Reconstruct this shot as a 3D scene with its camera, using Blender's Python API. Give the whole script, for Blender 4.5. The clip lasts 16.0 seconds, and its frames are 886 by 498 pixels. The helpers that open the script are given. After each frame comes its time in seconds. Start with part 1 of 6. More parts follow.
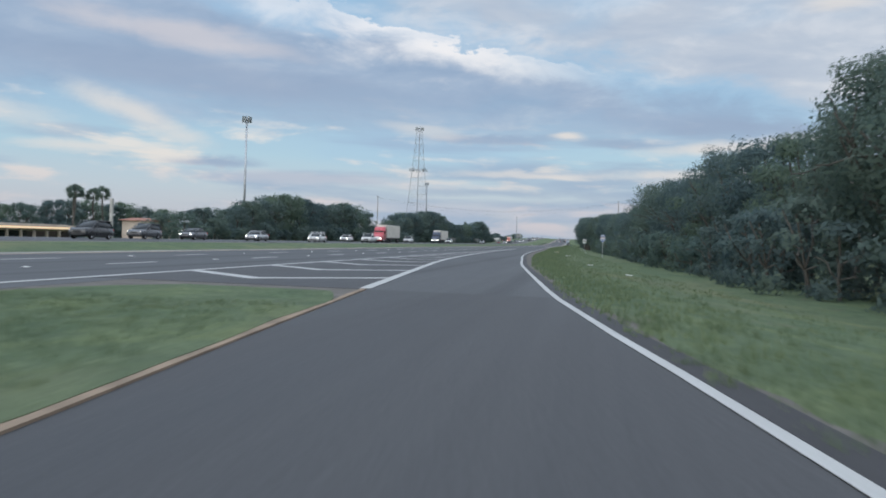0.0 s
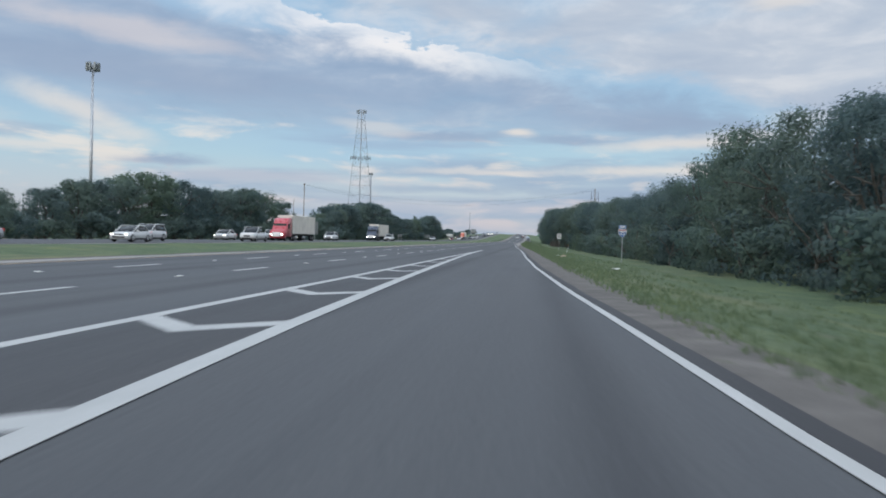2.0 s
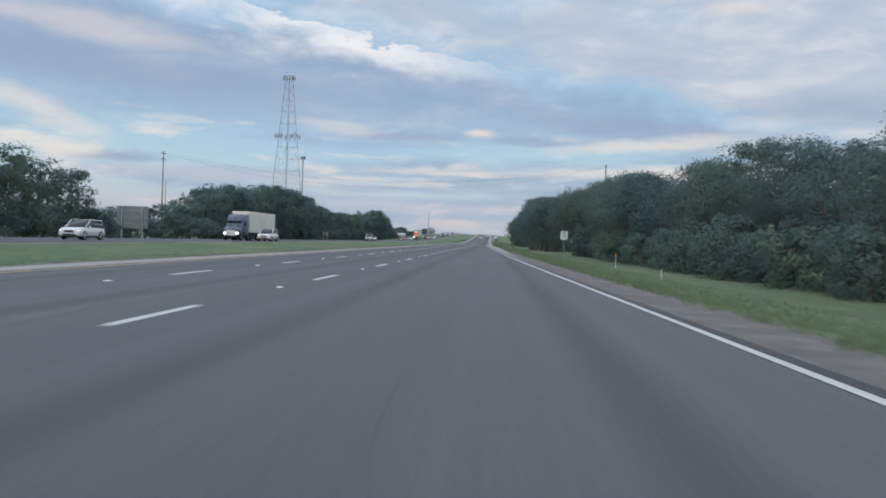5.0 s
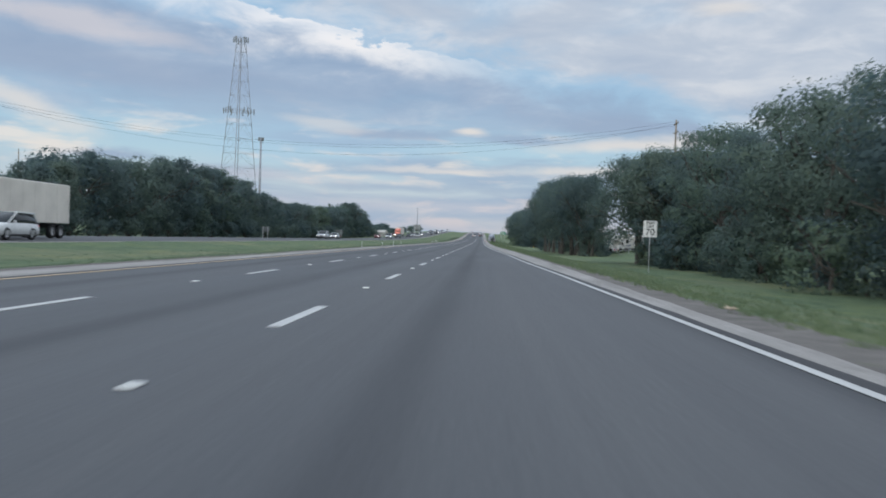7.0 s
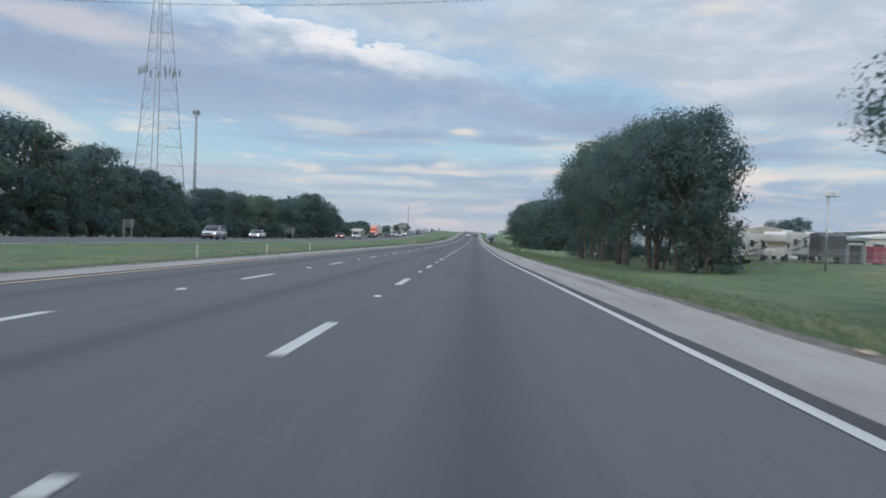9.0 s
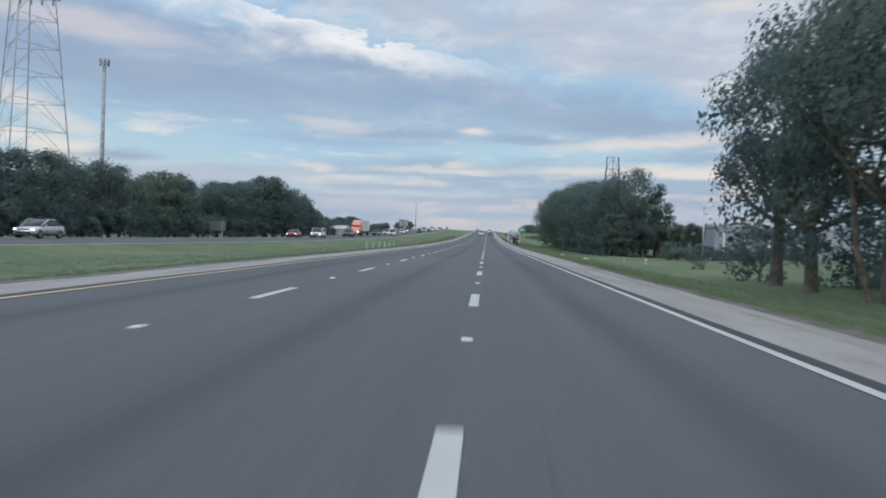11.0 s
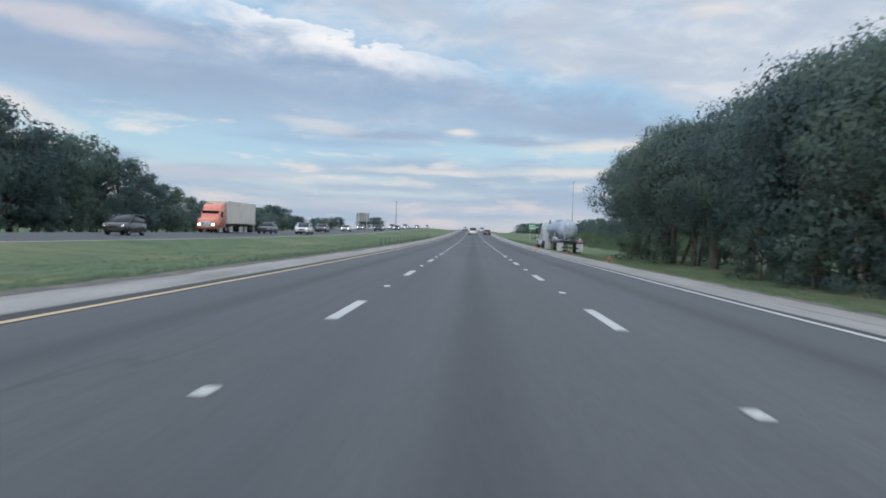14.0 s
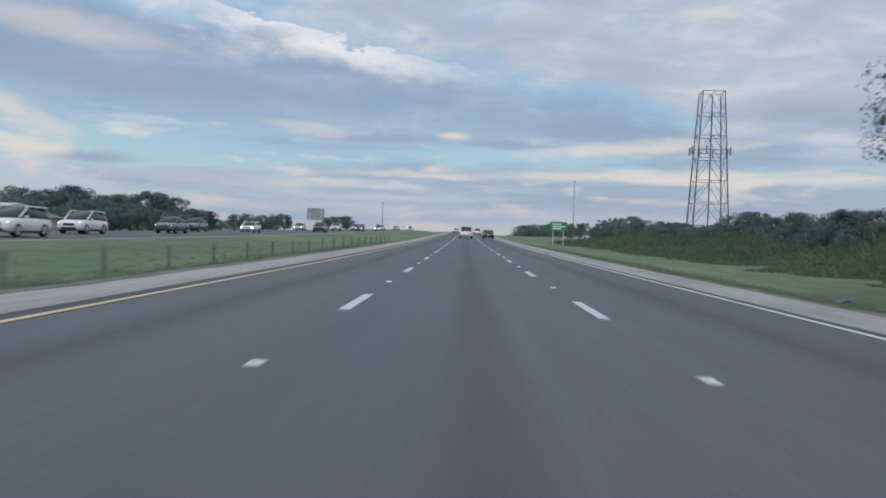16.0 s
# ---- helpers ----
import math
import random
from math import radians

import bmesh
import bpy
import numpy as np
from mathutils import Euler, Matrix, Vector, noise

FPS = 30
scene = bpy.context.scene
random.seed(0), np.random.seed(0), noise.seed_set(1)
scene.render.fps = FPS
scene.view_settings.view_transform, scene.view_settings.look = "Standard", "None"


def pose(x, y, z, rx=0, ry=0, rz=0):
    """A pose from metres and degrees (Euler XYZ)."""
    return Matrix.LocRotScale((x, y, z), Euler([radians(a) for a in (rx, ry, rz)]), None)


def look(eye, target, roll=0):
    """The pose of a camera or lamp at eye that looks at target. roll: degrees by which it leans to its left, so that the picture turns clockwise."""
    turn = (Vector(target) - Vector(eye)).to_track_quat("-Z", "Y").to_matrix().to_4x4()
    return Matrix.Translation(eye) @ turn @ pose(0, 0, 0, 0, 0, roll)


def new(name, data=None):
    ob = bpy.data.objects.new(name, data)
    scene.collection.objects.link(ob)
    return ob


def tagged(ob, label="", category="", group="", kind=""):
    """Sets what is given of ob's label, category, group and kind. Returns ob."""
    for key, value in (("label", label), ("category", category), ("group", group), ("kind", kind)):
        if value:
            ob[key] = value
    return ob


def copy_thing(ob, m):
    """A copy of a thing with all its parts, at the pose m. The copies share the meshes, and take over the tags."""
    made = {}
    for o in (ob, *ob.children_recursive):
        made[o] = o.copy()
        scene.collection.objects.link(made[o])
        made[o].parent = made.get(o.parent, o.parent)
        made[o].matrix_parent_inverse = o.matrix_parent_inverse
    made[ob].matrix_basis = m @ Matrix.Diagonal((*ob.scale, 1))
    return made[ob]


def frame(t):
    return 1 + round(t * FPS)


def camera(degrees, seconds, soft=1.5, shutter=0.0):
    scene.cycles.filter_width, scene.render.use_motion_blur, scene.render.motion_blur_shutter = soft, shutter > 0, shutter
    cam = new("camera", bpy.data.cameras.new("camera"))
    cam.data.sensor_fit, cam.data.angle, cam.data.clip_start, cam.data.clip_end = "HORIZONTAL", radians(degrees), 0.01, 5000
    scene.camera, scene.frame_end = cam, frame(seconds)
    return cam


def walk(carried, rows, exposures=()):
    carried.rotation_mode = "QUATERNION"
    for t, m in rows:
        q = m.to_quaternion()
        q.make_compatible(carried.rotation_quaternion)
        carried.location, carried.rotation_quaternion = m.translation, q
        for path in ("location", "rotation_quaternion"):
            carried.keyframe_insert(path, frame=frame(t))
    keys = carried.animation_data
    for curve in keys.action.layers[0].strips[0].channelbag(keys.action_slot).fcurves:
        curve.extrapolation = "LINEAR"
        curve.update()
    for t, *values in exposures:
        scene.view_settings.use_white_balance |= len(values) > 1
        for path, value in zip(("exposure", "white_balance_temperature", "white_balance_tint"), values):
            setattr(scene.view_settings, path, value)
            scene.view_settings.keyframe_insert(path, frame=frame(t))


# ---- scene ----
# camera: seconds, x, y, z, yaw to the left, pitch, lean (degrees)
PATH = [
    (0.0, 15.207, 0.015, 1.032, 9.016, -0.590, 2.010),
    (0.5, 13.504, 13.901, 1.032, 8.292, -0.780, 1.863),
    (1.0, 11.946, 27.890, 1.032, 7.408, -0.767, 1.776),
    (1.5, 10.740, 41.956, 1.032, 6.608, -0.835, 1.574),
    (2.0, 9.720, 56.355, 1.032, 5.842, -0.716, 1.493),
    (2.5, 8.786, 70.950, 1.032, 5.038, -0.722, 1.601),
    (3.0, 8.004, 85.785, 1.032, 4.321, -0.636, 1.583),
    (3.5, 7.480, 100.908, 1.032, 3.818, -0.606, 1.675),
    (4.0, 6.980, 116.181, 1.032, 3.635, -0.597, 1.926),
    (4.5, 6.398, 131.411, 1.032, 3.352, -0.594, 1.996),
    (5.0, 5.736, 146.790, 1.032, 3.163, -0.617, 1.926),
    (5.5, 5.085, 162.442, 1.032, 3.025, -0.652, 1.811),
    (6.0, 4.537, 178.493, 1.032, 2.897, -0.685, 1.746),
    (6.5, 4.182, 195.068, 1.032, 2.739, -0.703, 1.824),
    (7.0, 3.921, 211.912, 1.032, 2.537, -0.713, 2.039),
    (7.5, 3.728, 228.824, 1.032, 2.363, -0.713, 2.188),
    (8.0, 3.552, 246.262, 1.032, 2.120, -0.666, 2.193),
    (8.5, 3.470, 264.106, 1.032, 2.077, -0.681, 2.065),
    (9.0, 3.338, 282.036, 1.032, 2.134, -0.684, 1.948),
    (9.5, 3.080, 300.180, 1.032, 2.335, -0.693, 1.877),
    (10.0, 2.789, 318.346, 1.032, 2.502, -0.705, 1.823),
    (10.5, 2.357, 336.779, 1.031, 2.699, -0.723, 1.833),
    (11.0, 1.861, 355.487, 1.030, 2.860, -0.736, 1.882),
    (11.5, 1.380, 374.483, 1.030, 2.920, -0.734, 1.943),
    (12.0, 0.990, 393.776, 1.032, 2.812, -0.704, 1.990),
    (12.5, 0.614, 413.066, 1.032, 2.565, -0.618, 2.020),
    (13.0, 0.354, 432.667, 1.038, 2.383, -0.611, 2.056),
    (13.5, 0.110, 452.419, 1.070, 2.164, -0.631, 2.111),
    (14.0, -0.074, 471.872, 1.130, 1.940, -0.638, 2.082),
    (14.5, -0.147, 491.499, 1.217, 1.836, -0.600, 1.996),
    (15.0, -0.225, 511.047, 1.332, 1.605, -0.589, 1.973),
    (15.5, -0.204, 530.658, 1.476, 1.483, -0.496, 1.979),
    (16.0, -0.157, 550.101, 1.645, 1.438, -0.401, 2.059),
]
cam = camera(54.78, 16.0, soft=1.8, shutter=0.26)
walk(cam, [(t, pose(x, y, z, 90 + pitch, 0, yaw) @ pose(0, 0, 0, 0, 0, lean)) for t, x, y, z, yaw, pitch, lean in PATH],
     [(0.0, 0.27, 6320, 6), (12.0, 0.28, 6320, 6), (13.6, 0.36, 6320, 6), (14.6, 0.36, 6320, 6), (15.4, 0.22, 6320, 6), (16.0, 0.16, 6320, 6)])


# ---- world and sun ----
class Nodes:
    """A short way to write node trees."""

    def __init__(self, tree):
        self.tree = tree
        tree.nodes.clear()

    def add(self, kind, ins=None, operation="", use_clamp=False, data_type="", blend_type="", interpolation_type=""):
        n = self.tree.nodes.new(kind)
        if operation:
            n.operation = operation
        if use_clamp:
            n.use_clamp = True
        if data_type:
            n.data_type = data_type
        if blend_type:
            n.blend_type = blend_type
        if interpolation_type:
            n.interpolation_type = interpolation_type
        for k, v in (ins or {}).items():
            if isinstance(v, bpy.types.NodeSocket):
                self.tree.links.new(v, n.inputs[k])
            else:
                n.inputs[k].default_value = v
        return n

    def math(self, op, a, b=0.0, c=0.0, clamp=False):
        return self.add("ShaderNodeMath", {0: a, 1: b, 2: c}, operation=op, use_clamp=clamp).outputs[0]

    def mix(self, fac, a, b, mode="MIX"):
        return self.add("ShaderNodeMix", {0: fac, 6: a, 7: b}, data_type="RGBA", blend_type=mode).outputs[2]

    def ramp(self, fac, stops):
        n = self.add("ShaderNodeValToRGB", {0: fac})
        els = n.color_ramp.elements
        while len(els) < len(stops):
            els.new(0.5)
        for e, (pos, col) in zip(els, stops):
            e.position = pos
            e.color = col if len(col) == 4 else (*col, 1)
        return n.outputs[0]

    def span(self, v, a, b, c=0.0, d=1.0):
        return self.add("ShaderNodeMapRange", {0: v, 1: a, 2: b, 3: c, 4: d}, interpolation_type="SMOOTHSTEP").outputs[0]

    def noise(self, vec, scale, detail=4.0, rough=0.55, warp=0.0):
        return self.add("ShaderNodeTexNoise", {"Vector": vec, "Scale": scale, "Detail": detail, "Roughness": rough, "Distortion": warp}).outputs[0]


SUN_EL, SUN_AZ = radians(17.0), radians(205.0)
world = bpy.data.worlds.new("dusk_sky")
scene.world = world
world.use_nodes = True
W = Nodes(world.node_tree)
sky = W.add("ShaderNodeTexSky")
sky.sky_type, sky.sun_disc, sky.sun_elevation, sky.sun_rotation = "NISHITA", False, SUN_EL, SUN_AZ
sky.air_density, sky.dust_density, sky.ozone_density = 1.0, 1.5, 1.6
way = W.add("ShaderNodeTexCoord").outputs["Generated"]
xyz = W.add("ShaderNodeSeparateXYZ", {0: way})
X, Y, Z = xyz.outputs
up = W.math("MAXIMUM", Z, 0.0)
den = W.math("ADD", up, 0.035)
flat = W.add("ShaderNodeCombineXYZ", {0: W.math("DIVIDE", X, den), 1: W.math("DIVIDE", Y, den), 2: 0.0}).outputs[0]
# cloud banks: one long grey bank falls to the right with a bright upper rim, thin veils below it
az = W.math("MINIMUM", W.math("MAXIMUM", W.math("ARCTAN2", X, Y), -0.9), 0.9)
long = W.add("ShaderNodeVectorMath", {0: W.add("ShaderNodeMapping", {"Vector": flat, "Rotation": (0, 0, radians(-47))}).outputs[0], 1: (0.30, 1.0, 1.0)}, operation="MULTIPLY").outputs[0]
slim = W.add("ShaderNodeVectorMath", {0: way, 1: (3.0, 3.0, 26.0)}, operation="MULTIPLY").outputs[0]
soft = W.add("ShaderNodeVectorMath", {0: way, 1: (4.2, 4.2, 13.0)}, operation="MULTIPLY").outputs[0]
n1 = W.noise(soft, 0.9, 4.0, 0.5, 0.2)
n2 = W.noise(soft, 2.3, 5.0, 0.55, 0.3)
n3 = W.noise(slim, 1.3, 5.0, 0.5, 0.25)
n4 = W.noise(W.add("ShaderNodeVectorMath", {0: way, 1: (7.0, 7.0, 17.0)}, operation="MULTIPLY").outputs[0], 1.6, 6.0, 0.6, 0.35)
n5 = W.noise(W.add("ShaderNodeVectorMath", {0: way, 1: (9.0, 9.0, 42.0)}, operation="MULTIPLY").outputs[0], 1.1, 5.0, 0.55, 0.3)
puff = W.math("MULTIPLY", W.math("SUBTRACT", n4, 0.5), 0.085)
el = W.math("ADD", Z, W.math("ADD", puff, W.math("MULTIPLY", W.math("SUBTRACT", n2, 0.5), 0.04)))
rim_line = W.math("SUBTRACT", 0.199, W.math("MULTIPLY", az, 0.21))
foot_line = W.math("SUBTRACT", 0.130, W.math("MULTIPLY", az, 0.025))
above = W.math("SUBTRACT", el, rim_line)
over = W.math("SUBTRACT", el, foot_line)
bank = W.math("MULTIPLY", W.span(over, -0.03, 0.035), W.math("SUBTRACT", 1.0, W.span(above, -0.035, 0.006)))
rim = W.math("MULTIPLY", W.span(above, -0.050, -0.006), W.math("SUBTRACT", 1.0, W.span(above, -0.002, 0.004)))
rim = W.math("MULTIPLY", rim, W.math("SUBTRACT", 1.0, W.span(az, -0.16, 0.10)))
rim = W.math("MULTIPLY", rim, W.math("MULTIPLY", W.span(n1, 0.34, 0.56, 0.5, 1.0), W.span(n4, 0.30, 0.58, 0.45, 1.0)))
low = W.span(Z, 0.0, 0.26)
clear = W.ramp(low, [(0.0, (0.47, 0.47, 0.53)), (0.10, (0.45, 0.505, 0.575)), (0.28, (0.385, 0.52, 0.62)), (0.55, (0.335, 0.47, 0.61)), (1.0, (0.27, 0.43, 0.61))])
clear = W.mix(0.12, clear, W.mix(1.0, sky.outputs[0], (0.10, 0.10, 0.10, 1), "MULTIPLY"))
high = W.math("MULTIPLY", W.span(above, -0.012, 0.03), W.span(W.math("ADD", n1, W.math("MULTIPLY", az, 0.55)), 0.22, 0.52))
below = W.math("SUBTRACT", 1.0, W.span(over, -0.03, 0.03))
veil = W.math("MULTIPLY", W.span(W.math("ADD", n3, W.math("MULTIPLY", az, 0.22)), 0.36, 0.58), below)
glow = W.math("MULTIPLY", W.span(n5, 0.50, 0.68), W.math("MULTIPLY", below, W.span(Z, -0.01, 0.03)))
warm = W.math("MULTIPLY", W.span(n2, 0.47, 0.66), W.span(above, -0.09, 0.03))
grey = W.ramp(n2, [(0.28, (0.245, 0.315, 0.445)), (0.55, (0.31, 0.375, 0.495)), (0.75, (0.40, 0.445, 0.54))])
pale = W.ramp(n2, [(0.28, (0.385, 0.425, 0.515)), (0.7, (0.535, 0.545, 0.595))])
peach = W.ramp(low, [(0.0, (0.58, 0.50, 0.51)), (0.25, (0.74, 0.645, 0.58)), (0.6, (0.74, 0.68, 0.65)), (1.0, (0.76, 0.73, 0.75))])
col = W.mix(W.math("MULTIPLY", veil, 0.8), clear, (0.30, 0.37, 0.485, 1))
col = W.mix(W.math("MULTIPLY", glow, 0.7), col, peach)
col = W.mix(W.math("MULTIPLY", high, 0.9), col, pale)
col = W.mix(W.math("MULTIPLY", bank, 0.9), col, grey)
col = W.mix(W.math("MULTIPLY", warm, 0.22), col, peach)
# single clouds: bearing, height, half length, half depth, slope, colour, strength
wave = W.math("ADD", Z, W.math("MULTIPLY", W.math("SUBTRACT", n5, 0.5), 0.022))
CREAM, ROSE, SLATE, BLUE = (0.67, 0.61, 0.575, 1), (0.555, 0.515, 0.545, 1), (0.275, 0.335, 0.455, 1), (0.315, 0.455, 0.62, 1)
for a0, z0, la, lz, slope, hue, amount in (
        (-0.36, 0.243, 0.13, 0.020, -0.10, BLUE, 0.85), (-0.20, 0.105, 0.22, 0.034, 0.0, BLUE, 0.3), (-0.44, 0.172, 0.34, 0.030, -0.06, SLATE, 0.7), (0.16, 0.134, 0.17, 0.018, -0.06, SLATE, 0.75),
        (0.38, 0.150, 0.19, 0.024, -0.04, SLATE, 0.55), (0.30, 0.098, 0.20, 0.009, 0.0, SLATE, 0.55), (-0.105, 0.119, 0.11, 0.008, 0.0, SLATE, 0.75), (0.045, 0.116, 0.08, 0.010, 0.0, SLATE, 0.7),
        (-0.42, 0.080, 0.07, 0.009, -0.04, SLATE, 0.8), (-0.09, 0.057, 0.20, 0.009, 0.0, SLATE, 0.55), (0.22, 0.052, 0.25, 0.012, 0.0, SLATE, 0.5), (-0.46, 0.214, 0.22, 0.020, -0.09, ROSE, 0.7),
        (-0.50, 0.122, 0.10, 0.020, -0.34, CREAM, 0.7), (-0.66, 0.122, 0.132, 0.02, -0.2, CREAM, 0.5), (-0.186, 0.126, 0.06, 0.010, -0.05, CREAM, 0.45), (-0.018, 0.122, 0.026, 0.007, 0.0, CREAM, 0.85),
        (0.17, 0.113, 0.16, 0.012, 0.06, CREAM, 0.75), (0.25, 0.081, 0.30, 0.010, 0.0, CREAM, 0.85), (-0.30, 0.064, 0.26, 0.010, 0.0, ROSE, 0.38), (-0.54, 0.088, 0.12, 0.009, 0.03, CREAM, 0.65),
        (-0.05, 0.078, 0.13, 0.006, 0.0, CREAM, 0.6), (0.0, 0.036, 0.5, 0.010, 0.0, ROSE, 0.35), (0.265, 0.258, 0.05, 0.010, 0.0, CREAM, 0.6)):
    across = W.math("MULTIPLY", W.math("SUBTRACT", az, a0), 1 / la)
    rise_off = W.math("SUBTRACT", wave, W.math("ADD", W.math("MULTIPLY", az, slope), z0 - slope * a0))
    far_off = W.math("ADD", W.math("MULTIPLY", across, across), W.math("POWER", W.math("ABSOLUTE", W.math("MULTIPLY", rise_off, 1 / lz)), 2.0))
    soft_edge = W.math("ADD", W.math("SQRT", far_off), W.math("MULTIPLY", W.math("SUBTRACT", n4, 0.5), 1.1))
    col = W.mix(W.math("MULTIPLY", W.math("SUBTRACT", 1.0, W.span(soft_edge, 0.15, 1.05)), amount), col, hue)
col = W.mix(W.math("MULTIPLY", rim, 0.95), col, peach)
col = W.mix(W.span(Z, 0.28, 0.7), col, W.mix(1.0, pale, (2.16, 2.28, 2.36, 1), "MULTIPLY"))
ground_glow = W.mix(W.span(Z, -0.02, 0.0), (0.10, 0.12, 0.10, 1), col)
W.add("ShaderNodeOutputWorld", {0: W.add("ShaderNodeBackground", {"Color": ground_glow, "Strength": 1.0}).outputs[0]})

sun = new("sun", bpy.data.lights.new("sun", "SUN"))
sun.data.energy, sun.data.angle, sun.data.color = 1.35, radians(55), (1.0, 0.955, 0.92)
sun.matrix_world = look((300 * math.sin(SUN_AZ), 300 * math.cos(SUN_AZ), 300 * math.tan(SUN_EL)), (0, 0, 0))


# ---- materials ----
def material(name, rough=0.7, metal=0.0, spec=0.4):
    m = bpy.data.materials.new(name)
    m.use_nodes = True
    n = Nodes(m.node_tree)
    bsdf = n.add("ShaderNodeBsdfPrincipled", {"Roughness": rough, "Metallic": metal, "Specular IOR Level": spec})
    n.add("ShaderNodeOutputMaterial", {0: bsdf.outputs[0]})
    return m, n, bsdf


def link(n, a, b):
    n.tree.links.new(a, b)


def bump(n, bsdf, height, strength, dist):
    link(n, n.add("ShaderNodeBump", {"Height": height, "Strength": strength, "Distance": dist}).outputs[0], bsdf.inputs["Normal"])


def place(n):
    return n.add("ShaderNodeNewGeometry").outputs["Position"]


def scaled(n, vec, s):
    return n.add("ShaderNodeVectorMath", {0: vec, 1: s}, operation="MULTIPLY").outputs[0]


def plain(name, col, rough=0.6, metal=0.0, var=0.15, scale=3.0, spec=0.4, own=False):
    """One paint or metal with soft stains and a fine grain; own: each object varies a little."""
    m, n, b = material(name, rough, metal, spec)
    p = n.add("ShaderNodeTexCoord").outputs["Object"]
    stain = n.noise(p, scale, 5.0, 0.6)
    dark = tuple(c * (1 - 1.6 * var) for c in col)
    lite = tuple(min(1, c * (1 + var)) for c in col)
    c = n.ramp(stain, [(0.3, dark), (0.65, lite)])
    if own:
        r = n.add("ShaderNodeObjectInfo").outputs["Random"]
        c = n.mix(1.0, c, n.ramp(r, [(0.0, (0.7, 0.72, 0.7)), (1.0, (1.25, 1.2, 1.1))]), "MULTIPLY")
    link(n, c, b.inputs["Base Color"])
    link(n, n.span(n.noise(p, scale * 6, 3.0), 0.3, 0.7, max(0, rough - 0.1), min(1, rough + 0.1)), b.inputs["Roughness"])
    return m


def make_asphalt(name, base, tracks):
    m, n, b = material(name, 0.85, 0.0, 0.35)
    p = place(n)
    grain = n.noise(p, 22.0, 3.0, 0.7)
    blot = n.noise(scaled(n, p, (0.5, 0.05, 1.0)), 1.0, 4.0, 0.6)
    wide = n.noise(scaled(n, p, (0.25, 0.012, 1.0)), 1.0, 3.0)
    c = n.ramp(grain, [(0.25, tuple(v * 0.62 for v in base)), (0.6, base), (0.85, tuple(v * 1.7 for v in base))])
    c = n.mix(0.75, c, n.ramp(blot, [(0.3, (0.74, 0.74, 0.76)), (0.7, (1.18, 1.16, 1.14))]), "MULTIPLY")
    c = n.mix(0.8, c, n.ramp(wide, [(0.3, (0.84, 0.84, 0.86)), (0.7, (1.14, 1.13, 1.12))]), "MULTIPLY")
    streak = n.noise(scaled(n, p, (3.2, 0.02, 1.0)), 1.0, 5.0, 0.65)
    c = n.mix(0.4, c, n.ramp(streak, [(0.32, (0.80, 0.80, 0.82)), (0.68, (1.16, 1.15, 1.13))]), "MULTIPLY")
    if tracks:
        # oil-dark lane middles and polished wheel paths, 3.4 m lanes
        x = n.add("ShaderNodeSeparateXYZ", {0: p}).outputs[0]
        lane = n.math("PINGPONG", n.math("ADD", x, 1.7 * 61), 1.7)
        oil = n.span(lane, 1.2, 1.7)
        c = n.mix(n.math("MULTIPLY", oil, 0.8), c, n.mix(1.0, c, (0.62, 0.62, 0.64, 1), "MULTIPLY"))
    # sealed cracks that wander along the road
    crack = n.math("ABSOLUTE", n.math("SUBTRACT", n.noise(scaled(n, p, (0.30, 0.012, 1.0)), 1.0, 3.0, 0.6, 0.2), 0.5))
    line = n.math("MULTIPLY", n.math("SUBTRACT", 1.0, n.span(crack, 0.0004, 0.0016)), n.span(n.noise(p, 0.06, 1.0), 0.55, 0.66))
    c = n.mix(n.math("MULTIPLY", line, 0.35), c, (0.02, 0.02, 0.021, 1))
    link(n, c, b.inputs["Base Color"])
    link(n, n.span(blot, 0.3, 0.7, 0.72, 0.92), b.inputs["Roughness"])
    bump(n, b, grain, 0.35, 0.006)
    return m


def make_paint(name, col, wear=0.42):
    m, n, b = material(name, 0.6)
    p = place(n)
    chip = n.noise(p, 34.0, 4.0, 0.75)
    rub = n.noise(scaled(n, p, (2.0, 0.5, 1.0)), 1.0, 3.0)
    worn = n.math("MULTIPLY", n.span(chip, 0.50, 0.66), n.span(rub, 0.35, 0.75, 0.0, wear * 2))
    c = n.mix(1.0, (*col, 1), n.ramp(rub, [(0.3, (0.78, 0.78, 0.78)), (0.7, (1, 1, 1))]), "MULTIPLY")
    link(n, n.mix(worn, c, (0.09, 0.09, 0.09, 1)), b.inputs["Base Color"])
    bump(n, b, chip, 0.2, 0.003)
    return m


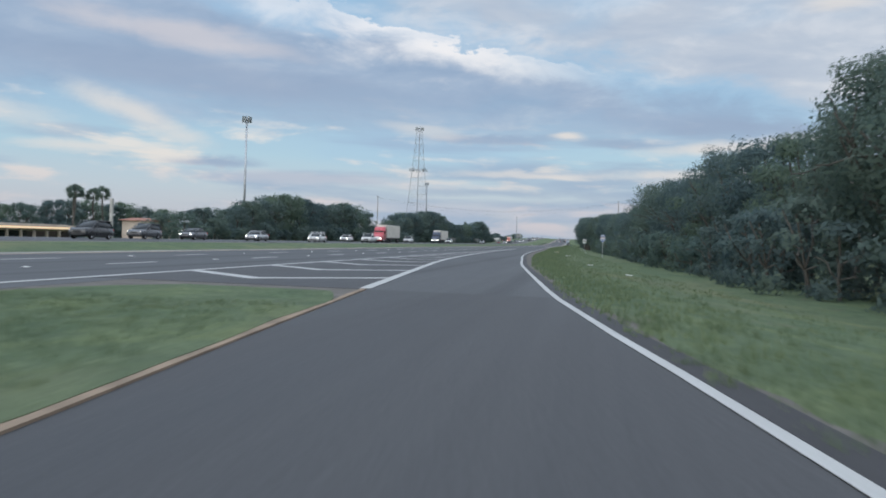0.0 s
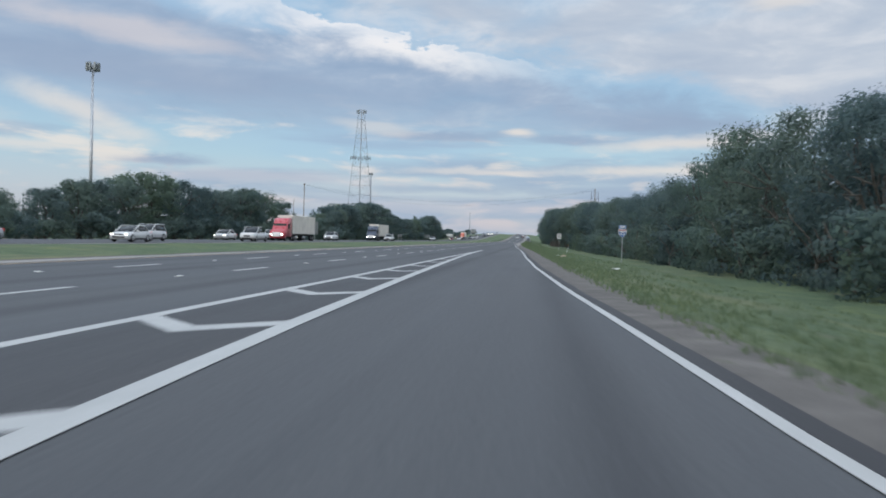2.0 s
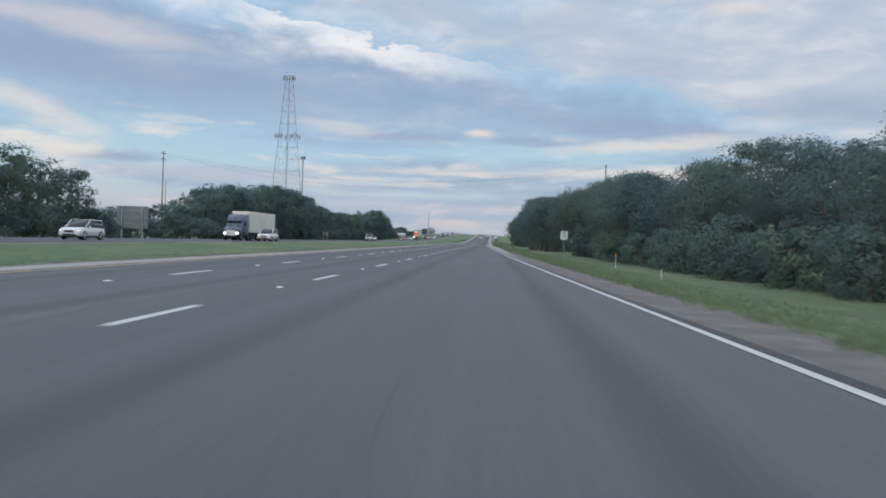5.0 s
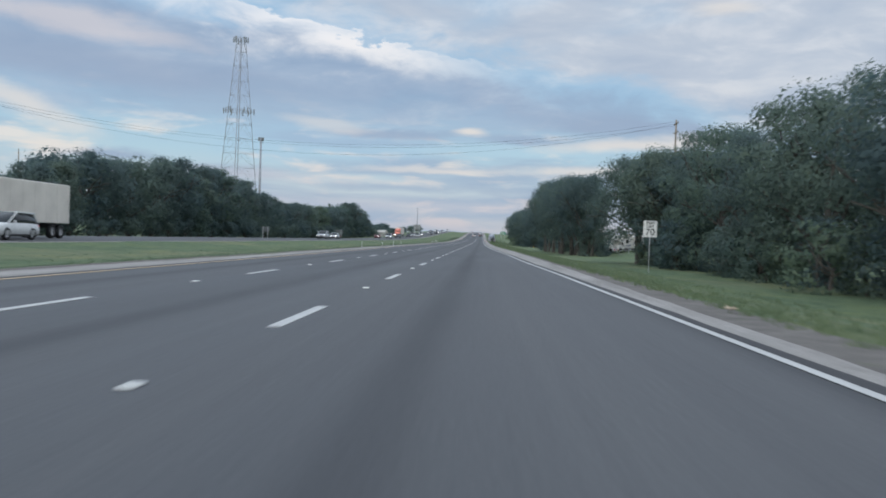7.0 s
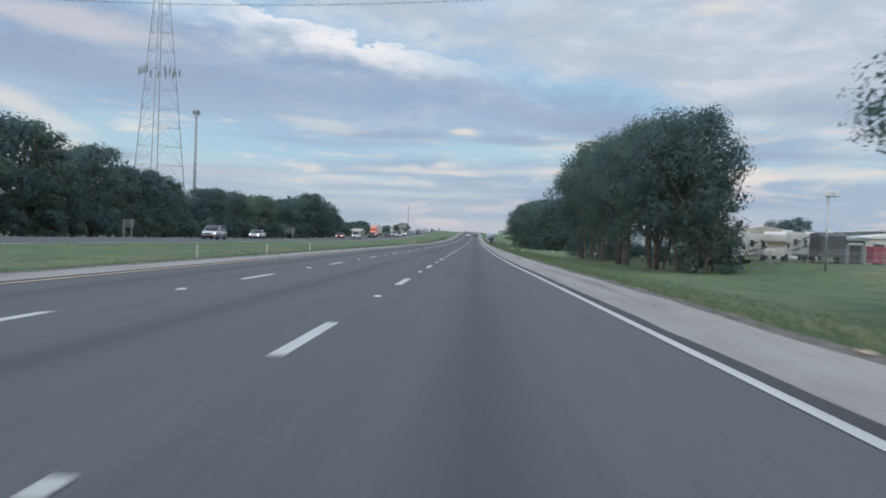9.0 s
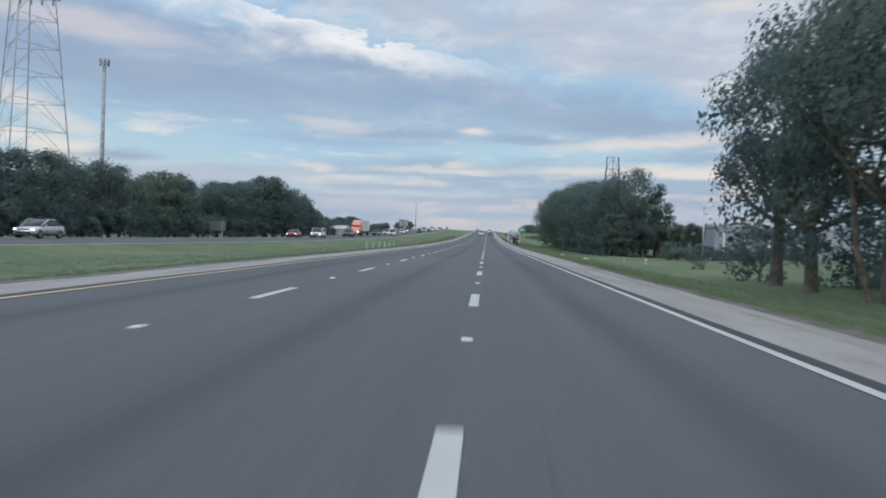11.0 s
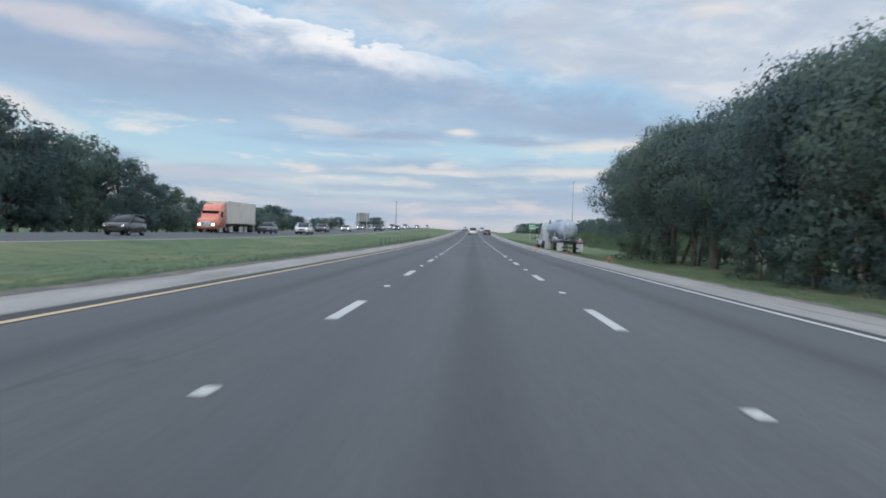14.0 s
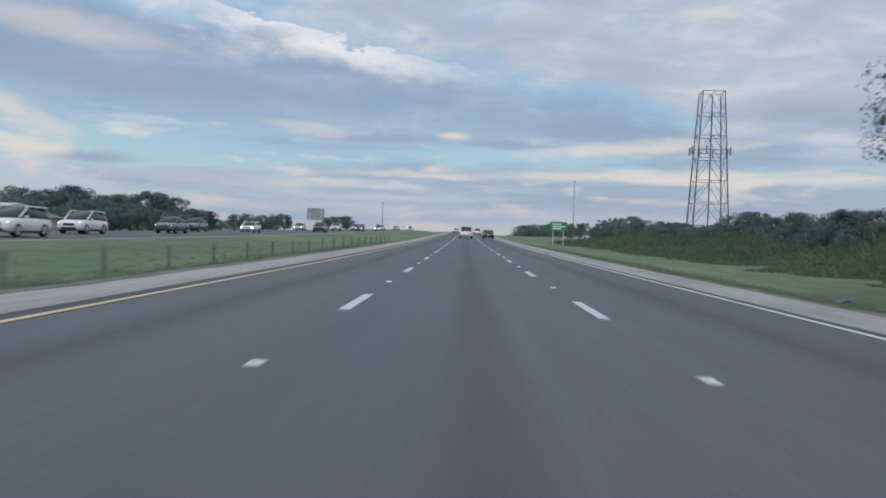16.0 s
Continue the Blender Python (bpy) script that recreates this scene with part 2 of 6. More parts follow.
def make_gravel():
    m, n, b = material("gravel", 0.95, 0.0, 0.2)
    p = place(n)
    stones = n.add("ShaderNodeTexVoronoi", {"Vector": p, "Scale": 26.0})
    sandy = n.noise(scaled(n, p, (0.9, 0.16, 1.0)), 1.0, 5.0, 0.65)
    ruts = n.noise(scaled(n, p, (2.4, 0.05, 1.0)), 1.0, 4.0, 0.6)
    c = n.ramp(sandy, [(0.28, (0.205, 0.193, 0.182)), (0.5, (0.272, 0.257, 0.243)), (0.75, (0.33, 0.312, 0.295))])
    c = n.mix(0.5, c, n.ramp(stones.outputs["Color"], [(0.0, (0.55, 0.55, 0.55)), (1.0, (1.35, 1.33, 1.3))]), "MULTIPLY")
    c = n.mix(n.span(ruts, 0.52, 0.68, 0.0, 0.5), c, (0.12, 0.115, 0.105, 1))
    rubble = n.noise(scaled(n, p, (1.6, 0.5, 1.0)), 1.0, 6.0, 0.7, 0.6)
    c = n.mix(n.span(rubble, 0.56, 0.70, 0.0, 0.4), c, (0.13, 0.122, 0.11, 1))
    link(n, c, b.inputs["Base Color"])
    bump(n, b, n.math("ADD", stones.outputs[0], n.math("MULTIPLY", ruts, 2.0)), 0.6, 0.02)
    return m


def make_dirt():
    m, n, b = material("sandy_dirt", 0.95, 0.0, 0.2)
    p = place(n)
    a = n.noise(p, 1.3, 6.0, 0.65)
    c = n.ramp(a, [(0.3, (0.092, 0.084, 0.077)), (0.55, (0.132, 0.120, 0.110)), (0.75, (0.19, 0.174, 0.158))])
    link(n, n.mix(n.span(n.noise(p, 2.2, 6.0, 0.7), 0.58, 0.70, 0.0, 0.7), c, (0.085, 0.10, 0.045, 1)), b.inputs["Base Color"])
    bump(n, b, n.noise(p, 12.0, 4.0), 0.7, 0.03)
    return m


def make_grass(name, tint=(1, 1, 1)):
    m, n, b = material(name, 0.9, 0.0, 0.15)
    p = place(n)
    blades = n.noise(scaled(n, p, (1.0, 0.55, 1.0)), 14.0, 4.0, 0.75)
    tufts = n.noise(p, 1.6, 5.0, 0.65, 0.4)
    fields = n.noise(scaled(n, p, (1.0, 0.35, 1.0)), 0.11, 4.0, 0.6)
    k = lambda r, g, bl: (r * tint[0], g * tint[1], bl * tint[2])
    c = n.ramp(blades, [(0.25, k(0.054, 0.079, 0.049)), (0.5, k(0.098, 0.134, 0.081)), (0.8, k(0.158, 0.198, 0.119))])
    c = n.mix(0.8, c, n.ramp(tufts, [(0.3, (0.70, 0.74, 0.70)), (0.7, (1.25, 1.2, 1.05))]), "MULTIPLY")
    c = n.mix(n.span(fields, 0.46, 0.68, 0.0, 0.65), c, k(0.165, 0.168, 0.100) + (1,))
    clumps = n.noise(scaled(n, p, (1.0, 0.5, 1.0)), 0.55, 5.0, 0.65, 0.6)
    c = n.mix(0.9, c, n.ramp(clumps, [(0.32, (0.72, 0.80, 0.78)), (0.5, (1, 1, 1)), (0.68, (1.26, 1.16, 0.94))]), "MULTIPLY")
    bare = n.noise(scaled(n, p, (1.0, 0.4, 1.0)), 0.45, 6.0, 0.7, 0.5)
    c = n.mix(n.span(bare, 0.60, 0.72, 0.0, 0.6), c, (0.15, 0.13, 0.095, 1))
    link(n, c, b.inputs["Base Color"])
    bump(n, b, n.math("ADD", blades, n.math("MULTIPLY", tufts, 3.0)), 0.8, 0.06)
    return m


def make_leaf(name, a, bcol):
    m, n, b = material(name, 0.72, 0.0, 0.3)
    r = n.add("ShaderNodeObjectInfo").outputs["Random"]
    isle = n.add("ShaderNodeNewGeometry").outputs["Random Per Island"]
    clump = n.noise(n.add("ShaderNodeTexCoord").outputs["Object"], 0.55, 3.0)
    c = n.ramp(isle, [(0.0, tuple(v * 0.92 for v in a)), (0.55, a), (1.0, bcol)])
    c = n.mix(0.8, c, n.ramp(clump, [(0.3, (0.78, 0.82, 0.86)), (0.7, (1.15, 1.12, 1.0))]), "MULTIPLY")
    c = n.mix(1.0, c, n.ramp(r, [(0.0, (0.80, 0.86, 0.92)), (0.5, (1, 1, 1)), (1.0, (1.16, 1.12, 0.94))]), "MULTIPLY")
    link(n, c, b.inputs["Base Color"])
    thin = n.add("ShaderNodeBsdfTranslucent", {"Color": c}).outputs[0]
    both = n.add("ShaderNodeMixShader", {0: 0.55, 1: b.outputs[0], 2: thin}).outputs[0]
    n.add("ShaderNodeOutputMaterial", {0: both}).is_active_output = True
    return m


asphalt = make_asphalt("worn_asphalt", (0.082, 0.085, 0.090), True)
asphalt_dark = make_asphalt("dark_asphalt", (0.064, 0.065, 0.069), False)
white_paint = make_paint("white_road_paint", (0.445, 0.44, 0.425), 0.3)
yellow_paint = make_paint("yellow_road_paint", (0.50, 0.365, 0.215), 0.5)
tar_edge = make_asphalt("tarred_edge", (0.042, 0.042, 0.045), False)
gravel, dirt = make_gravel(), make_dirt()
clay = plain("orange_clay", (0.23, 0.17, 0.12), 0.95, 0.0, 0.25, 1.2)
grass_mat = make_grass("mown_grass")
# Blue lift in the oak and pale leaf tones stands in for haze.
leaf_mats = [make_leaf("oak_leaf", (0.118, 0.164, 0.164), (0.134, 0.182, 0.168)),
             make_leaf("pale_leaf", (0.118, 0.168, 0.150), (0.142, 0.194, 0.156)),
             make_leaf("pine_needle", (0.075, 0.115, 0.098), (0.100, 0.142, 0.110)),
             make_leaf("palm_leaf", (0.105, 0.142, 0.125), (0.145, 0.18, 0.14)),
             make_leaf("scrub_leaf", (0.140, 0.190, 0.115), (0.185, 0.232, 0.135))]
bark = plain("bark", (0.085, 0.078, 0.068), 0.95, 0.0, 0.35, 2.5)
steel = plain("galvanized_steel", (0.42, 0.43, 0.44), 0.45, 0.85, 0.12, 2.0)
dull_steel = plain("weathered_steel", (0.30, 0.31, 0.33), 0.6, 0.5, 0.2, 1.5)
concrete = plain("concrete", (0.40, 0.39, 0.36), 0.85, 0.0, 0.2, 1.2)


# ---- building helpers ----
def curve(table):
    ys, xs = [a for a, _ in table], [b for _, b in table]
    return lambda y: float(np.interp(y, ys, xs))


def rise(y):
    """Height of the roadway along its length: level, then a gentle climb to a crest."""
    if y < 420:
        return 0.0
    if y < 667:
        return 3.63e-5 * (y - 420) ** 2
    if y < 900:
        return 2.21 + 0.0179 * (y - 667)
    if y < 1040:
        return 6.38 + 0.0179 * (y - 900) - 0.0179 * (y - 900) ** 2 / 280
    return max(7.63 - 0.004 * (y - 1040), -2.0)


def tilt(y):
    return math.degrees(math.atan(rise(y + 1) - rise(y - 1)) / 2) if y > 419 else 0.0


def mesh_object(name, verts, faces, mat, parent=None, label="", smooth=False):
    me = bpy.data.meshes.new(name)
    me.from_pydata(verts, [], faces)
    me.materials.append(mat)
    if smooth:
        me.polygons.foreach_set("use_smooth", [True] * len(me.polygons))
    me.update()
    ob = new(name, me)
    ob.parent = parent
    if label:
        tagged(ob, label)
    return ob


def part(name, bm, mat, parent=None, label="", smooth=False):
    """Links a bmesh as one mesh object under a thing or a part."""
    me = bpy.data.meshes.new(name)
    if smooth:
        for f in bm.faces:
            f.smooth = True
    bm.to_mesh(me)
    bm.free()
    me.materials.append(mat)
    ob = new(name, me)
    ob.parent = parent
    if label:
        tagged(ob, label)
    return ob


def thing(name, label, category, m=None, group="", kind=""):
    ob = tagged(new(name), label, category, group, kind)
    ob.empty_display_size = 0.2
    if m is not None:
        ob.matrix_basis = m
    return ob


def box(bm, x0, x1, y0, y1, z0, z1, bevel=0.0, m=None):
    mat = Matrix.LocRotScale(((x0 + x1) / 2, (y0 + y1) / 2, (z0 + z1) / 2), None, (abs(x1 - x0), abs(y1 - y0), abs(z1 - z0)))
    if m is not None:
        mat = m @ mat
    vs = bmesh.ops.create_cube(bm, size=1.0, matrix=mat)["verts"]
    if bevel:
        es = list({e for v in vs for e in v.link_edges})
        bmesh.ops.bevel(bm, geom=es, offset=bevel, segments=1, affect="EDGES", profile=0.5)
    return vs


def tube(bm, a, b, r0, r1=None, n=8, cap=True):
    a, b = Vector(a), Vector(b)
    d = b - a
    m = Matrix.Translation((a + b) / 2) @ d.to_track_quat("Z", "Y").to_matrix().to_4x4()
    return bmesh.ops.create_cone(bm, cap_ends=cap, segments=n, radius1=r0, radius2=r0 if r1 is None else r1, depth=d.length, matrix=m)["verts"]


def strip(name, left, right, y0, y1, dz, mat, step=4.0, depth=0.03, parent=None, label="", xz=None):
    """A road-like slab between two edges given as functions of y, with a real thickness."""
    n = max(1, int((y1 - y0) / step))
    verts, faces = [], []
    for i in range(n + 1):
        y = y0 + (y1 - y0) * i / n
        z = rise(y) + dz
        a, b = left(y), right(y)
        verts += [(a, y, z), (b, y, z), (a, y, z - depth), (b, y, z - depth)]
        if i:
            k = 4 * i
            faces += [(k - 4, k - 3, k + 1, k), (k - 4, k, k + 2, k - 2), (k - 3, k - 1, k + 3, k + 1)]
    faces += [(0, 2, 3, 1), (4 * n, 4 * n + 1, 4 * n + 3, 4 * n + 2)]
    return mesh_object(name, verts, faces, mat, parent, label)


# ---- plan of the road ----
PERIOD, PHASE, LANE = 11.3386, 5.706, 3.404
edge_x = curve([(-140, 60), (-90, 38), (-60, 28.6), (-30, 21.6), (0, 17.0), (5.7, 16.3), (9.8, 15.7), (17, 14.75), (32.5, 13.28), (41, 12.53), (46, 12.2), (52.8, 11.8), (61, 11.22), (67, 10.92), (75, 10.5), (90, 9.91), (96, 9.78), (108, 9.45), (121, 9.25), (141, 8.85), (170, 8.0), (206, 7.05), (221.5, 6.75), (239, 6.45), (252, 6.15), (273, 5.85), (284, 5.6), (308, 5.2), (318, 5.0), (345, 4.72), (4000, 4.72)])
gore_x = curve([(-40, 20), (10, 11.6), (16.6, 11.0), (33, 9.3), (39, 8.7), (45, 8.2), (51, 7.78), (65, 7.05), (77, 6.58), (82, 6.42), (92, 6.1), (106, 5.69), (114, 5.52), (120, 5.42), (127, 5.35)])
gore_l = curve([(0, 5.10), (45, 5.12), (78, 5.23), (118, 5.23)])
ramp_left = curve([(-140, 53), (-90, 32), (-60, 23.4), (-30, 16.6), (0, 12.75), (4, 12.4), (8, 11.95), (13.7, 11.35), (17, 11.0)])
asph = curve([(-140, 0.4), (5, 0.36), (34, 0.25), (4000, 0.27)])


def ground_z(x, y):
    e = edge_x(y)
    if x > e + 1.5:
        drop = min((x - e - 1.5) * 0.125, 1.05) * (1 if x < 60 else max(0.0, 1 - (x - 60) / 200))
        lot = min(1.0, max(0.0, (x - 25.0) / 6.0)) * min(1.0, max(0.0, (y - 330) / 15), max(0.0, (470 - y) / 30)) if 330 < y < 470 else 0.0
        return rise(y) - drop * (1 - lot)
    if -21.0 < x < -6.1:
        return rise(y) - 0.42 * math.sin((x + 21.0) / 14.9 * math.pi)
    if x < -35:
        return rise(y) - min((-35 - x) * 0.06, 2.0)
    return rise(y)


def build_ground():
    ys = [-400, -250, -150] + list(np.arange(-100, 620, 6.0)) + list(np.arange(620, 1100, 20.0)) + [1150, 1250, 1400, 1700, 2200, 3000, 4200]
    lefts = [-2500, -1200, -600, -300, -180, -120, -90, -70, -60, -50, -44, -40, -37, -35, -34.6, -21.4, -21, -19, -17, -15, -13, -11, -9, -7.4, -6.3, -5.9, 0.0, 4.0]
    offs = [-3.0, 0.3, 0.8, 1.18, 1.75, 2.5, 3.5, 4.5, 6, 7.5, 9, 10, 11.5, 14, 17, 21, 26, 32, 40, 55, 80, 120, 180, 260, 420, 900, 2400]
    verts, faces = [], []
    w = len(lefts) + len(offs)
    for y in ys:
        e = edge_x(y)
        for x in lefts + [e + o for o in offs]:
            under = -34.7 < x < -21.3 or -6.0 < x < e + 1.2
            bumpy = 0 if abs(x) > 400 else 0.05 * noise.noise((x * 0.35, y * 0.2, 0))
            verts.append((x, y, ground_z(x, y) - (0.055 if under else 0.0) + (0 if under or abs(x - e - 1) < 1.4 else bumpy)))
    for j in range(len(ys) - 1):
        for i in range(w - 1):
            k = j * w + i
            faces.append((k, k + 1, k + 1 + w, k + w))
    return tagged(mesh_object("ground", verts, faces, grass_mat, smooth=True), "mown green roadside grass with pale dry patches", "grass", kind="structure")


build_ground()
road = tagged(strip("road", lambda y: -5.1, lambda y: edge_x(y) + asph(y), 16.6, 1300, 0.0, asphalt), "worn grey asphalt highway carriageway with three lanes", "road", kind="structure")
tagged(strip("road_approach", lambda y: -5.1, lambda y: 6.0 + 0.25 * noise.noise((y * 0.4, 3, 0)), -300, 16.6, 0.0, asphalt), "worn grey asphalt highway lanes beside the ramp", "road", kind="structure")
tagged(strip("gore_asphalt", lambda y: gore_l(y), lambda y: gore_x(y), 16.6, 119, 0.0045, asphalt_dark, 2.0, 0.004), "dark asphalt of the painted gore", "road", kind="structure")
ramp = tagged(strip("ramp_road", ramp_left, lambda y: edge_x(y) + asph(y), -140, 16.6, 0.0, asphalt_dark), "dark asphalt entrance ramp joining the highway", "road", kind="structure")
opposite = tagged(strip("road_opposite", lambda y: -34.6, lambda y: -22.0, -400, 1300, 0.02, asphalt, 8.0), "grey asphalt carriageway for oncoming traffic", "road", kind="structure")
gravel_w = curve([(190, 0.0), (225, 0.45), (255, 1.0), (300, 1.45), (345, 1.35), (2000, 1.3)])
soil_w = curve([(-140, 0.42), (0, 0.42), (20, 0.5), (34, 0.7), (60, 1.0), (100, 1.45), (190, 1.5), (255, 1.75), (300, 2.1), (345, 2.0), (2000, 1.9)])
jag = lambda y, s: 0.16 * noise.noise((y * 0.35, s, 0)) + 0.12 * noise.noise((y * 1.3, s, 3))
shoulder_r = tagged(strip("shoulder_right", lambda y: edge_x(y) + asph(y) - 0.03 + 0.1 * jag(y, 9), lambda y: edge_x(y) + 0.3 + gravel_w(y) + 0.6 * jag(y, 2), 192, 1250, -0.008, gravel, 1.2, 0.05), "strip of pale crushed gravel beside the lane", "shoulder", kind="structure")
shoulder_l = tagged(strip("shoulder_left", lambda y: -6.45 + jag(y, 5), lambda y: -5.08 + 0.25 * jag(y, 7), -140, 1250, -0.010, gravel, 1.5, 0.05), "strip of pale gravel along the grass median", "shoulder", kind="structure")
shoulder_o = tagged(strip("shoulder_opposite", lambda y: -22.05, lambda y: -21.2 + jag(y, 11), -300, 1250, 0.0, gravel, 3.0, 0.05), "gravel strip beside the oncoming carriageway", "shoulder", kind="structure")
verge = tagged(strip("verge_dirt", lambda y: edge_x(y) + asph(y) - 0.02, lambda y: edge_x(y) + soil_w(y) + 1.6 * abs(jag(y, 4)) + jag(y, 2), -60, 640, -0.016, dirt, 0.8, 0.05), "bare sandy dirt between gravel and grass", "verge", kind="structure")
for nm, lft, rgt, y0 in (("road_edge_left", lambda y: -5.13 + 0.15 * jag(y, 21), lambda y: -4.83, 60), ("road_edge_right", lambda y: edge_x(y) + 0.075, lambda y: edge_x(y) + asph(y) + 0.03 + 0.2 * jag(y, 22), -60)):
    tagged(strip(nm, lft, rgt, y0, 1250, 0.004, tar_edge, 1.5, 0.02), "dark tarred asphalt edge beside the painted line", "road", kind="structure")
turf_l = lambda y: 6.0 + 0.25 * noise.noise((y * 0.4, 3, 0)) + 0.2 + max(0.0, y - 10.0) ** 2 * 0.055
turf_r = lambda y: ramp_left(y) - 0.062 + 0.35 * jag(y, 8) - max(0.0, y - 12.5) ** 2 * 0.05
tagged(strip("turf_island", turf_l, lambda y: max(turf_r(y), turf_l(y) + 0.05), -60, 15.4, 0.025, grass_mat, 0.7, 0.08), "mown grass island between ramp and highway", "grass", kind="structure")
tagged(strip("turf_soil", lambda y: 5.95, lambda y: ramp_left(y) + 0.02, -60, 16.6, -0.004, dirt, 0.8, 0.04), "bare soil at the tip of the grass island", "verge", kind="structure")
tagged(strip("verge_dirt_left", lambda y: -6.78 - 1.5 * abs(jag(y, 14)) + jag(y, 5), lambda y: -6.42 + jag(y, 5), 60, 900, -0.004, dirt, 1.5, 0.05), "bare brown dirt between median gravel and grass", "verge", kind="structure")
curb = tagged(strip("ramp_edge_dirt", lambda y: ramp_left(y) - 0.07 + 0.35 * jag(y, 8), lambda y: ramp_left(y) + 0.03, -140, 16.5, 0.02, clay, 0.8, 0.06), "sandy orange dirt lip along the ramp", "verge", kind="structure")

# painted lines
for nm, fn, w, y0, y1, mat, par, lab in (
        ("edge_line", lambda y: edge_x(y), 0.12, -140, 1250, white_paint, road, "solid white edge line"),
        ("yellow_line", lambda y: -4.74, 0.12, -140, 1250, yellow_paint, road, "solid yellow edge line"),
        ("gore_line", gore_l, 0.20, -140, 118, white_paint, road, "white line beside the painted gore"),
        ("gore_line", gore_x, 0.23, 16.8, 118, white_paint, road, "wide white line of the painted gore")):
    strip(nm, lambda y: fn(y) - w / 2, lambda y: fn(y) + w / 2, y0, y1, 0.010, mat, 3.0, 0.004, par, lab)
tip_l, tip_r = curve([(118, 5.13), (127, 5.18), (138.5, 5.08)]), curve([(118, 5.575), (127, 5.44), (138.5, 5.25)])
strip("gore_tip", tip_l, tip_r, 118, 138.5, 0.010, white_paint, 2.0, 0.004, road, "solid white tip of the painted gore")
CHEVRONS = (21.0, 26.9, 32.8, 38.6, 44.4, 49.9, 55.3, 60.4, 65.7, 71.5, 77.2, 82.3, 87.4, 92.8, 98.0)
for yc in CHEVRONS:
    a, b = gore_l(yc) + 0.1, gore_x(yc) - 0.12
    w, t = b - a, 0.6
    bm = bmesh.new()
    dip = 0.35 + 0.4 * w
    pts = [(a, yc), ((a + b) / 2, yc - dip), (b, yc + 0.1 * w - 0.2), (b, yc + 0.1 * w - 0.2 + t), ((a + b) / 2, yc - dip + t * 1.1), (a, yc + t)]
    vs = [bm.verts.new((x, y, 0.0095)) for x, y in pts]
    bm.faces.new((vs[0], vs[1], vs[4], vs[5]))
    bm.faces.new((vs[1], vs[2], vs[3], vs[4]))
    part("chevron", bm, white_paint, road)
bm = bmesh.new()
box(bm, -0.075, 0.075, 0, 2.83, -0.004, 0.008)
dash_mesh = bpy.data.meshes.new("lane_dash")
bm.to_mesh(dash_mesh)
dash_mesh.materials.append(white_paint)
bm.free()
bm = bmesh.new()
box(bm, -0.06, 0.06, -0.055, 0.055, 0, 0.022, 0.008)
stud_mesh = bpy.data.meshes.new("road_stud")
bm.to_mesh(stud_mesh)
stud_mesh.materials.append(plain("stud_plastic", (0.72, 0.72, 0.68), 0.35, 0.0, 0.1, 9.0))
bm.free()
slip = curve([(-60, 7.0), (80, 5.2), (102, 4.05), (135, 3.2), (150, 2.7), (200, 0.2), (215, 0.0)])
stud_gap = curve([(300, 7.45), (400, 6.55)])
for x, first in ((-LANE / 2, 0), (LANE / 2, 0)):
    for k in range(-4, 84):
        y = PHASE + PERIOD * k
        y += slip(y)
        for nm, me, yy in (("lane_dash", dash_mesh, y), ("road_stud", stud_mesh, y + stud_gap(y))):
            ob = new(nm, me)
            ob.parent = road
            ob.matrix_basis = pose(x, yy, rise(yy) + 0.001, tilt(yy), 0, 0)


# ---- trees ----
def leaf_cards(rng, centres, radii, per, size, squash=0.75, near=0.78, far=1.1, corners=3):
    """Small leaf sprays scattered through clumps; their normals follow the clump, as a full crown's do."""
    n = len(centres) * per
    mid = np.mean(np.array(centres), 0)
    c = np.repeat(np.array(centres), per, 0)
    r = np.repeat(np.array(radii), per)
    d = rng.normal(size=(n, 3))
    d /= np.linalg.norm(d, axis=1)[:, None]
    pos = c + d * (r * rng.uniform(near, far, n) * rng.choice([1.0, 1.0, 1.0, 1.12], n))[:, None] * (1, 1, squash)
    out = pos - mid
    out /= np.linalg.norm(out, axis=1)[:, None] + 1e-6
    nor = d * 0.6 + out * 0.5 + rng.normal(size=(n, 3)) * 0.36 + (0, 0, 0.1)
    nor /= np.linalg.norm(nor, axis=1)[:, None]
    u = np.cross(nor, rng.normal(size=(n, 3)))
    u /= np.linalg.norm(u, axis=1)[:, None] + 1e-6
    v = np.cross(nor, u)
    s = (size * rng.uniform(0.6, 1.35, n))[:, None]
    if corners == 3:
        quad = [pos - u * s * 0.6 - v * s * 0.5, pos + u * s, pos - u * s * 0.5 + v * s * 0.55]
    else:
        quad = [pos - u * s, pos - v * s * 0.6, pos + u * s, pos + v * s * 0.6]
    shade = d * 0.5 + out * 0.7 + nor * 0.15 + (0, 0, 0.15)
    shade /= np.linalg.norm(shade, axis=1)[:, None]
    return np.stack(quad, 1).reshape(-1, 3), np.repeat(shade, corners, 0)


def crown_mesh(rng, centres, radii, per, leaf, mat, root, label, squash=0.75, inner=26):
    """Small outer sprays over a few broad inner ones that close each clump."""
    ov, on = leaf_cards(rng, centres, radii, per, leaf, squash)
    if inner:
        fv, fn = leaf_cards(rng, centres, radii, inner, float(np.mean(radii)) * (0.16 if inner > 40 else 0.21 if inner > 30 else 0.29), squash, 0.5, 0.86)
    else:
        fv, fn = np.zeros((0, 3)), np.zeros((0, 3))
    faces = np.arange(len(ov)).reshape(-1, 3).tolist() + (np.arange(len(fv)).reshape(-1, 3) + len(ov)).tolist()
    ob = mesh_object("crown", np.concatenate([ov, fv]).tolist(), faces, mat, root, label)
    ob.data.normals_split_custom_set_from_vertices(np.concatenate([on, fn]).tolist())
    return ob


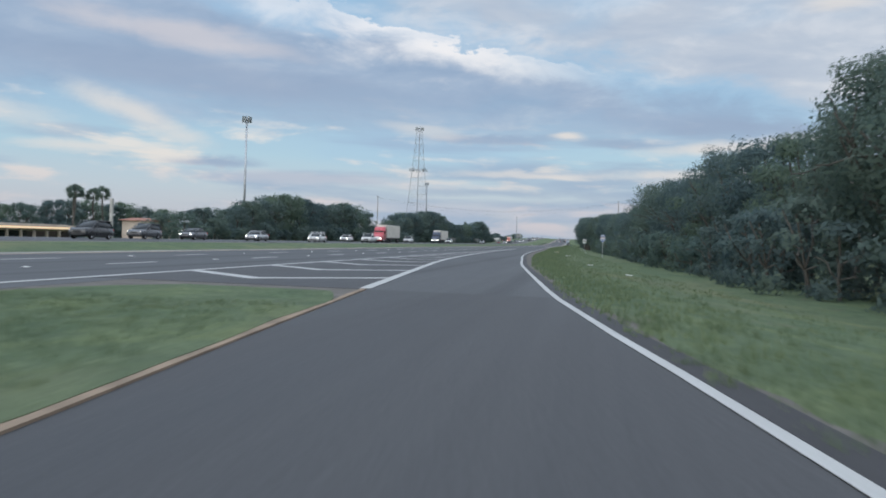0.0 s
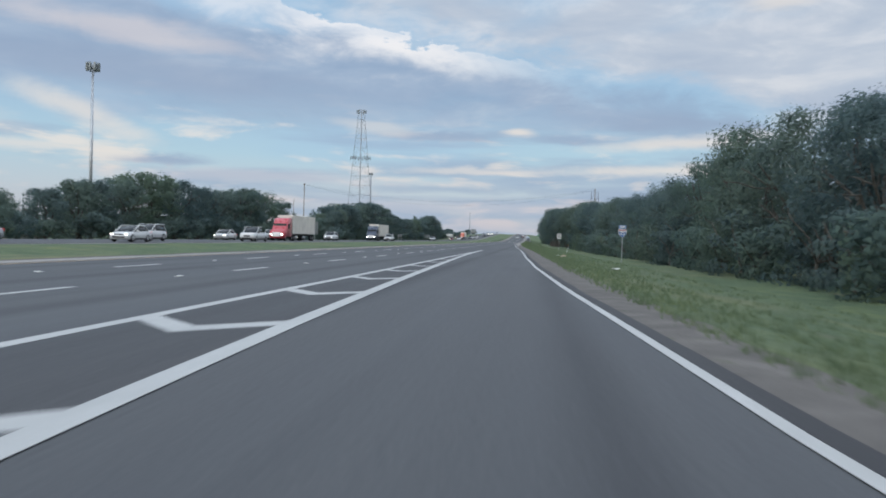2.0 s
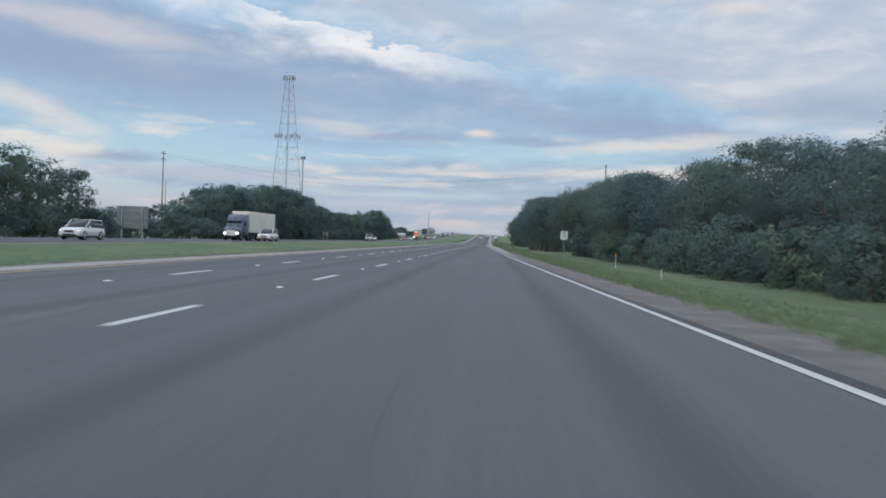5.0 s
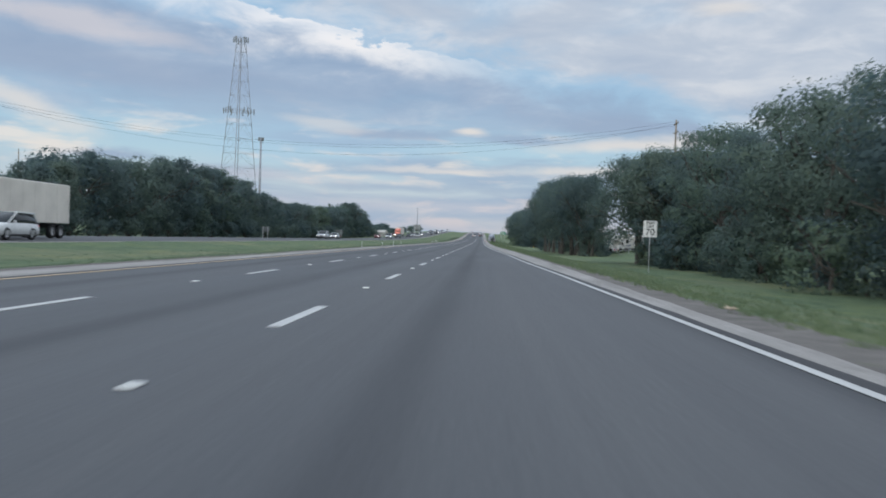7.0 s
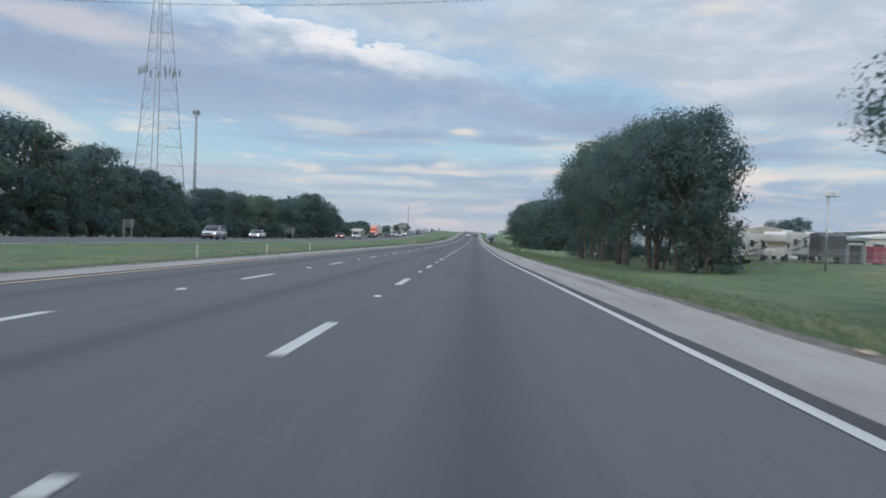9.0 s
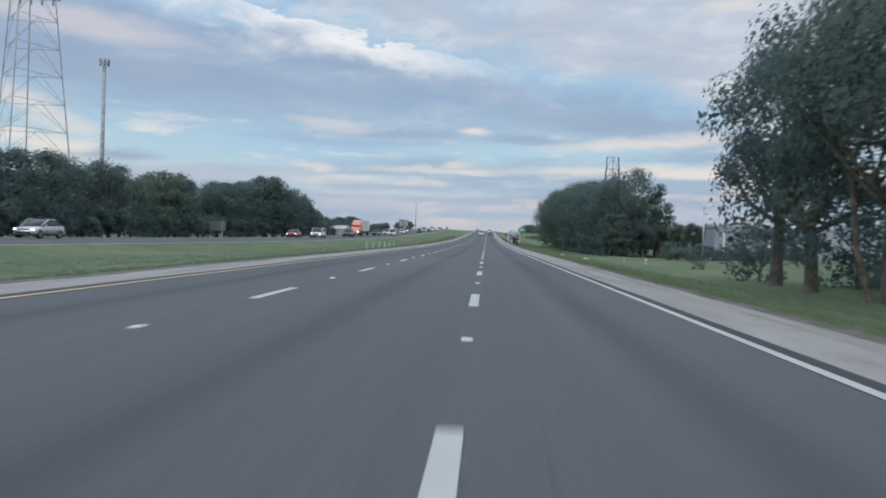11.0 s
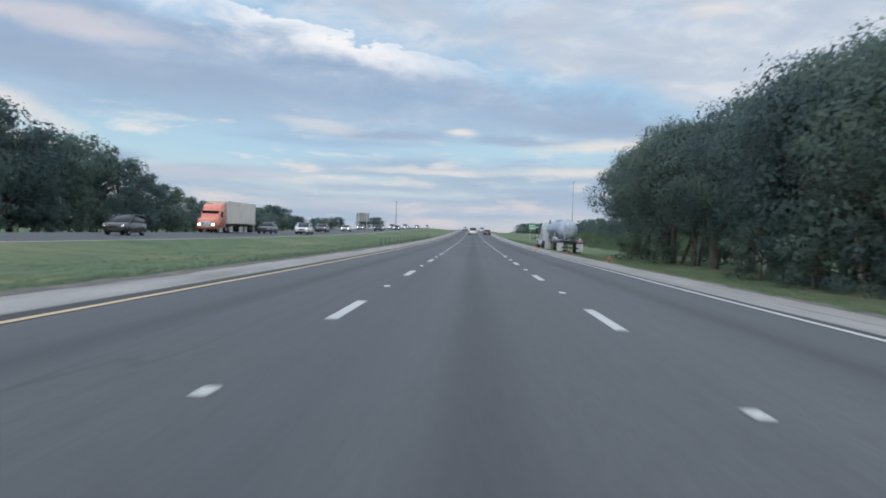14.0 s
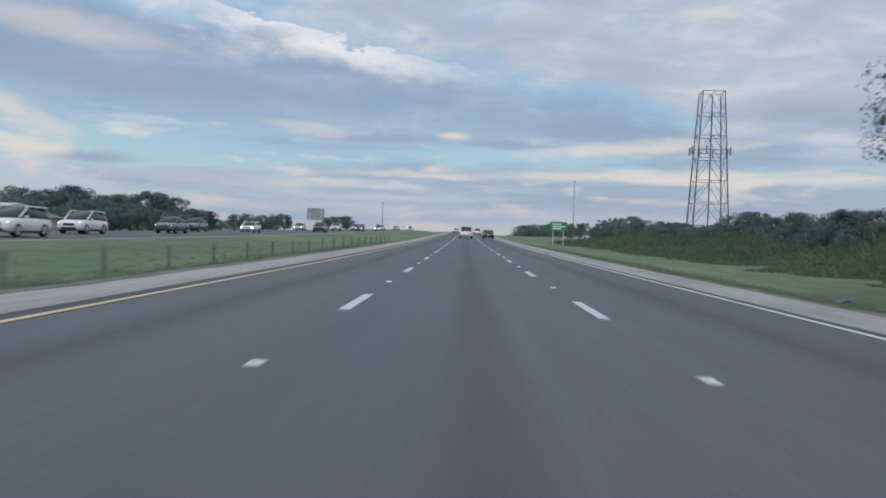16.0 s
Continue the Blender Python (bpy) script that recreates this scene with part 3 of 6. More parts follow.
def limb(bm, a, b, r0, r1, bend, rng, n=6):
    """A tapered, bent limb in three pieces."""
    a, b = Vector(a), Vector(b)
    pts = [a, a.lerp(b, 0.4) + Vector(rng.normal(size=3) * bend), a.lerp(b, 0.75) + Vector(rng.normal(size=3) * bend), b]
    rad = [r0, r0 * 0.7 + r1 * 0.3, r0 * 0.35 + r1 * 0.65, r1]
    for i in range(3):
        tube(bm, pts[i], pts[i + 1], rad[i], rad[i + 1], n, False)
    return pts


def make_tree(seed, height, width, trunk, name, label, mat, clumps=46, per=60, leaf=0.30, low=0.28, tall=1.0, airy=0.0, category="tree", stems=0):
    rng = np.random.default_rng(seed)
    root = thing(name, label, category)
    bm = bmesh.new()
    fork = height * rng.uniform(0.22, 0.34)
    tube(bm, (0, 0, -0.6), (0.05, 0, 0.5), trunk * 1.35, trunk * 1.05, 8, False)
    tube(bm, (0.05, 0, 0.5), (0.15, 0.1, fork), trunk * 1.05, trunk * 0.8, 8, False)
    centres, radii = [], []
    limbs = 7 if per >= 100 else 4
    for i in range(stems):
        ang = 2.4 + i * 2.6 + rng.uniform(-0.4, 0.4)
        foot = (math.cos(ang) * 0.5, math.sin(ang) * 0.5)
        limb(bm, (foot[0], foot[1], -0.6), (math.cos(ang) * width * 0.22, math.sin(ang) * width * 0.22, height * 0.5), trunk * 0.75, trunk * 0.4, 0.22, rng, 7)
    for i in range(limbs):
        ang = i / limbs * 2 * math.pi + rng.uniform(-0.4, 0.4)
        reach = width / 2 * rng.uniform(0.45, 0.85)
        top = height * rng.uniform(max(low + 0.15, 0.4), 0.86)
        end = (math.cos(ang) * reach, math.sin(ang) * reach, top)
        limb(bm, (0.15, 0.1, fork * rng.uniform(0.8, 1.0)), end, trunk * 0.45, 0.04, 0.25, rng, 5)
        for _ in range(2 if per >= 60 else 0):
            e2 = (end[0] * rng.uniform(0.7, 1.3) + rng.normal() * 0.8, end[1] * rng.uniform(0.7, 1.3) + rng.normal() * 0.8, top + rng.uniform(-1.5, 1.2))
            limb(bm, Vector((0.15, 0.1, fork)).lerp(Vector(end), rng.uniform(0.5, 0.8)), e2, trunk * 0.18, 0.025, 0.12, rng, 4)
    limb(bm, (0.15, 0.1, fork), (rng.normal() * 0.6, rng.normal() * 0.6, height * 0.9), trunk * 0.6, 0.04, 0.3, rng, 5)
    part("trunk", bm, bark, root, "grey-brown trunk and limbs", True)
    while len(centres) < clumps:
        z = low + (1 - low) * rng.uniform(0, 1) ** 0.8
        k = (z - low) / (1 - low)
        prof = math.sqrt(max(0.02, 1 - (abs(k - 0.42) / 0.62) ** 2)) if k > 0.42 else 0.72 + 0.28 * k / 0.42
        ang = rng.uniform(0, 2 * math.pi)
        rr = width / 2 * prof * math.sqrt(rng.uniform(0.15, 1.0)) * rng.uniform(0.75, 1.1)
        r = width * rng.uniform(0.085, 0.17) * (1 - airy * 0.35)
        centres.append((math.cos(ang) * rr, math.sin(ang) * rr, min(height * z, height - r * 0.55)))
        radii.append(r)
    crown_mesh(rng, centres, radii, per, leaf, mat, root, "dense uneven leafy crown", inner=14 if height < 5 else (50 if per > 150 else 44 if per >= 100 else 20))
    return root


def make_pine(seed, height, width, name, label, mat):
    rng = np.random.default_rng(seed)
    root = thing(name, label, "tree")
    bm = bmesh.new()
    limb(bm, (0, 0, -0.5), (0.2, 0.1, height * 0.97), 0.24, 0.05, 0.12, rng, 8)
    cs, rs = [], []
    for i in range(30):
        k = rng.uniform(0.42, 1.0)
        ang = rng.uniform(0, 6.28)
        reach = width / 2 * (1.15 - k) * rng.uniform(0.5, 1.25) + 0.3
        z = height * k
        end = (math.cos(ang) * reach, math.sin(ang) * reach, z + 0.2)
        limb(bm, (0.1, 0.05, z - 0.35), end, 0.05, 0.015, 0.08, rng, 4)
        cs.append(end)
        rs.append(width * rng.uniform(0.09, 0.17))
    part("trunk", bm, bark, root, "slim straight pine trunk with short limbs", True)
    crown_mesh(rng, cs, rs, 150, 0.17, mat, root, "open needle clumps with gaps", 0.7, 3)
    return root


def make_palm(seed, height, name="palm_tree", label="slim tall palm with a round fan crown", fronds=150):
    rng = np.random.default_rng(seed)
    root = thing(name, label, "palm")
    bm = bmesh.new()
    limb(bm, (0, 0, -0.4), (0.3, 0.1, height), 0.20, 0.14, 0.10, rng, 8)
    part("trunk", bm, bark, root, "ringed grey palm trunk", True)
    verts, faces = [], []
    for i in range(fronds):
        ang, el = rng.uniform(0, 6.28), math.asin(rng.uniform(-0.75, 1.0))
        d = Vector((math.cos(ang) * math.cos(el), math.sin(ang) * math.cos(el), math.sin(el)))
        side = d.cross(Vector((0, 0, 1))).normalized()
        side = Matrix.Rotation(rng.uniform(-1.4, 1.4), 3, d) @ side
        L = rng.uniform(1.35, 1.75)
        base = Vector((0.3, 0.1, height))
        stem = base + d * L * 0.5
        for j in range(7):
            a = (j - 3) * 0.33
            tip = stem + (d * math.cos(a) + side * math.sin(a)) * L * 0.62 - Vector((0, 0, 0.09 * L * rng.uniform(0.2, 1.2)))
            w = side * 0.075
            k = len(verts)
            mid = stem.lerp(tip, 0.5) + Vector((0, 0, 0.05))
            verts += [tuple(base.lerp(stem, 0.8)), tuple(mid - w), tuple(tip), tuple(mid + w)]
            faces.append((k, k + 1, k + 2, k + 3))
    mesh_object("fronds", verts, faces, leaf_mats[3], root, "fan-shaped drooping fronds")
    return root


def make_weeds(seed, height, width, name, label, mat, blades=1200):
    """A mound of upright stems and long leaves, tallest in the middle."""
    rng = np.random.default_rng(seed)
    root = thing(name, label, "bush")
    rr, ang = width / 2 * np.sqrt(rng.uniform(0, 1, blades)), rng.uniform(0, 2 * math.pi, blades)
    lumps = 1 + 0.22 * np.sin(3 * ang + 1) + 0.15 * np.sin(5 * ang + rr * 2)
    dome = height * np.clip(1 - (rr / (width / 2)) ** 2, 0.05, 1) ** 0.55 * lumps
    foot = np.stack([np.cos(ang) * rr, np.sin(ang) * rr, dome * rng.uniform(0.0, 0.88, blades) ** 0.6], 1)
    reach = height * rng.uniform(0.10, 0.27, blades)
    lean = rng.normal(size=(blades, 2)) * 0.35 + np.stack([np.cos(ang), np.sin(ang)], 1) * 0.3
    tip = foot + np.stack([lean[:, 0] * reach, lean[:, 1] * reach, reach], 1)
    turn = rng.uniform(0, 2 * math.pi, blades)
    side = np.stack([np.cos(turn), np.sin(turn), np.zeros(blades)], 1) * (0.03 + 0.045 * rng.uniform(0, 1, blades))[:, None]
    verts = np.stack([foot - side, foot + side, tip], 1).reshape(-1, 3)
    ob = mesh_object("foliage", verts.tolist(), np.arange(3 * blades).reshape(-1, 3).tolist(), mat, root, "upright stems with long soft leaves")
    nor = np.stack([np.cos(ang) * 0.7, np.sin(ang) * 0.7, np.full(blades, 0.8)], 1)
    ob.data.normals_split_custom_set_from_vertices(np.repeat(nor / np.linalg.norm(nor, axis=1)[:, None], 3, 0).tolist())
    return root


kinds = {
    "oak_a": make_tree(11, 11.5, 11.0, 0.34, "oak_tree", "broad dark green oak in the roadside tree belt", leaf_mats[0], 62, 122, 0.136, 0.14),
    "oak_b": make_tree(12, 10.5, 9.5, 0.30, "oak_tree", "dense dark oak with a rounded crown beside the highway", leaf_mats[0], 60, 122, 0.136, 0.10),
    "oak_c": make_tree(13, 12.5, 10.0, 0.36, "oak_tree", "tall dark oak with a lumpy open crown", leaf_mats[0], 60, 122, 0.136, 0.22),
    "oak_open": make_tree(23, 12.5, 11.5, 0.23, "oak_tree", "spreading oak with leaning bare stems under a feathery crown", leaf_mats[0], 84, 165, 0.118, 0.20, stems=2),
    "leafy_a": make_tree(14, 10.0, 8.5, 0.26, "broadleaf_tree", "mid-green broadleaf tree with an uneven crown", leaf_mats[1], 56, 122, 0.132, 0.10),
    "oak_mid": make_tree(41, 11.5, 10.8, 0.33, "oak_tree", "broad dark oak across the oncoming lanes", leaf_mats[0], 56, 68, 0.19, 0.10),
    "oak_dome": make_tree(42, 11.0, 10.0, 0.31, "oak_tree", "domed dark oak across the oncoming lanes", leaf_mats[0], 54, 68, 0.19, 0.14),
    "leafy_mid": make_tree(43, 10.0, 9.0, 0.26, "broadleaf_tree", "mid-green broadleaf tree across the oncoming lanes", leaf_mats[1], 50, 68, 0.19, 0.08),
    "oak_back": make_tree(31, 11.5, 10.5, 0.32, "oak_tree", "dark oak standing behind the front of the belt", leaf_mats[0], 40, 28, 0.28, 0.12),
    "oak_rear": make_tree(32, 10.5, 10.0, 0.30, "oak_tree", "rounded dark oak deep in the tree belt", leaf_mats[0], 38, 28, 0.28, 0.08),
    "leafy_back": make_tree(33, 10.0, 9.0, 0.26, "broadleaf_tree", "mid-green broadleaf tree deep in the belt", leaf_mats[1], 38, 28, 0.28, 0.08),
    "bush_a": make_tree(16, 4.2, 5.6, 0.10, "bush", "dense dark green understorey bush", leaf_mats[0], 24, 44, 0.165, 0.0, category="bush"),
    "bush_b": make_tree(17, 3.2, 5.0, 0.08, "bush", "low mid-green leafy bush", leaf_mats[1], 24, 44, 0.165, 0.0, category="bush"),
    "bush_c": make_tree(20, 3.8, 5.6, 0.09, "shrub", "dark green shrub at the foot of the far trees", leaf_mats[0], 22, 26, 0.22, 0.0, category="bush"),
    "scrub": make_weeds(19, 2.7, 6.4, "scrub", "soft pale green scrub and tall weeds", leaf_mats[4]),
    "weeds": make_weeds(25, 1.7, 5.0, "weeds", "low mound of tall green weeds", leaf_mats[4], 800),
    "oak_edge": make_tree(51, 10.5, 9.0, 0.17, "oak_tree", "open feathery oak at the end of the wood", leaf_mats[0], 70, 330, 0.07, 0.42, airy=0.5),
    "pine": make_pine(18, 13.0, 6.5, "pine_tree", "tall pine with an open ragged crown", leaf_mats[2]),
}
used = {}
TALL = {k: max(v.co.z for v in next(c for c in ob.children if c.name.startswith(("crown", "foliage"))).data.vertices) - 0.2 for k, ob in kinds.items()}


def plant(kind, x, y, s=1.0, sz=None, turn=None, rng=random):
    m = pose(x, y, ground_z(x, y) - 0.05, 0, 0, rng.uniform(0, 360) if turn is None else turn) @ Matrix.Diagonal((s, s, sz or s, 1))
    if kind in used:
        f = kinds[kind].scale
        m = m @ Matrix.Diagonal((1 / f[0], 1 / f[1], 1 / f[2], 1))
        return copy_thing(kinds[kind], m)
    used[kind] = kinds[kind]
    kinds[kind].matrix_basis = m
    return kinds[kind]


MID = ("oak_mid", "oak_dome", "oak_mid", "leafy_mid")


def belt(side, y0, y1, step, x0, depth, height, rows=2, seed=1, mix=("oak_a", "oak_b", "oak_c", "leafy_a"), under=True, group="roadside tree belt", far=False):
    """A belt of trees along the road: height and front edge are functions of y."""
    rng = random.Random(seed)
    y = y0
    while y < y1:
        for r in range(rows):
            k = rng.choice((mix if side > 0 else MID) if r == 0 and not far else ("oak_back", "oak_rear", "leafy_back"))
            yy = y + rng.uniform(-0.3, 0.3) * step + r * step * 0.5
            x = x0(yy) + side * (r * depth + rng.uniform(0.5, 2.5) + 3.0)
            h = height(yy) * (rng.uniform(0.90, 1.06) if r == 0 else rng.uniform(0.74, 0.95)) - ground_z(x, yy) + rise(yy)
            s = h / TALL[k]
            tagged(plant(k, x, yy, max(s, 0.62) * rng.uniform(0.92, 1.08), s, rng=rng), group=group)
        if under:
            for _ in range(1 if far else 2):
                yy = y + rng.uniform(0, step)
                x = x0(yy) + side * rng.uniform(0.6, 3.0)
                tagged(plant(rng.choice(("bush_a", "bush_b", "bush_a")) if side > 0 and not far else "bush_c", x, yy, rng.uniform(0.7, 1.15), rng=rng), group="understorey bushes")
        y += step


right_front = curve([(-40, 40), (0, 32), (18, 28.0), (40, 25.5), (70, 24.0), (110, 23.0), (250, 20.5), (330, 21), (345, 22)])
right_height = curve([(-40, 9), (20, 10.2), (44, 11.0), (52, 10.6), (58, 8.8), (70, 9.4), (80, 10.4), (90, 9.4), (100, 9.0), (118, 10.6), (130, 9.8), (144, 9.6), (150, 8.2), (168, 8.6), (184, 7.4), (200, 7.9), (214, 9.0), (240, 9.4), (270, 10.8), (290, 11.6), (318, 11.6)])
belt(1, 24, 303, 7.0, right_front, 5.0, right_height, 2, 5)
plant("oak_c", 29.2, 41, 0.8, 0.9, 10)
for x, y, h, k, turn in ((20.6, 352.5, 12.6, "oak_open", 15), (19.4, 358, 12.6, "oak_open", 80), (20.0, 364, 13.0, "oak_open", 150), (18.8, 370, 12.9, "oak_c", 220), (19.2, 376.5, 13.2, "oak_open", 300), (18.4, 384, 13.4, "oak_c", 40), (18.2, 391, 13.2, "oak_open", 190),
                         (17.8, 398, 13.0, "oak_a", 110), (18.4, 405, 12.6, "oak_c", 250), (22.1, 352.0, 6.6, "leafy_a", 60), (22.0, 356.5, 7.4, "leafy_a", 120)):
    tagged(plant(k, x, y, (0.62 if h < 10 else h / 13.0 * 0.95), (h + 1.0) / TALL[k], turn), group="oaks beside the camper lot")
plant("oak_open", 21.5, 308.6, 1.1, 0.95, 130)
plant("oak_open", 24.5, 303.0, 1.05, 1.0, 20)
plant("oak_c", 25.0, 309.5, 1.0, 0.98, 260)
plant("oak_open", 22.6, 302.0, 0.95, 0.95, 200)
for x, y, k, z in ((23.8, 300.5, "oak_a", 0.95), (27.5, 305, "oak_b", 1.0), (27.0, 311, "bush_b", 0.7), (24.6, 306.0, "bush_a", 0.8), (23.0, 303.5, "bush_a", 1.1), (28.5, 315, "oak_back", 0.8), (21.6, 350.6, "bush_a", 0.9), (22.8, 352.6, "bush_a", 0.95), (22.0, 396, "bush_a", 0.9), (22.5, 404, "bush_a", 1.0), (19.0, 410, "bush_a", 0.8)):
    plant(k, x, y, z)
for k, (x, y) in enumerate(((24.6, 362), (25.4, 368), (24.2, 374), (25.0, 381), (24.0, 388), (23.8, 396), (24.8, 404))):
    plant("bush_c", x, y, 0.85, 0.42 + 0.12 * (k % 3), 50 * k)
for k in range(11):
    plant("bush_c", 27.6 + 1.75 * k, 471.5 + 0.4 * k, 0.62, 0.40 + 0.07 * (k % 3), 77 * k)
wood_x, wood_h = curve([(480, 17.5), (520, 16.5), (560, 15.5), (580, 13.5)]), curve([(480, 10.6), (500, 10.3), (508, 11.0), (513, 12.4), (519, 13.2), (529, 12.4), (540, 12.3), (560, 12.7), (576, 11.2)])
belt(1, 494, 521, 6.6, wood_x, 5.0, wood_h, 2, 8, ("oak_c", "oak_a", "oak_b"))
belt(1, 522, 572, 5.6, wood_x, 5.0, wood_h, 1, 18, ("oak_open", "oak_c", "oak_open"), under=False)
for x, y, k in ((25.5, 528, 1.0), (29.0, 534, 0.95), (26.0, 541, 0.95), (26.5, 565, 0.95), (31.0, 582, 0.9)):
    plant("oak_open", x, y, k, 0.95 * k, 37 * y)
for x, y, k in ((18.0, 553, 0.7), (17.0, 564, 0.85)):
    plant("bush_b", x, y, k)
plant("oak_open", 20.4, 579.5, 1.0, 1.0, 70)
plant("bush_b", 24, 556, 0.9)
plant("bush_b", 22, 572, 0.8)
left_front = lambda y: -46.0
LB = "tree belt beyond the oncoming lanes"
belt(-1, 100, 218, 7.5, lambda y: -88.0, 7.0, curve([(100, 4.6), (145, 4.8), (155, 6.6), (181, 7.8), (197, 6.8), (214, 6.8)]), 2, 19, group=LB)
belt(-1, 134, 204, 7.0, left_front, 7.0, curve([(130, 4.4), (145, 5.4), (156, 5.8), (166, 7.8), (174, 9.3), (193, 11.0), (204, 10.0)]), 2, 9, group=LB)
belt(-1, 206, 262, 7.0, left_front, 7.0, curve([(206, 10.0), (229, 10.4), (240, 10.6), (252, 9.4), (262, 8.2)]), 2, 10, group=LB)
belt(-1, 268, 294, 7.5, lambda y: -54.0, 6.0, lambda y: 4.8, 2, 20, group=LB)
belt(-1, 298, 642, 7.0, left_front, 7.0, curve([(296, 5.0), (303, 6.6), (309, 8.0), (313, 9.8), (323, 10.8), (338, 12.4), (354, 13.8), (364, 11.4), (380, 14.2), (386, 12.0), (402, 12.0), (419, 10.2), (436, 8.5), (456, 9.8), (480, 9.8), (497, 11.0), (505, 9.4), (517, 9.9), (536, 10.7), (552, 13.6), (566, 12.8), (580, 12.3), (590, 10.8), (600, 8.4), (610, 7.3), (625, 5.3), (642, 2.6)]), 2, 11, group=LB)
belt(-1, 647, 672, 6.0, left_front, 7.0, curve([(647, 4.6), (659, 5.4), (672, 4.3)]), 2, 12, group="far tree clumps")
belt(-1, 680, 712, 6.5, left_front, 7.0, curve([(678, 4.8), (692, 5.9), (712, 2.8)]), 2, 13, group="far tree clumps")
belt(-1, 720, 778, 8.0, left_front, 8.0, lambda y: 1.8, 1, 14, group="far tree clumps", far=True)
belt(-1, 858, 876, 5.0, lambda y: -40.0, 6.0, lambda y: 4.6, 2, 15, under=False, group="far tree clumps", far=True)
far_h = curve([(620, 5.6), (647, 5.8), (671, 6.0), (677, 5.0), (695, 6.3), (708, 4.6), (722, 3.6), (741, 4.6), (767, 4.0), (801, 7.0), (847, 5.8), (897, 4.4)])
belt(1, 626, 762, 6.0, lambda y: 43.0, 8.0, far_h, 2, 16, MID, group="far tree line")
belt(1, 768, 860, 8.5, lambda y: 43.0, 9.0, far_h, 2, 17, group="far tree line", far=True)
belt(1, 866, 1150, 16.0, curve([(640, 43), (800, 42), (1150, 30)]), 9.0, curve([(860, 5.5), (960, 5.5), (1150, 8.0)]), 2, 26, group="far tree line", far=True)
# low scrub past the tall trees
rng = random.Random(77)
for _ in range(170):
    y = rng.uniform(588, 740)
    back = rng.uniform(0, 19)
    k = "weeds" if back < 5 else "scrub"
    swell = 0.62 + 0.75 * noise.noise((back * 0.13, y * 0.045, 4.0))
    tall = (0.28 + 0.09 * back) * swell * 1.3 if back < 5 else min(1.0, 0.42 + 0.035 * back) * swell * 1.25
    tagged(plant(k, 22.8 + back + (640 - y) * 0.035, y, rng.uniform(0.8, 1.35), max(0.2, tall), rng=rng), group="low scrub")
plant("oak_edge", 22.3, 588.5, 1.0, 0.98, 30)
for x, y, s in ((-61.5, 577, 1.10), (-57.5, 582, 1.03), (-59, 571, 0.98)):
    plant("pine", x, y, s * 0.8, s)
plant("oak_a", 23.2, 489.5, 1.0, 1.17, 40)
plant("oak_b", 21.8, 493.0, 0.95, 1.14, 90)
plant("leafy_a", 21.8, 487.0, 0.69, 0.65, 200)
plant("bush_a", 20.6, 486.5, 0.9)
plant("bush_a", 24.2, 486.0, 1.0)
plant("bush_a", 20.2, 492.5, 1.0)
plant("pine", 28.4, 489.0, 0.8, 0.84)
palm = make_palm(21, 2.3, label="low cabbage palm at the edge of the trees")
for k, (x, y, s) in enumerate(((27.5, 485, 1.3), (27.8, 488, 1.1), (25.5, 484, 1.0), (24.6, 487, 1.2))):
    m = pose(x, y, ground_z(x, y), 0, 0, 50 * k) @ Matrix.Diagonal((s, s, s, 1))
    if k == 0:
        palm.matrix_basis = m
    else:
        tagged(copy_thing(palm, m), group="low palms")
cabbage = make_palm(24, 3.6, label="round-headed cabbage palm beside the warehouse")
cabbage.matrix_basis = pose(29.9, 483.0, ground_z(29.9, 483), 0, 0, 20)
tagged(copy_thing(cabbage, pose(30.3, 473.2, ground_z(30.3, 473.2), 0, 0, 140)), group="low palms")
tall_palm = make_palm(22, 9.4, label="tall slim palm above the far trees", fronds=46)
for k, (x, y, s) in enumerate(((-76, 143.5, 1.0), (-78, 146.5, 1.03), (-75, 148.5, 0.98), (-77, 155, 1.05))):
    m = pose(x, y, ground_z(x, y), 0, 0, 70 * k) @ Matrix.Diagonal((s, s, s, 1))
    if k == 0:
        tall_palm.matrix_basis = m
    else:
        tagged(copy_thing(tall_palm, m), group="tall palms")
for x, y, s in ((31.5, 492, 1.0), (35, 495, 1.2), (39, 498, 1.3), (43, 497, 1.4), (46, 500, 1.4)):
    tagged(plant("bush_a", x, y, s, rng=random.Random(int(y))), group="understorey bushes")
for x, y, s in ((28.5, 468, 0.45), (31.0, 469, 0.5), (33.5, 471, 0.5), (36.5, 472, 0.45), (39.5, 472.5, 0.5), (27.0, 474, 0.6), (42.5, 473, 0.5), (28.2, 437.5, 0.75), (21.0, 433.5, 0.28), (31.5, 440, 0.6)):
    tagged(plant("bush_a", x, y, s, rng=random.Random(int(y))), group="understorey bushes")
for x, y, s in ((62.0, 450, 0.66), (66.5, 452, 0.72), (71.0, 455, 0.5), (77.0, 456, 0.46), (83.0, 454, 0.52), (90.0, 452, 0.55)):
    tagged(plant("oak_dome", x, y, s, rng=random.Random(int(x))), group="trees behind the camper lot")


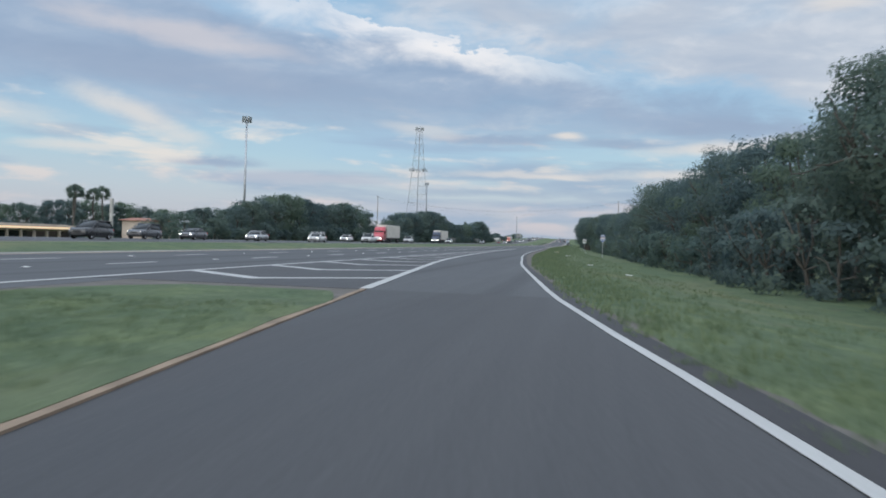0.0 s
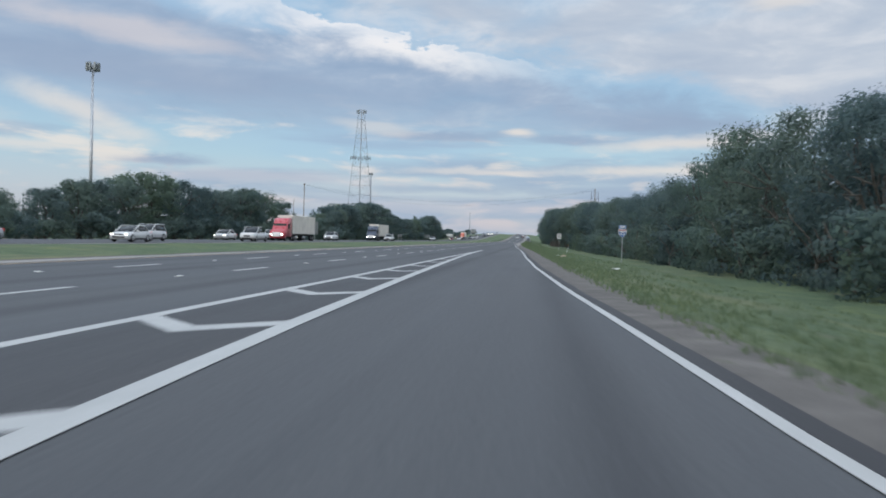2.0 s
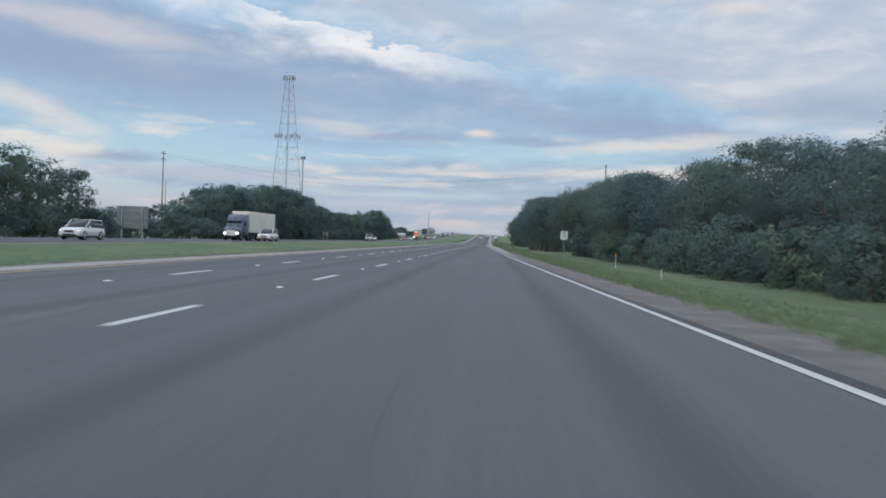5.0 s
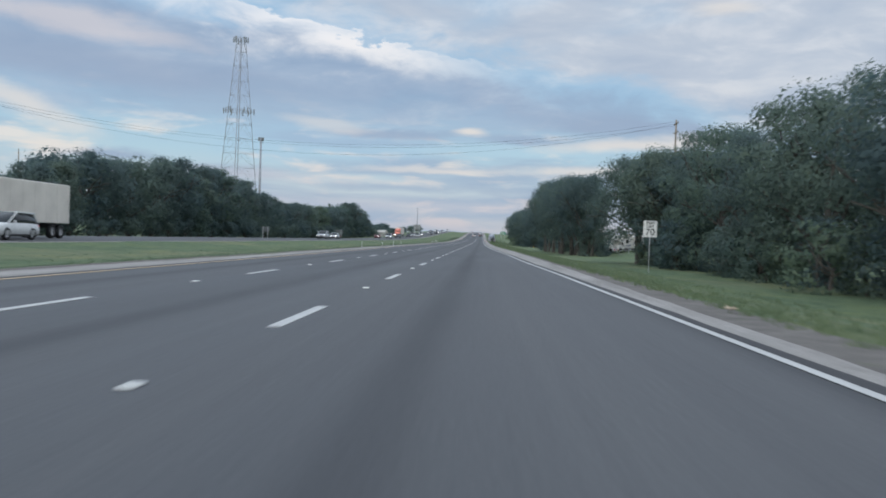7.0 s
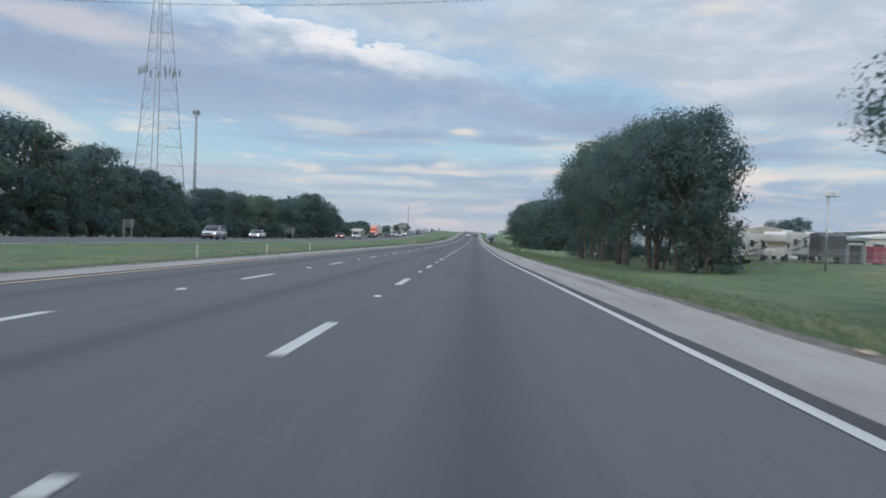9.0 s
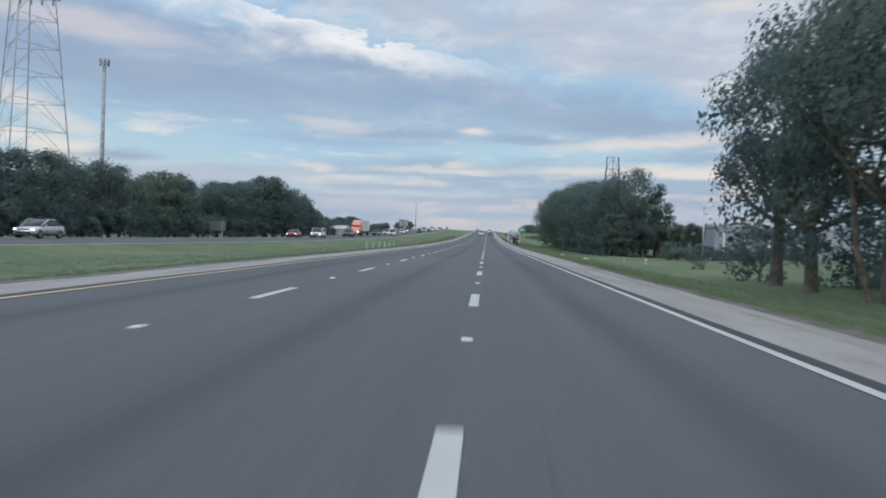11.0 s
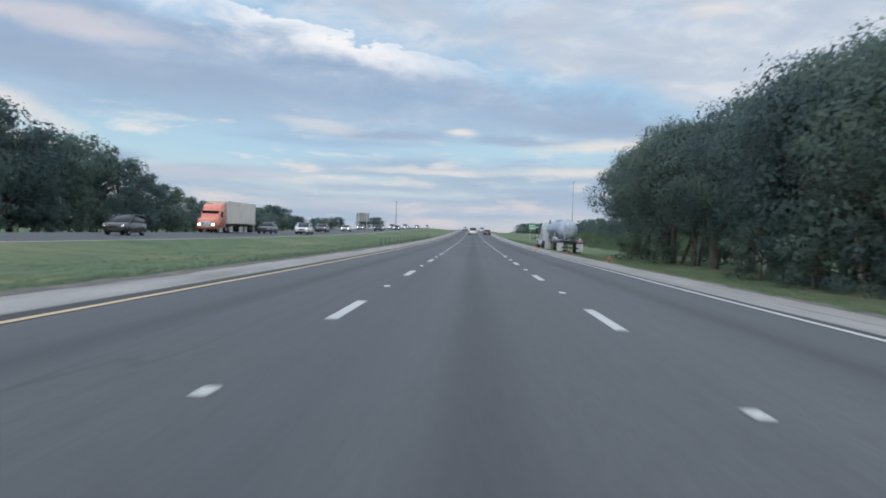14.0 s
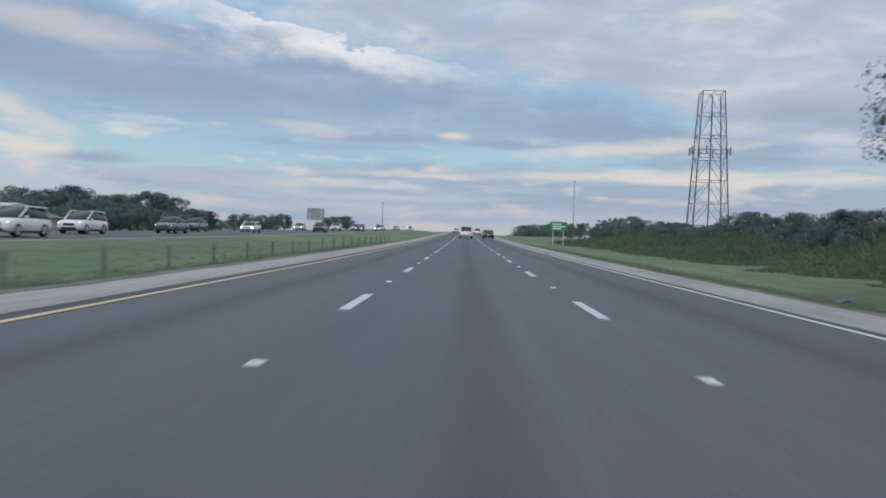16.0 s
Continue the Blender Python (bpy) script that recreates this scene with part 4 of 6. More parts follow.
# ---- paints and small materials ----
galv = steel
tin_white = plain("white_sheet_metal", (0.62, 0.62, 0.60), 0.45, 0.0, 0.10, 1.2)
glass_m, gn, gb = material("dark_car_glass", 0.06, 0.0, 0.6)
gb.inputs["Base Color"].default_value = (0.012, 0.016, 0.02, 1)
gb.inputs["Roughness"].default_value = 0.12
gb.inputs["Specular IOR Level"].default_value = 0.35
rubber = plain("tyre_rubber", (0.022, 0.022, 0.023), 0.85, 0.0, 0.2, 6.0)
chrome = plain("polished_alloy", (0.55, 0.55, 0.56), 0.3, 0.9, 0.12, 3.0)
black_trim = plain("black_trim", (0.02, 0.02, 0.021), 0.6, 0.0, 0.2, 4.0)
sign_green = plain("green_sign_sheet", (0.012, 0.16, 0.085), 0.45, 0.0, 0.12, 1.0)
sign_white = plain("white_sign_sheet", (0.62, 0.62, 0.60), 0.45, 0.0, 0.10, 1.5)
# Blue greyed to carry the haze over the route sign.
sign_blue = plain("blue_sign_sheet", (0.055, 0.115, 0.27), 0.45, 0.0, 0.12, 2.0)
sign_red = plain("red_sign_sheet", (0.36, 0.13, 0.15), 0.45, 0.0, 0.12, 2.0)
sign_black = plain("black_sign_print", (0.02, 0.02, 0.02), 0.5, 0.0, 0.1, 3.0)
sign_back = plain("bare_aluminium_sheet", (0.20, 0.215, 0.215), 0.55, 0.4, 0.15, 1.0)
wood = plain("weathered_pole_wood", (0.20, 0.17, 0.135), 0.9, 0.0, 0.25, 2.0)
orange_red = plain("fluorescent_orange_plastic", (0.80, 0.10, 0.05), 0.4, 0.0, 0.1, 4.0)


def glowing(name, col, power):
    m, n, b = material(name, 0.3)
    b.inputs["Base Color"].default_value = (*col, 1)
    b.inputs["Emission Color"].default_value = (*col, 1)
    b.inputs["Emission Strength"].default_value = power
    return m


lamp_on = glowing("lit_headlamp", (1.0, 0.95, 0.85), 6.0)
tail_m = glowing("red_tail_lamp", (0.45, 0.02, 0.02), 0.5)


def car_paint(name, col, metal=0.25):
    m, n, b = material(name, 0.3, metal, 0.5)
    dust = n.noise(n.add("ShaderNodeTexCoord").outputs["Object"], 2.2, 5.0)
    link(n, n.mix(n.span(dust, 0.45, 0.75, 0.0, 0.3), (*col, 1), tuple(c * 0.7 + 0.05 for c in col) + (1,)), b.inputs["Base Color"])
    link(n, n.span(dust, 0.3, 0.7, 0.22, 0.42), b.inputs["Roughness"])
    b.inputs["Coat Weight"].default_value = 0.5
    return m


paints = {"white": car_paint("white_car_paint", (0.56, 0.56, 0.55), 0.0), "silver": car_paint("silver_car_paint", (0.42, 0.43, 0.44), 0.7),
          "black": car_paint("black_car_paint", (0.02, 0.021, 0.024), 0.2), "grey": car_paint("dark_grey_car_paint", (0.10, 0.105, 0.115), 0.5),
          "red": car_paint("dark_red_car_paint", (0.20, 0.025, 0.03), 0.3), "blue": car_paint("blue_car_paint", (0.018, 0.03, 0.06), 0.2),
          "truck_red": car_paint("red_truck_paint", (0.42, 0.045, 0.06), 0.1), "truck_orange": car_paint("orange_truck_paint", (0.62, 0.17, 0.10), 0.0),
          "cream": car_paint("cream_cab_paint", (0.44, 0.455, 0.47), 0.0)}


def loft(bm, rings, cap=True):
    """Skins a row of closed rings that have equal counts of points."""
    rows = [[bm.verts.new(p) for p in ring] for ring in rings]
    n = len(rows[0])
    for a, b in zip(rows, rows[1:]):
        for i in range(n):
            bm.faces.new((a[i], a[(i + 1) % n], b[(i + 1) % n], b[i]))
    if cap:
        bm.faces.new(list(reversed(rows[0])))
        bm.faces.new(rows[-1])
    bmesh.ops.recalc_face_normals(bm, faces=bm.faces)


def ring_y(y, w, z0, z1, r=0.12, top=None):
    """A rounded upright ring across the car at y; top: half width at its upper edge."""
    t = w if top is None else top
    return [(-w + r, y, z0), (w - r, y, z0), (w, y, z0 + r), (w, y, (z0 + z1) / 2), (t, y, z1 - r), (t - r, y, z1), (-t + r, y, z1), (-t, y, z1 - r), (-w, y, (z0 + z1) / 2), (-w, y, z0 + r)]


def wheel(parent, x, y, r, w, rim_mat=None):
    """A tyre with a rim as its sub-part; the axle lies along x."""
    bm = bmesh.new()
    prof = [(-w / 2, r * 0.62), (-w / 2, r * 0.93), (-w * 0.32, r), (w * 0.32, r), (w / 2, r * 0.93), (w / 2, r * 0.62)]
    loft(bm, [[(px, rr * math.cos(a), rr * math.sin(a)) for a in [k * math.pi / 9 for k in range(18)]] for px, rr in prof], False)
    tyre = part("tyre", bm, rubber, parent, "", True)
    tyre.matrix_basis = pose(x, y, r)
    bm = bmesh.new()
    out = 1 if x > 0 else -1
    prof = [(-w * 0.3 * out, r * 0.62), (w * 0.38 * out, r * 0.62), (w * 0.30 * out, r * 0.5), (w * 0.16 * out, r * 0.3), (w * 0.32 * out, r * 0.16), (w * 0.32 * out, 0.01)]
    loft(bm, [[(px, rr * math.cos(a), rr * math.sin(a)) for a in [k * math.pi / 7 for k in range(14)]] for px, rr in prof], False)
    part("rim", bm, rim_mat or chrome, tyre, "pale alloy rim", True)
    return tyre


def make_car(shape, paint, label, lit=True):
    """A car that points to +y, standing on z = 0."""
    root = thing({"sedan": "sedan", "suv": "suv", "pickup": "pickup_truck", "van": "van"}[shape], label, {"pickup": "pickup", "van": "van"}.get(shape, "car"))
    L, Wd, belt_z, top_z = {"sedan": (4.55, 0.88, 0.92, 1.42), "suv": (4.55, 0.92, 1.05, 1.68), "pickup": (5.4, 0.96, 1.10, 1.82), "van": (4.9, 0.96, 1.10, 1.80)}[shape]
    h = L / 2
    hood = {"sedan": 0.86, "suv": 0.98, "pickup": 1.08, "van": 1.0}[shape]
    bm = bmesh.new()
    if shape == "sedan":
        rows = [(-h, 0.80, 0.42, 0.80, 0.74), (-h + 0.12, 0.86, 0.26, 0.94, 0.80), (-h + 0.9, Wd, 0.22, 0.97, 0.84), (-0.2, Wd, 0.20, belt_z, 0.86), (0.75, Wd, 0.20, belt_z, 0.85), (h - 0.9, Wd, 0.22, hood, 0.82), (h - 0.15, 0.82, 0.24, 0.74, 0.74), (h, 0.72, 0.34, 0.62, 0.66)]
    elif shape == "pickup":
        rows = [(-h, 0.90, 0.50, 1.02, 0.88), (-h + 0.1, Wd, 0.42, 1.08, 0.92), (-0.35, Wd, 0.36, 1.08, 0.92), (0.9, Wd, 0.34, 1.10, 0.90), (h - 0.3, Wd, 0.36, hood, 0.88), (h - 0.08, 0.92, 0.40, 0.98, 0.84), (h, 0.86, 0.46, 0.86, 0.80)]
    else:
        rows = [(-h, 0.84, 0.44, 0.98, 0.78), (-h + 0.1, Wd, 0.32, 1.04, 0.84), (-1.0, Wd, 0.26, belt_z, 0.88), (0.8, Wd, 0.26, belt_z, 0.88), (h - 0.42, Wd, 0.28, hood + 0.01, 0.86), (h - 0.14, 0.89, 0.32, 0.93, 0.83), (h - 0.03, 0.85, 0.36, 0.86, 0.80), (h, 0.80, 0.44, 0.74, 0.76)]
    loft(bm, [ring_y(y, w, z0, z1, 0.07, t) for y, w, z0, z1, t in rows])
    body = part("body", bm, paints[paint], root, f"{paint} painted bodywork", True)
    cab = {"sedan": [(-1.75, 0.97), (-0.95, top_z - 0.02), (0.15, top_z), (1.15, belt_z)], "suv": [(-h + 0.1, 1.04), (-h + 0.45, top_z - 0.05), (0.25, top_z), (1.15, belt_z)],
           "pickup": [(-0.55, 1.08), (-0.42, top_z - 0.03), (0.75, top_z), (1.5, 1.10)], "van": [(-h + 0.08, 1.04), (-h + 0.25, top_z - 0.03), (0.8, top_z), (1.75, 1.02)]}[shape]
    bm = bmesh.new()
    loft(bm, [ring_y(y, Wd - 0.09, belt_z - 0.14, max(z, belt_z - 0.06), 0.05, Wd - (0.24 if 0 < i < 3 else 0.12)) for i, (y, z) in enumerate(cab)])
    part("window", bm, glass_m, root, "dark tinted glass all round", True)
    bm = bmesh.new()
    loft(bm, [ring_y(y, Wd - 0.22, z - 0.045, z + 0.015, 0.02, Wd - 0.26) for y, z in cab[1:3]])
    part("roof", bm, paints[paint], root, "", True)
    for sx in (-1, 1):
        for (y0, z0), (y1, z1) in zip(cab, cab[1:]):
            if z0 == z1:
                continue
            bm = bmesh.new()
            tube(bm, (sx * (Wd - 0.10), y0, max(z0, belt_z - 0.04)), (sx * (Wd - 0.24 if z1 > belt_z + 0.1 else Wd - 0.10), y1, max(z1, belt_z - 0.04)), 0.045, 0.045, 6)
            part("pillar", bm, paints[paint], root)
        bm = bmesh.new()
        box(bm, sx * (Wd + 0.01), sx * (Wd + 0.17), 0.72, 0.82, belt_z - 0.02, belt_z + 0.13, 0.03)
        part("mirror", bm, paints[paint], root)
        bm = bmesh.new()
        box(bm, sx * (Wd - 0.32), sx * (Wd - 0.13), h - 0.17, h - 0.02, 0.62 if shape == "sedan" else 0.74, 0.70 if shape == "sedan" else 0.83, 0.02)
        part("headlight", bm, lamp_on if lit else chrome, root, "lit headlight" if lit else "clear headlight")
        bm = bmesh.new()
        box(bm, sx * (Wd - 0.26), sx * (Wd - 0.07), -h - 0.015, -h + 0.12, 0.74, 0.92, 0.02)
        part("tail_light", bm, tail_m, root, "red tail light")
        for y in (-h + 0.85, h - 0.85):
            wheel(root, sx * (Wd - 0.10), y, 0.34 if shape == "sedan" else 0.38, 0.23)
    bm = bmesh.new()
    box(bm, -0.56, 0.56, h - 0.06, h + 0.015, 0.34, 0.50, 0.02)
    part("bumper_intake", bm, black_trim, root, "black lower intake")
    bm = bmesh.new()
    box(bm, -0.42, 0.42, h - 0.09, h + 0.008, 0.58, 0.70 if shape == "sedan" else 0.78, 0.02)
    part("grille", bm, black_trim, root, "black grille")
    for sx in (-1, 1):
        bm = bmesh.new()
        box(bm, sx * (Wd - 0.03), sx * (Wd + 0.012), -h + 1.25, h - 1.25, 0.22, 0.36, 0.01)
        part("sill", bm, black_trim, root, "black plastic sill")
    bm = bmesh.new()
    box(bm, -0.24, 0.24, -h - 0.02, -h + 0.03, 0.56, 0.68)
    part("plate", bm, sign_white, root, "plain pale plate")
    return root


def ground_pose(x, y, turn=0.0, dz=0.0):
    return pose(x, y, ground_z(x, y) + dz, tilt(y) if abs(turn) < 90 else -tilt(y), 0, turn)


def park(ob, x, y, turn=0.0, z=None):
    ob.matrix_basis = ground_pose(x, y, turn) if z is None else pose(x, y, z, 0, 0, turn)
    return ob


cars = {}


def traffic(shape, paint, x, y, turn, lit=True, group="traffic on the highway"):
    key = (shape, paint, lit)
    dz = 0.022 if x < -20 else 0.002
    where = pose(x, y, rise(y) + dz, tilt(y) if turn == 0 else -tilt(y), 0, turn)
    kind = {"sedan": "sedan car", "suv": "sport utility car", "pickup": "pickup truck", "van": "minivan"}[shape]
    if key not in cars:
        cars[key] = make_car(shape, paint, f"{paint} {kind} with {'lit headlights' if lit else 'red tail lights'} on the highway", lit)
        cars[key].matrix_basis = where
        return tagged(cars[key], group=group)
    return tagged(copy_thing(cars[key], where), group=group)


# cars ahead in the same direction
traffic("pickup", "white", 0.0, 681, 0, False)
traffic("sedan", "black", 3.6, 690, 0, False)
traffic("suv", "white", 3.2, 782, 0, False)
traffic("sedan", "silver", -3.4, 850, 0, False)
# oncoming traffic
oncoming = [("suv", "black", -28.1, 71), ("suv", "grey", -31.6, 87), ("sedan", "grey", -31.6, 99), ("sedan", "silver", -28.1, 111), ("sedan", "white", -24.6, 127), ("suv", "white", -28.1, 138), ("sedan", "white", -31.6, 169),
            ("pickup", "white", -24.6, 160), ("suv", "white", -31.6, 190), ("sedan", "silver", -31.6, 205), ("suv", "white", -28.1, 216), ("suv", "white", -24.6, 262), 
            ("suv", "silver", -28.1, 384), ("sedan", "silver", -31.6, 418), ("sedan", "red", -31.6, 503), ("van", "white", -28.1, 507), ("suv", "black", -28.1, 540),
            ("suv", "grey", -28.1, 588), ("suv", "white", -24.6, 596), ("suv", "white", -28.1, 612), ("suv", "grey", -28.1, 631), ("suv", "grey", -31.6, 649), ("sedan", "white", -28.1, 661), ("suv", "black", -24.6, 694), ("sedan", "silver", -31.6, 712),
            ("suv", "white", -28.1, 735), ("sedan", "black", -24.6, 748), ("suv", "silver", -28.1, 768), ("sedan", "white", -24.6, 790), ("suv", "grey", -31.6, 808), ("pickup", "white", -28.1, 826), ("sedan", "silver", -24.6, 851), ("suv", "white", -31.6, 872), ("sedan", "grey", -28.1, 900), ("suv", "white", -24.6, 930)]
for shape, paint, x, y in oncoming:
    traffic(shape, paint, x, y, 180, True, "oncoming traffic")


# ---- lorries ----
def make_lorry(paint, trailer_mat, label, y_len=13.6):
    """A tractor with a box trailer that points to +y; the front bumper is at y = 0."""
    root = thing("box_truck", label, "truck")
    bm = bmesh.new()
    loft(bm, [ring_y(y, w, z0, z1, 0.12, t) for y, w, z0, z1, t in ((0.0, 1.05, 0.45, 1.35, 0.95), (-0.25, 1.15, 0.40, 1.62, 1.05), (-1.3, 1.15, 0.5, 1.75, 1.08), (-1.5, 1.15, 0.6, 2.1, 1.1), (-2.0, 1.15, 0.6, 2.8, 1.1), (-2.6, 1.15, 0.6, 3.45, 1.1), (-4.1, 1.15, 0.6, 3.55, 1.12))])
    part("cab", bm, paints[paint], root, "painted sleeper cab", True)
    bm = bmesh.new()
    box(bm, -1.0, 1.0, -1.62, -1.9, 2.0, 2.62, 0.05, pose(0, 0, 0) )
    part("windscreen", bm, glass_m, root, "dark windscreen")
    for sx in (-1, 1):
        bm = bmesh.new()
        box(bm, sx * 1.12, sx * 1.17, -2.9, -2.1, 1.85, 2.55, 0.02)
        part("side_window", bm, glass_m, root)
        bm = bmesh.new()
        box(bm, sx * 0.65, sx * 0.98, -0.12, 0.03, 0.85, 1.05, 0.04)
        part("headlight", bm, lamp_on, root, "lit headlight")
        for y in (-1.1, -4.4, -5.6, -y_len - 2.2, -y_len - 3.4):
            wheel(root, sx * 0.98, y, 0.50, 0.32)
        bm = bmesh.new()
        tube(bm, (sx * 1.05, -4.3, 1.0), (sx * 1.05, -4.3, 3.7), 0.08, 0.08, 8)
        part("exhaust", bm, chrome, root)
    bm = bmesh.new()
    box(bm, -0.75, 0.75, -0.06, 0.04, 0.6, 1.3, 0.05)
    part("grille", bm, chrome, root, "chrome grille")
    bm = bmesh.new()
    box(bm, -1.25, 1.25, -y_len - 4.4, -4.5, 1.10, 3.95, 0.05)
    part("trailer_box", bm, trailer_mat, root, "plain pale box trailer")
    for k in range(9):
        for sx in (-1, 1):
            bm = bmesh.new()
            yk = -5.2 - k * (y_len - 1.2) / 8
            box(bm, sx * 1.25, sx * 1.262, yk, yk - 0.05, 1.2, 3.9)
            part("rib", bm, trailer_mat, root)
    bm = bmesh.new()
    box(bm, -0.45, 0.45, -y_len - 4.2, -3.9, 0.75, 1.12)
    part("chassis", bm, black_trim, root, "dark steel chassis")
    return root


cream_box = plain("cream_trailer_skin", (0.66, 0.61, 0.54), 0.5, 0.0, 0.08, 0.6)
make_lorry("truck_red", cream_box, "red lorry with a pale box trailer on the oncoming lanes").matrix_basis = pose(-28.1, 181, 0.022, 0, 0, 180)
make_lorry("blue", cream_box, "dark blue lorry with a cream box trailer on the oncoming lanes").matrix_basis = pose(-28.1, 256.5, 0.022, 0, 0, 180)
make_lorry("truck_orange", cream_box, "orange lorry with a pale box trailer on the oncoming lanes").matrix_basis = pose(-31.6, 572, rise(580) + 0.022, -tilt(580), 0, 180)


# ---- masts and towers ----
def make_lattice(name, label, x, y, top, w0, w1, bays, decks, mat, legs=3, panels=True, solid=0.16):
    """A free-standing lattice tower: legs, rungs and braces of each bay, decks with antenna panels."""
    base = ground_z(x, y)
    root = thing(name, label, "tower", pose(x, y, base - 0.2, 0, 0, 12))
    H = top - base
    ang = [k * 2 * math.pi / legs + 0.5 for k in range(legs)]
    wid = lambda k: (w0 + (w1 - w0) * k) / 2 / math.cos(math.pi / legs) * (1.0 if legs == 4 else 0.62 / 0.5 * 0.8)
    pt = lambda i, k: (math.cos(ang[i % legs]) * wid(k), math.sin(ang[i % legs]) * wid(k), H * k)
    for i in range(legs):
        bm = bmesh.new()
        tube(bm, pt(i, 0), pt(i, 1), solid * 1.1, solid * 0.7, 8)
        part("leg", bm, mat, root)
    for b in range(bays):
        k0, k1 = b / bays, (b + 1) / bays
        for i in range(legs):
            mid = [(p + q) / 2 for p, q in zip(pt(i, k1), pt(i + 1, k1))]
            for nm, a, c, r in (("rung", pt(i, k1), pt(i + 1, k1), 0.5), ("brace", pt(i, k0), mid, 0.42), ("brace", pt(i + 1, k0), mid, 0.42)):
                bm = bmesh.new()
                tube(bm, a, c, solid * r * 0.75, None, 5)
                part(nm, bm, mat, root)
    bm = bmesh.new()
    tube(bm, (0.2, 0.1, 0), (0.2, 0.1, H * 0.98), solid * 1.0, None, 8)
    part("cable_ladder", bm, mat, root, "cable run up the middle")
    for k, spread, count in decks:
        bm = bmesh.new()
        for i in range(legs):
            a = Vector(pt(i, k)) * 1.0
            b = Vector(pt(i + 1, k)) * 1.0
            out = ((a + b) / 2 - Vector((0, 0, H * k))).normalized() * spread
            tube(bm, a + out, b + out, 0.07, None, 5)
            tube(bm, a, a + out, 0.06, None, 5)
            tube(bm, b, b + out, 0.06, None, 5)
        deck = part("antenna_mount", bm, mat, root, "outrigger frame")
        for i in range(legs):
            a, b = Vector(pt(i, k)), Vector(pt(i + 1, k))
            out = ((a + b) / 2 - Vector((0, 0, H * k))).normalized() * spread
            for j in range(count):
                c = a.lerp(b, (j + 0.5) / count) + out * 1.08
                bm = bmesh.new()
                box(bm, c.x - 0.16, c.x + 0.16, c.y - 0.16, c.y + 0.16, c.z - 1.0, c.z + 1.0, 0.03)
                part("antenna_panel", bm, sign_back, deck)
    return root


make_lattice("cell_tower", "tall three-legged grey lattice cell tower with antenna decks", -81.8, 506, 68.5, 9.4, 1.7, 14, ((0.635, 1.9, 4), (0.985, 1.2, 3)), dull_steel, solid=0.12)
make_lattice("lattice_tower", "square dark lattice tower with a flat cut top", 61.2, 769, 42.5, 9.2, 5.4, 7, ((0.62, 1.2, 2),), plain("dark_lattice_steel", (0.062, 0.068, 0.08), 0.7, 0.1, 0.2, 1.5), 4, True, 0.17)


def make_monopole(name, label, x, y, top, r, arms, mat=dull_steel, base=None):
    b = ground_z(x, y) if base is None else base
    root = thing(name, label, "pole", pose(x, y, b - 0.3))
    H = top - b + 0.3
    bm = bmesh.new()
    tube(bm, (0, 0, 0), (0, 0, H), r, r * 0.62, 12)
    part("pole", bm, mat, root, "", True)
    for k in range(arms):
        a = k * 2 * math.pi / arms
        bm = bmesh.new()
        tube(bm, (0, 0, H - 0.7), (math.cos(a) * 0.95, math.sin(a) * 0.95, H - 0.5), 0.05, None, 6)
        arm = part("arm", bm, mat, root)
        bm = bmesh.new()
        box(bm, math.cos(a) * 0.95 - 0.18, math.cos(a) * 0.95 + 0.18, math.sin(a) * 0.95 - 0.18, math.sin(a) * 0.95 + 0.18, H - 1.1, H + 0.25, 0.04)
        part("head", bm, sign_back, arm)
    return root


make_monopole("monopole", "slim grey monopole with an antenna cluster", -81.8, 537, 37.0, 0.55, 6)
make_monopole("high_mast_light", "very tall galvanized high-mast light with a lamp ring", -62.3, 190, 28.0, 0.30, 8, steel)
make_monopole("far_pole", "distant tall pole near the crest", -97, 1546, 46.5, 0.75, 4, dull_steel, 4.0)
make_monopole("radio_mast", "distant slim radio mast with a top lamp", 111, 1436, 70.5, 0.55, 3, dull_steel, 3.0)


def make_utility_pole(label, x, y, top, arm=2.4, r=0.17):
    b = ground_z(x, y)
    root = thing("utility_pole", label, "pole", pose(x, y, b - 0.3))
    H = top - b + 0.3
    bm = bmesh.new()
    tube(bm, (0, 0, 0), (0, 0, H), r, r * 0.65, 10)
    part("pole", bm, wood, root, "", True)
    if arm:
        for z in (H - 0.5, H - 1.7):
            bm = bmesh.new()
            box(bm, -0.06, 0.06, -arm / 2, arm / 2, z - 0.06, z + 0.06, 0.01)
            bar = part("crossarm", bm, wood, root)
            for yy in (-arm / 2 + 0.1, 0.0, arm / 2 - 0.1):
                bm = bmesh.new()
                tube(bm, (0, yy, z + 0.06), (0, yy, z + 0.24), 0.05, 0.03, 6)
                part("insulator", bm, sign_back, bar)
    return root


make_utility_pole("tall wooden utility pole with crossarms behind the trees", 29.3, 327.3, 17.9)
make_utility_pole("tall wooden utility pole beyond the oncoming lanes", -60.3, 315, 17.0)
make_utility_pole("thin wooden pole beyond the oncoming lanes", -74, 352, 13.5, 0.0, 0.13)


for px, py, pz in ((30.0, 1000, 11.1), (35.0, 867, 11.3)):
    make_utility_pole("slim weathered pole beside the far road", px, py, pz, 0.0, 0.14)


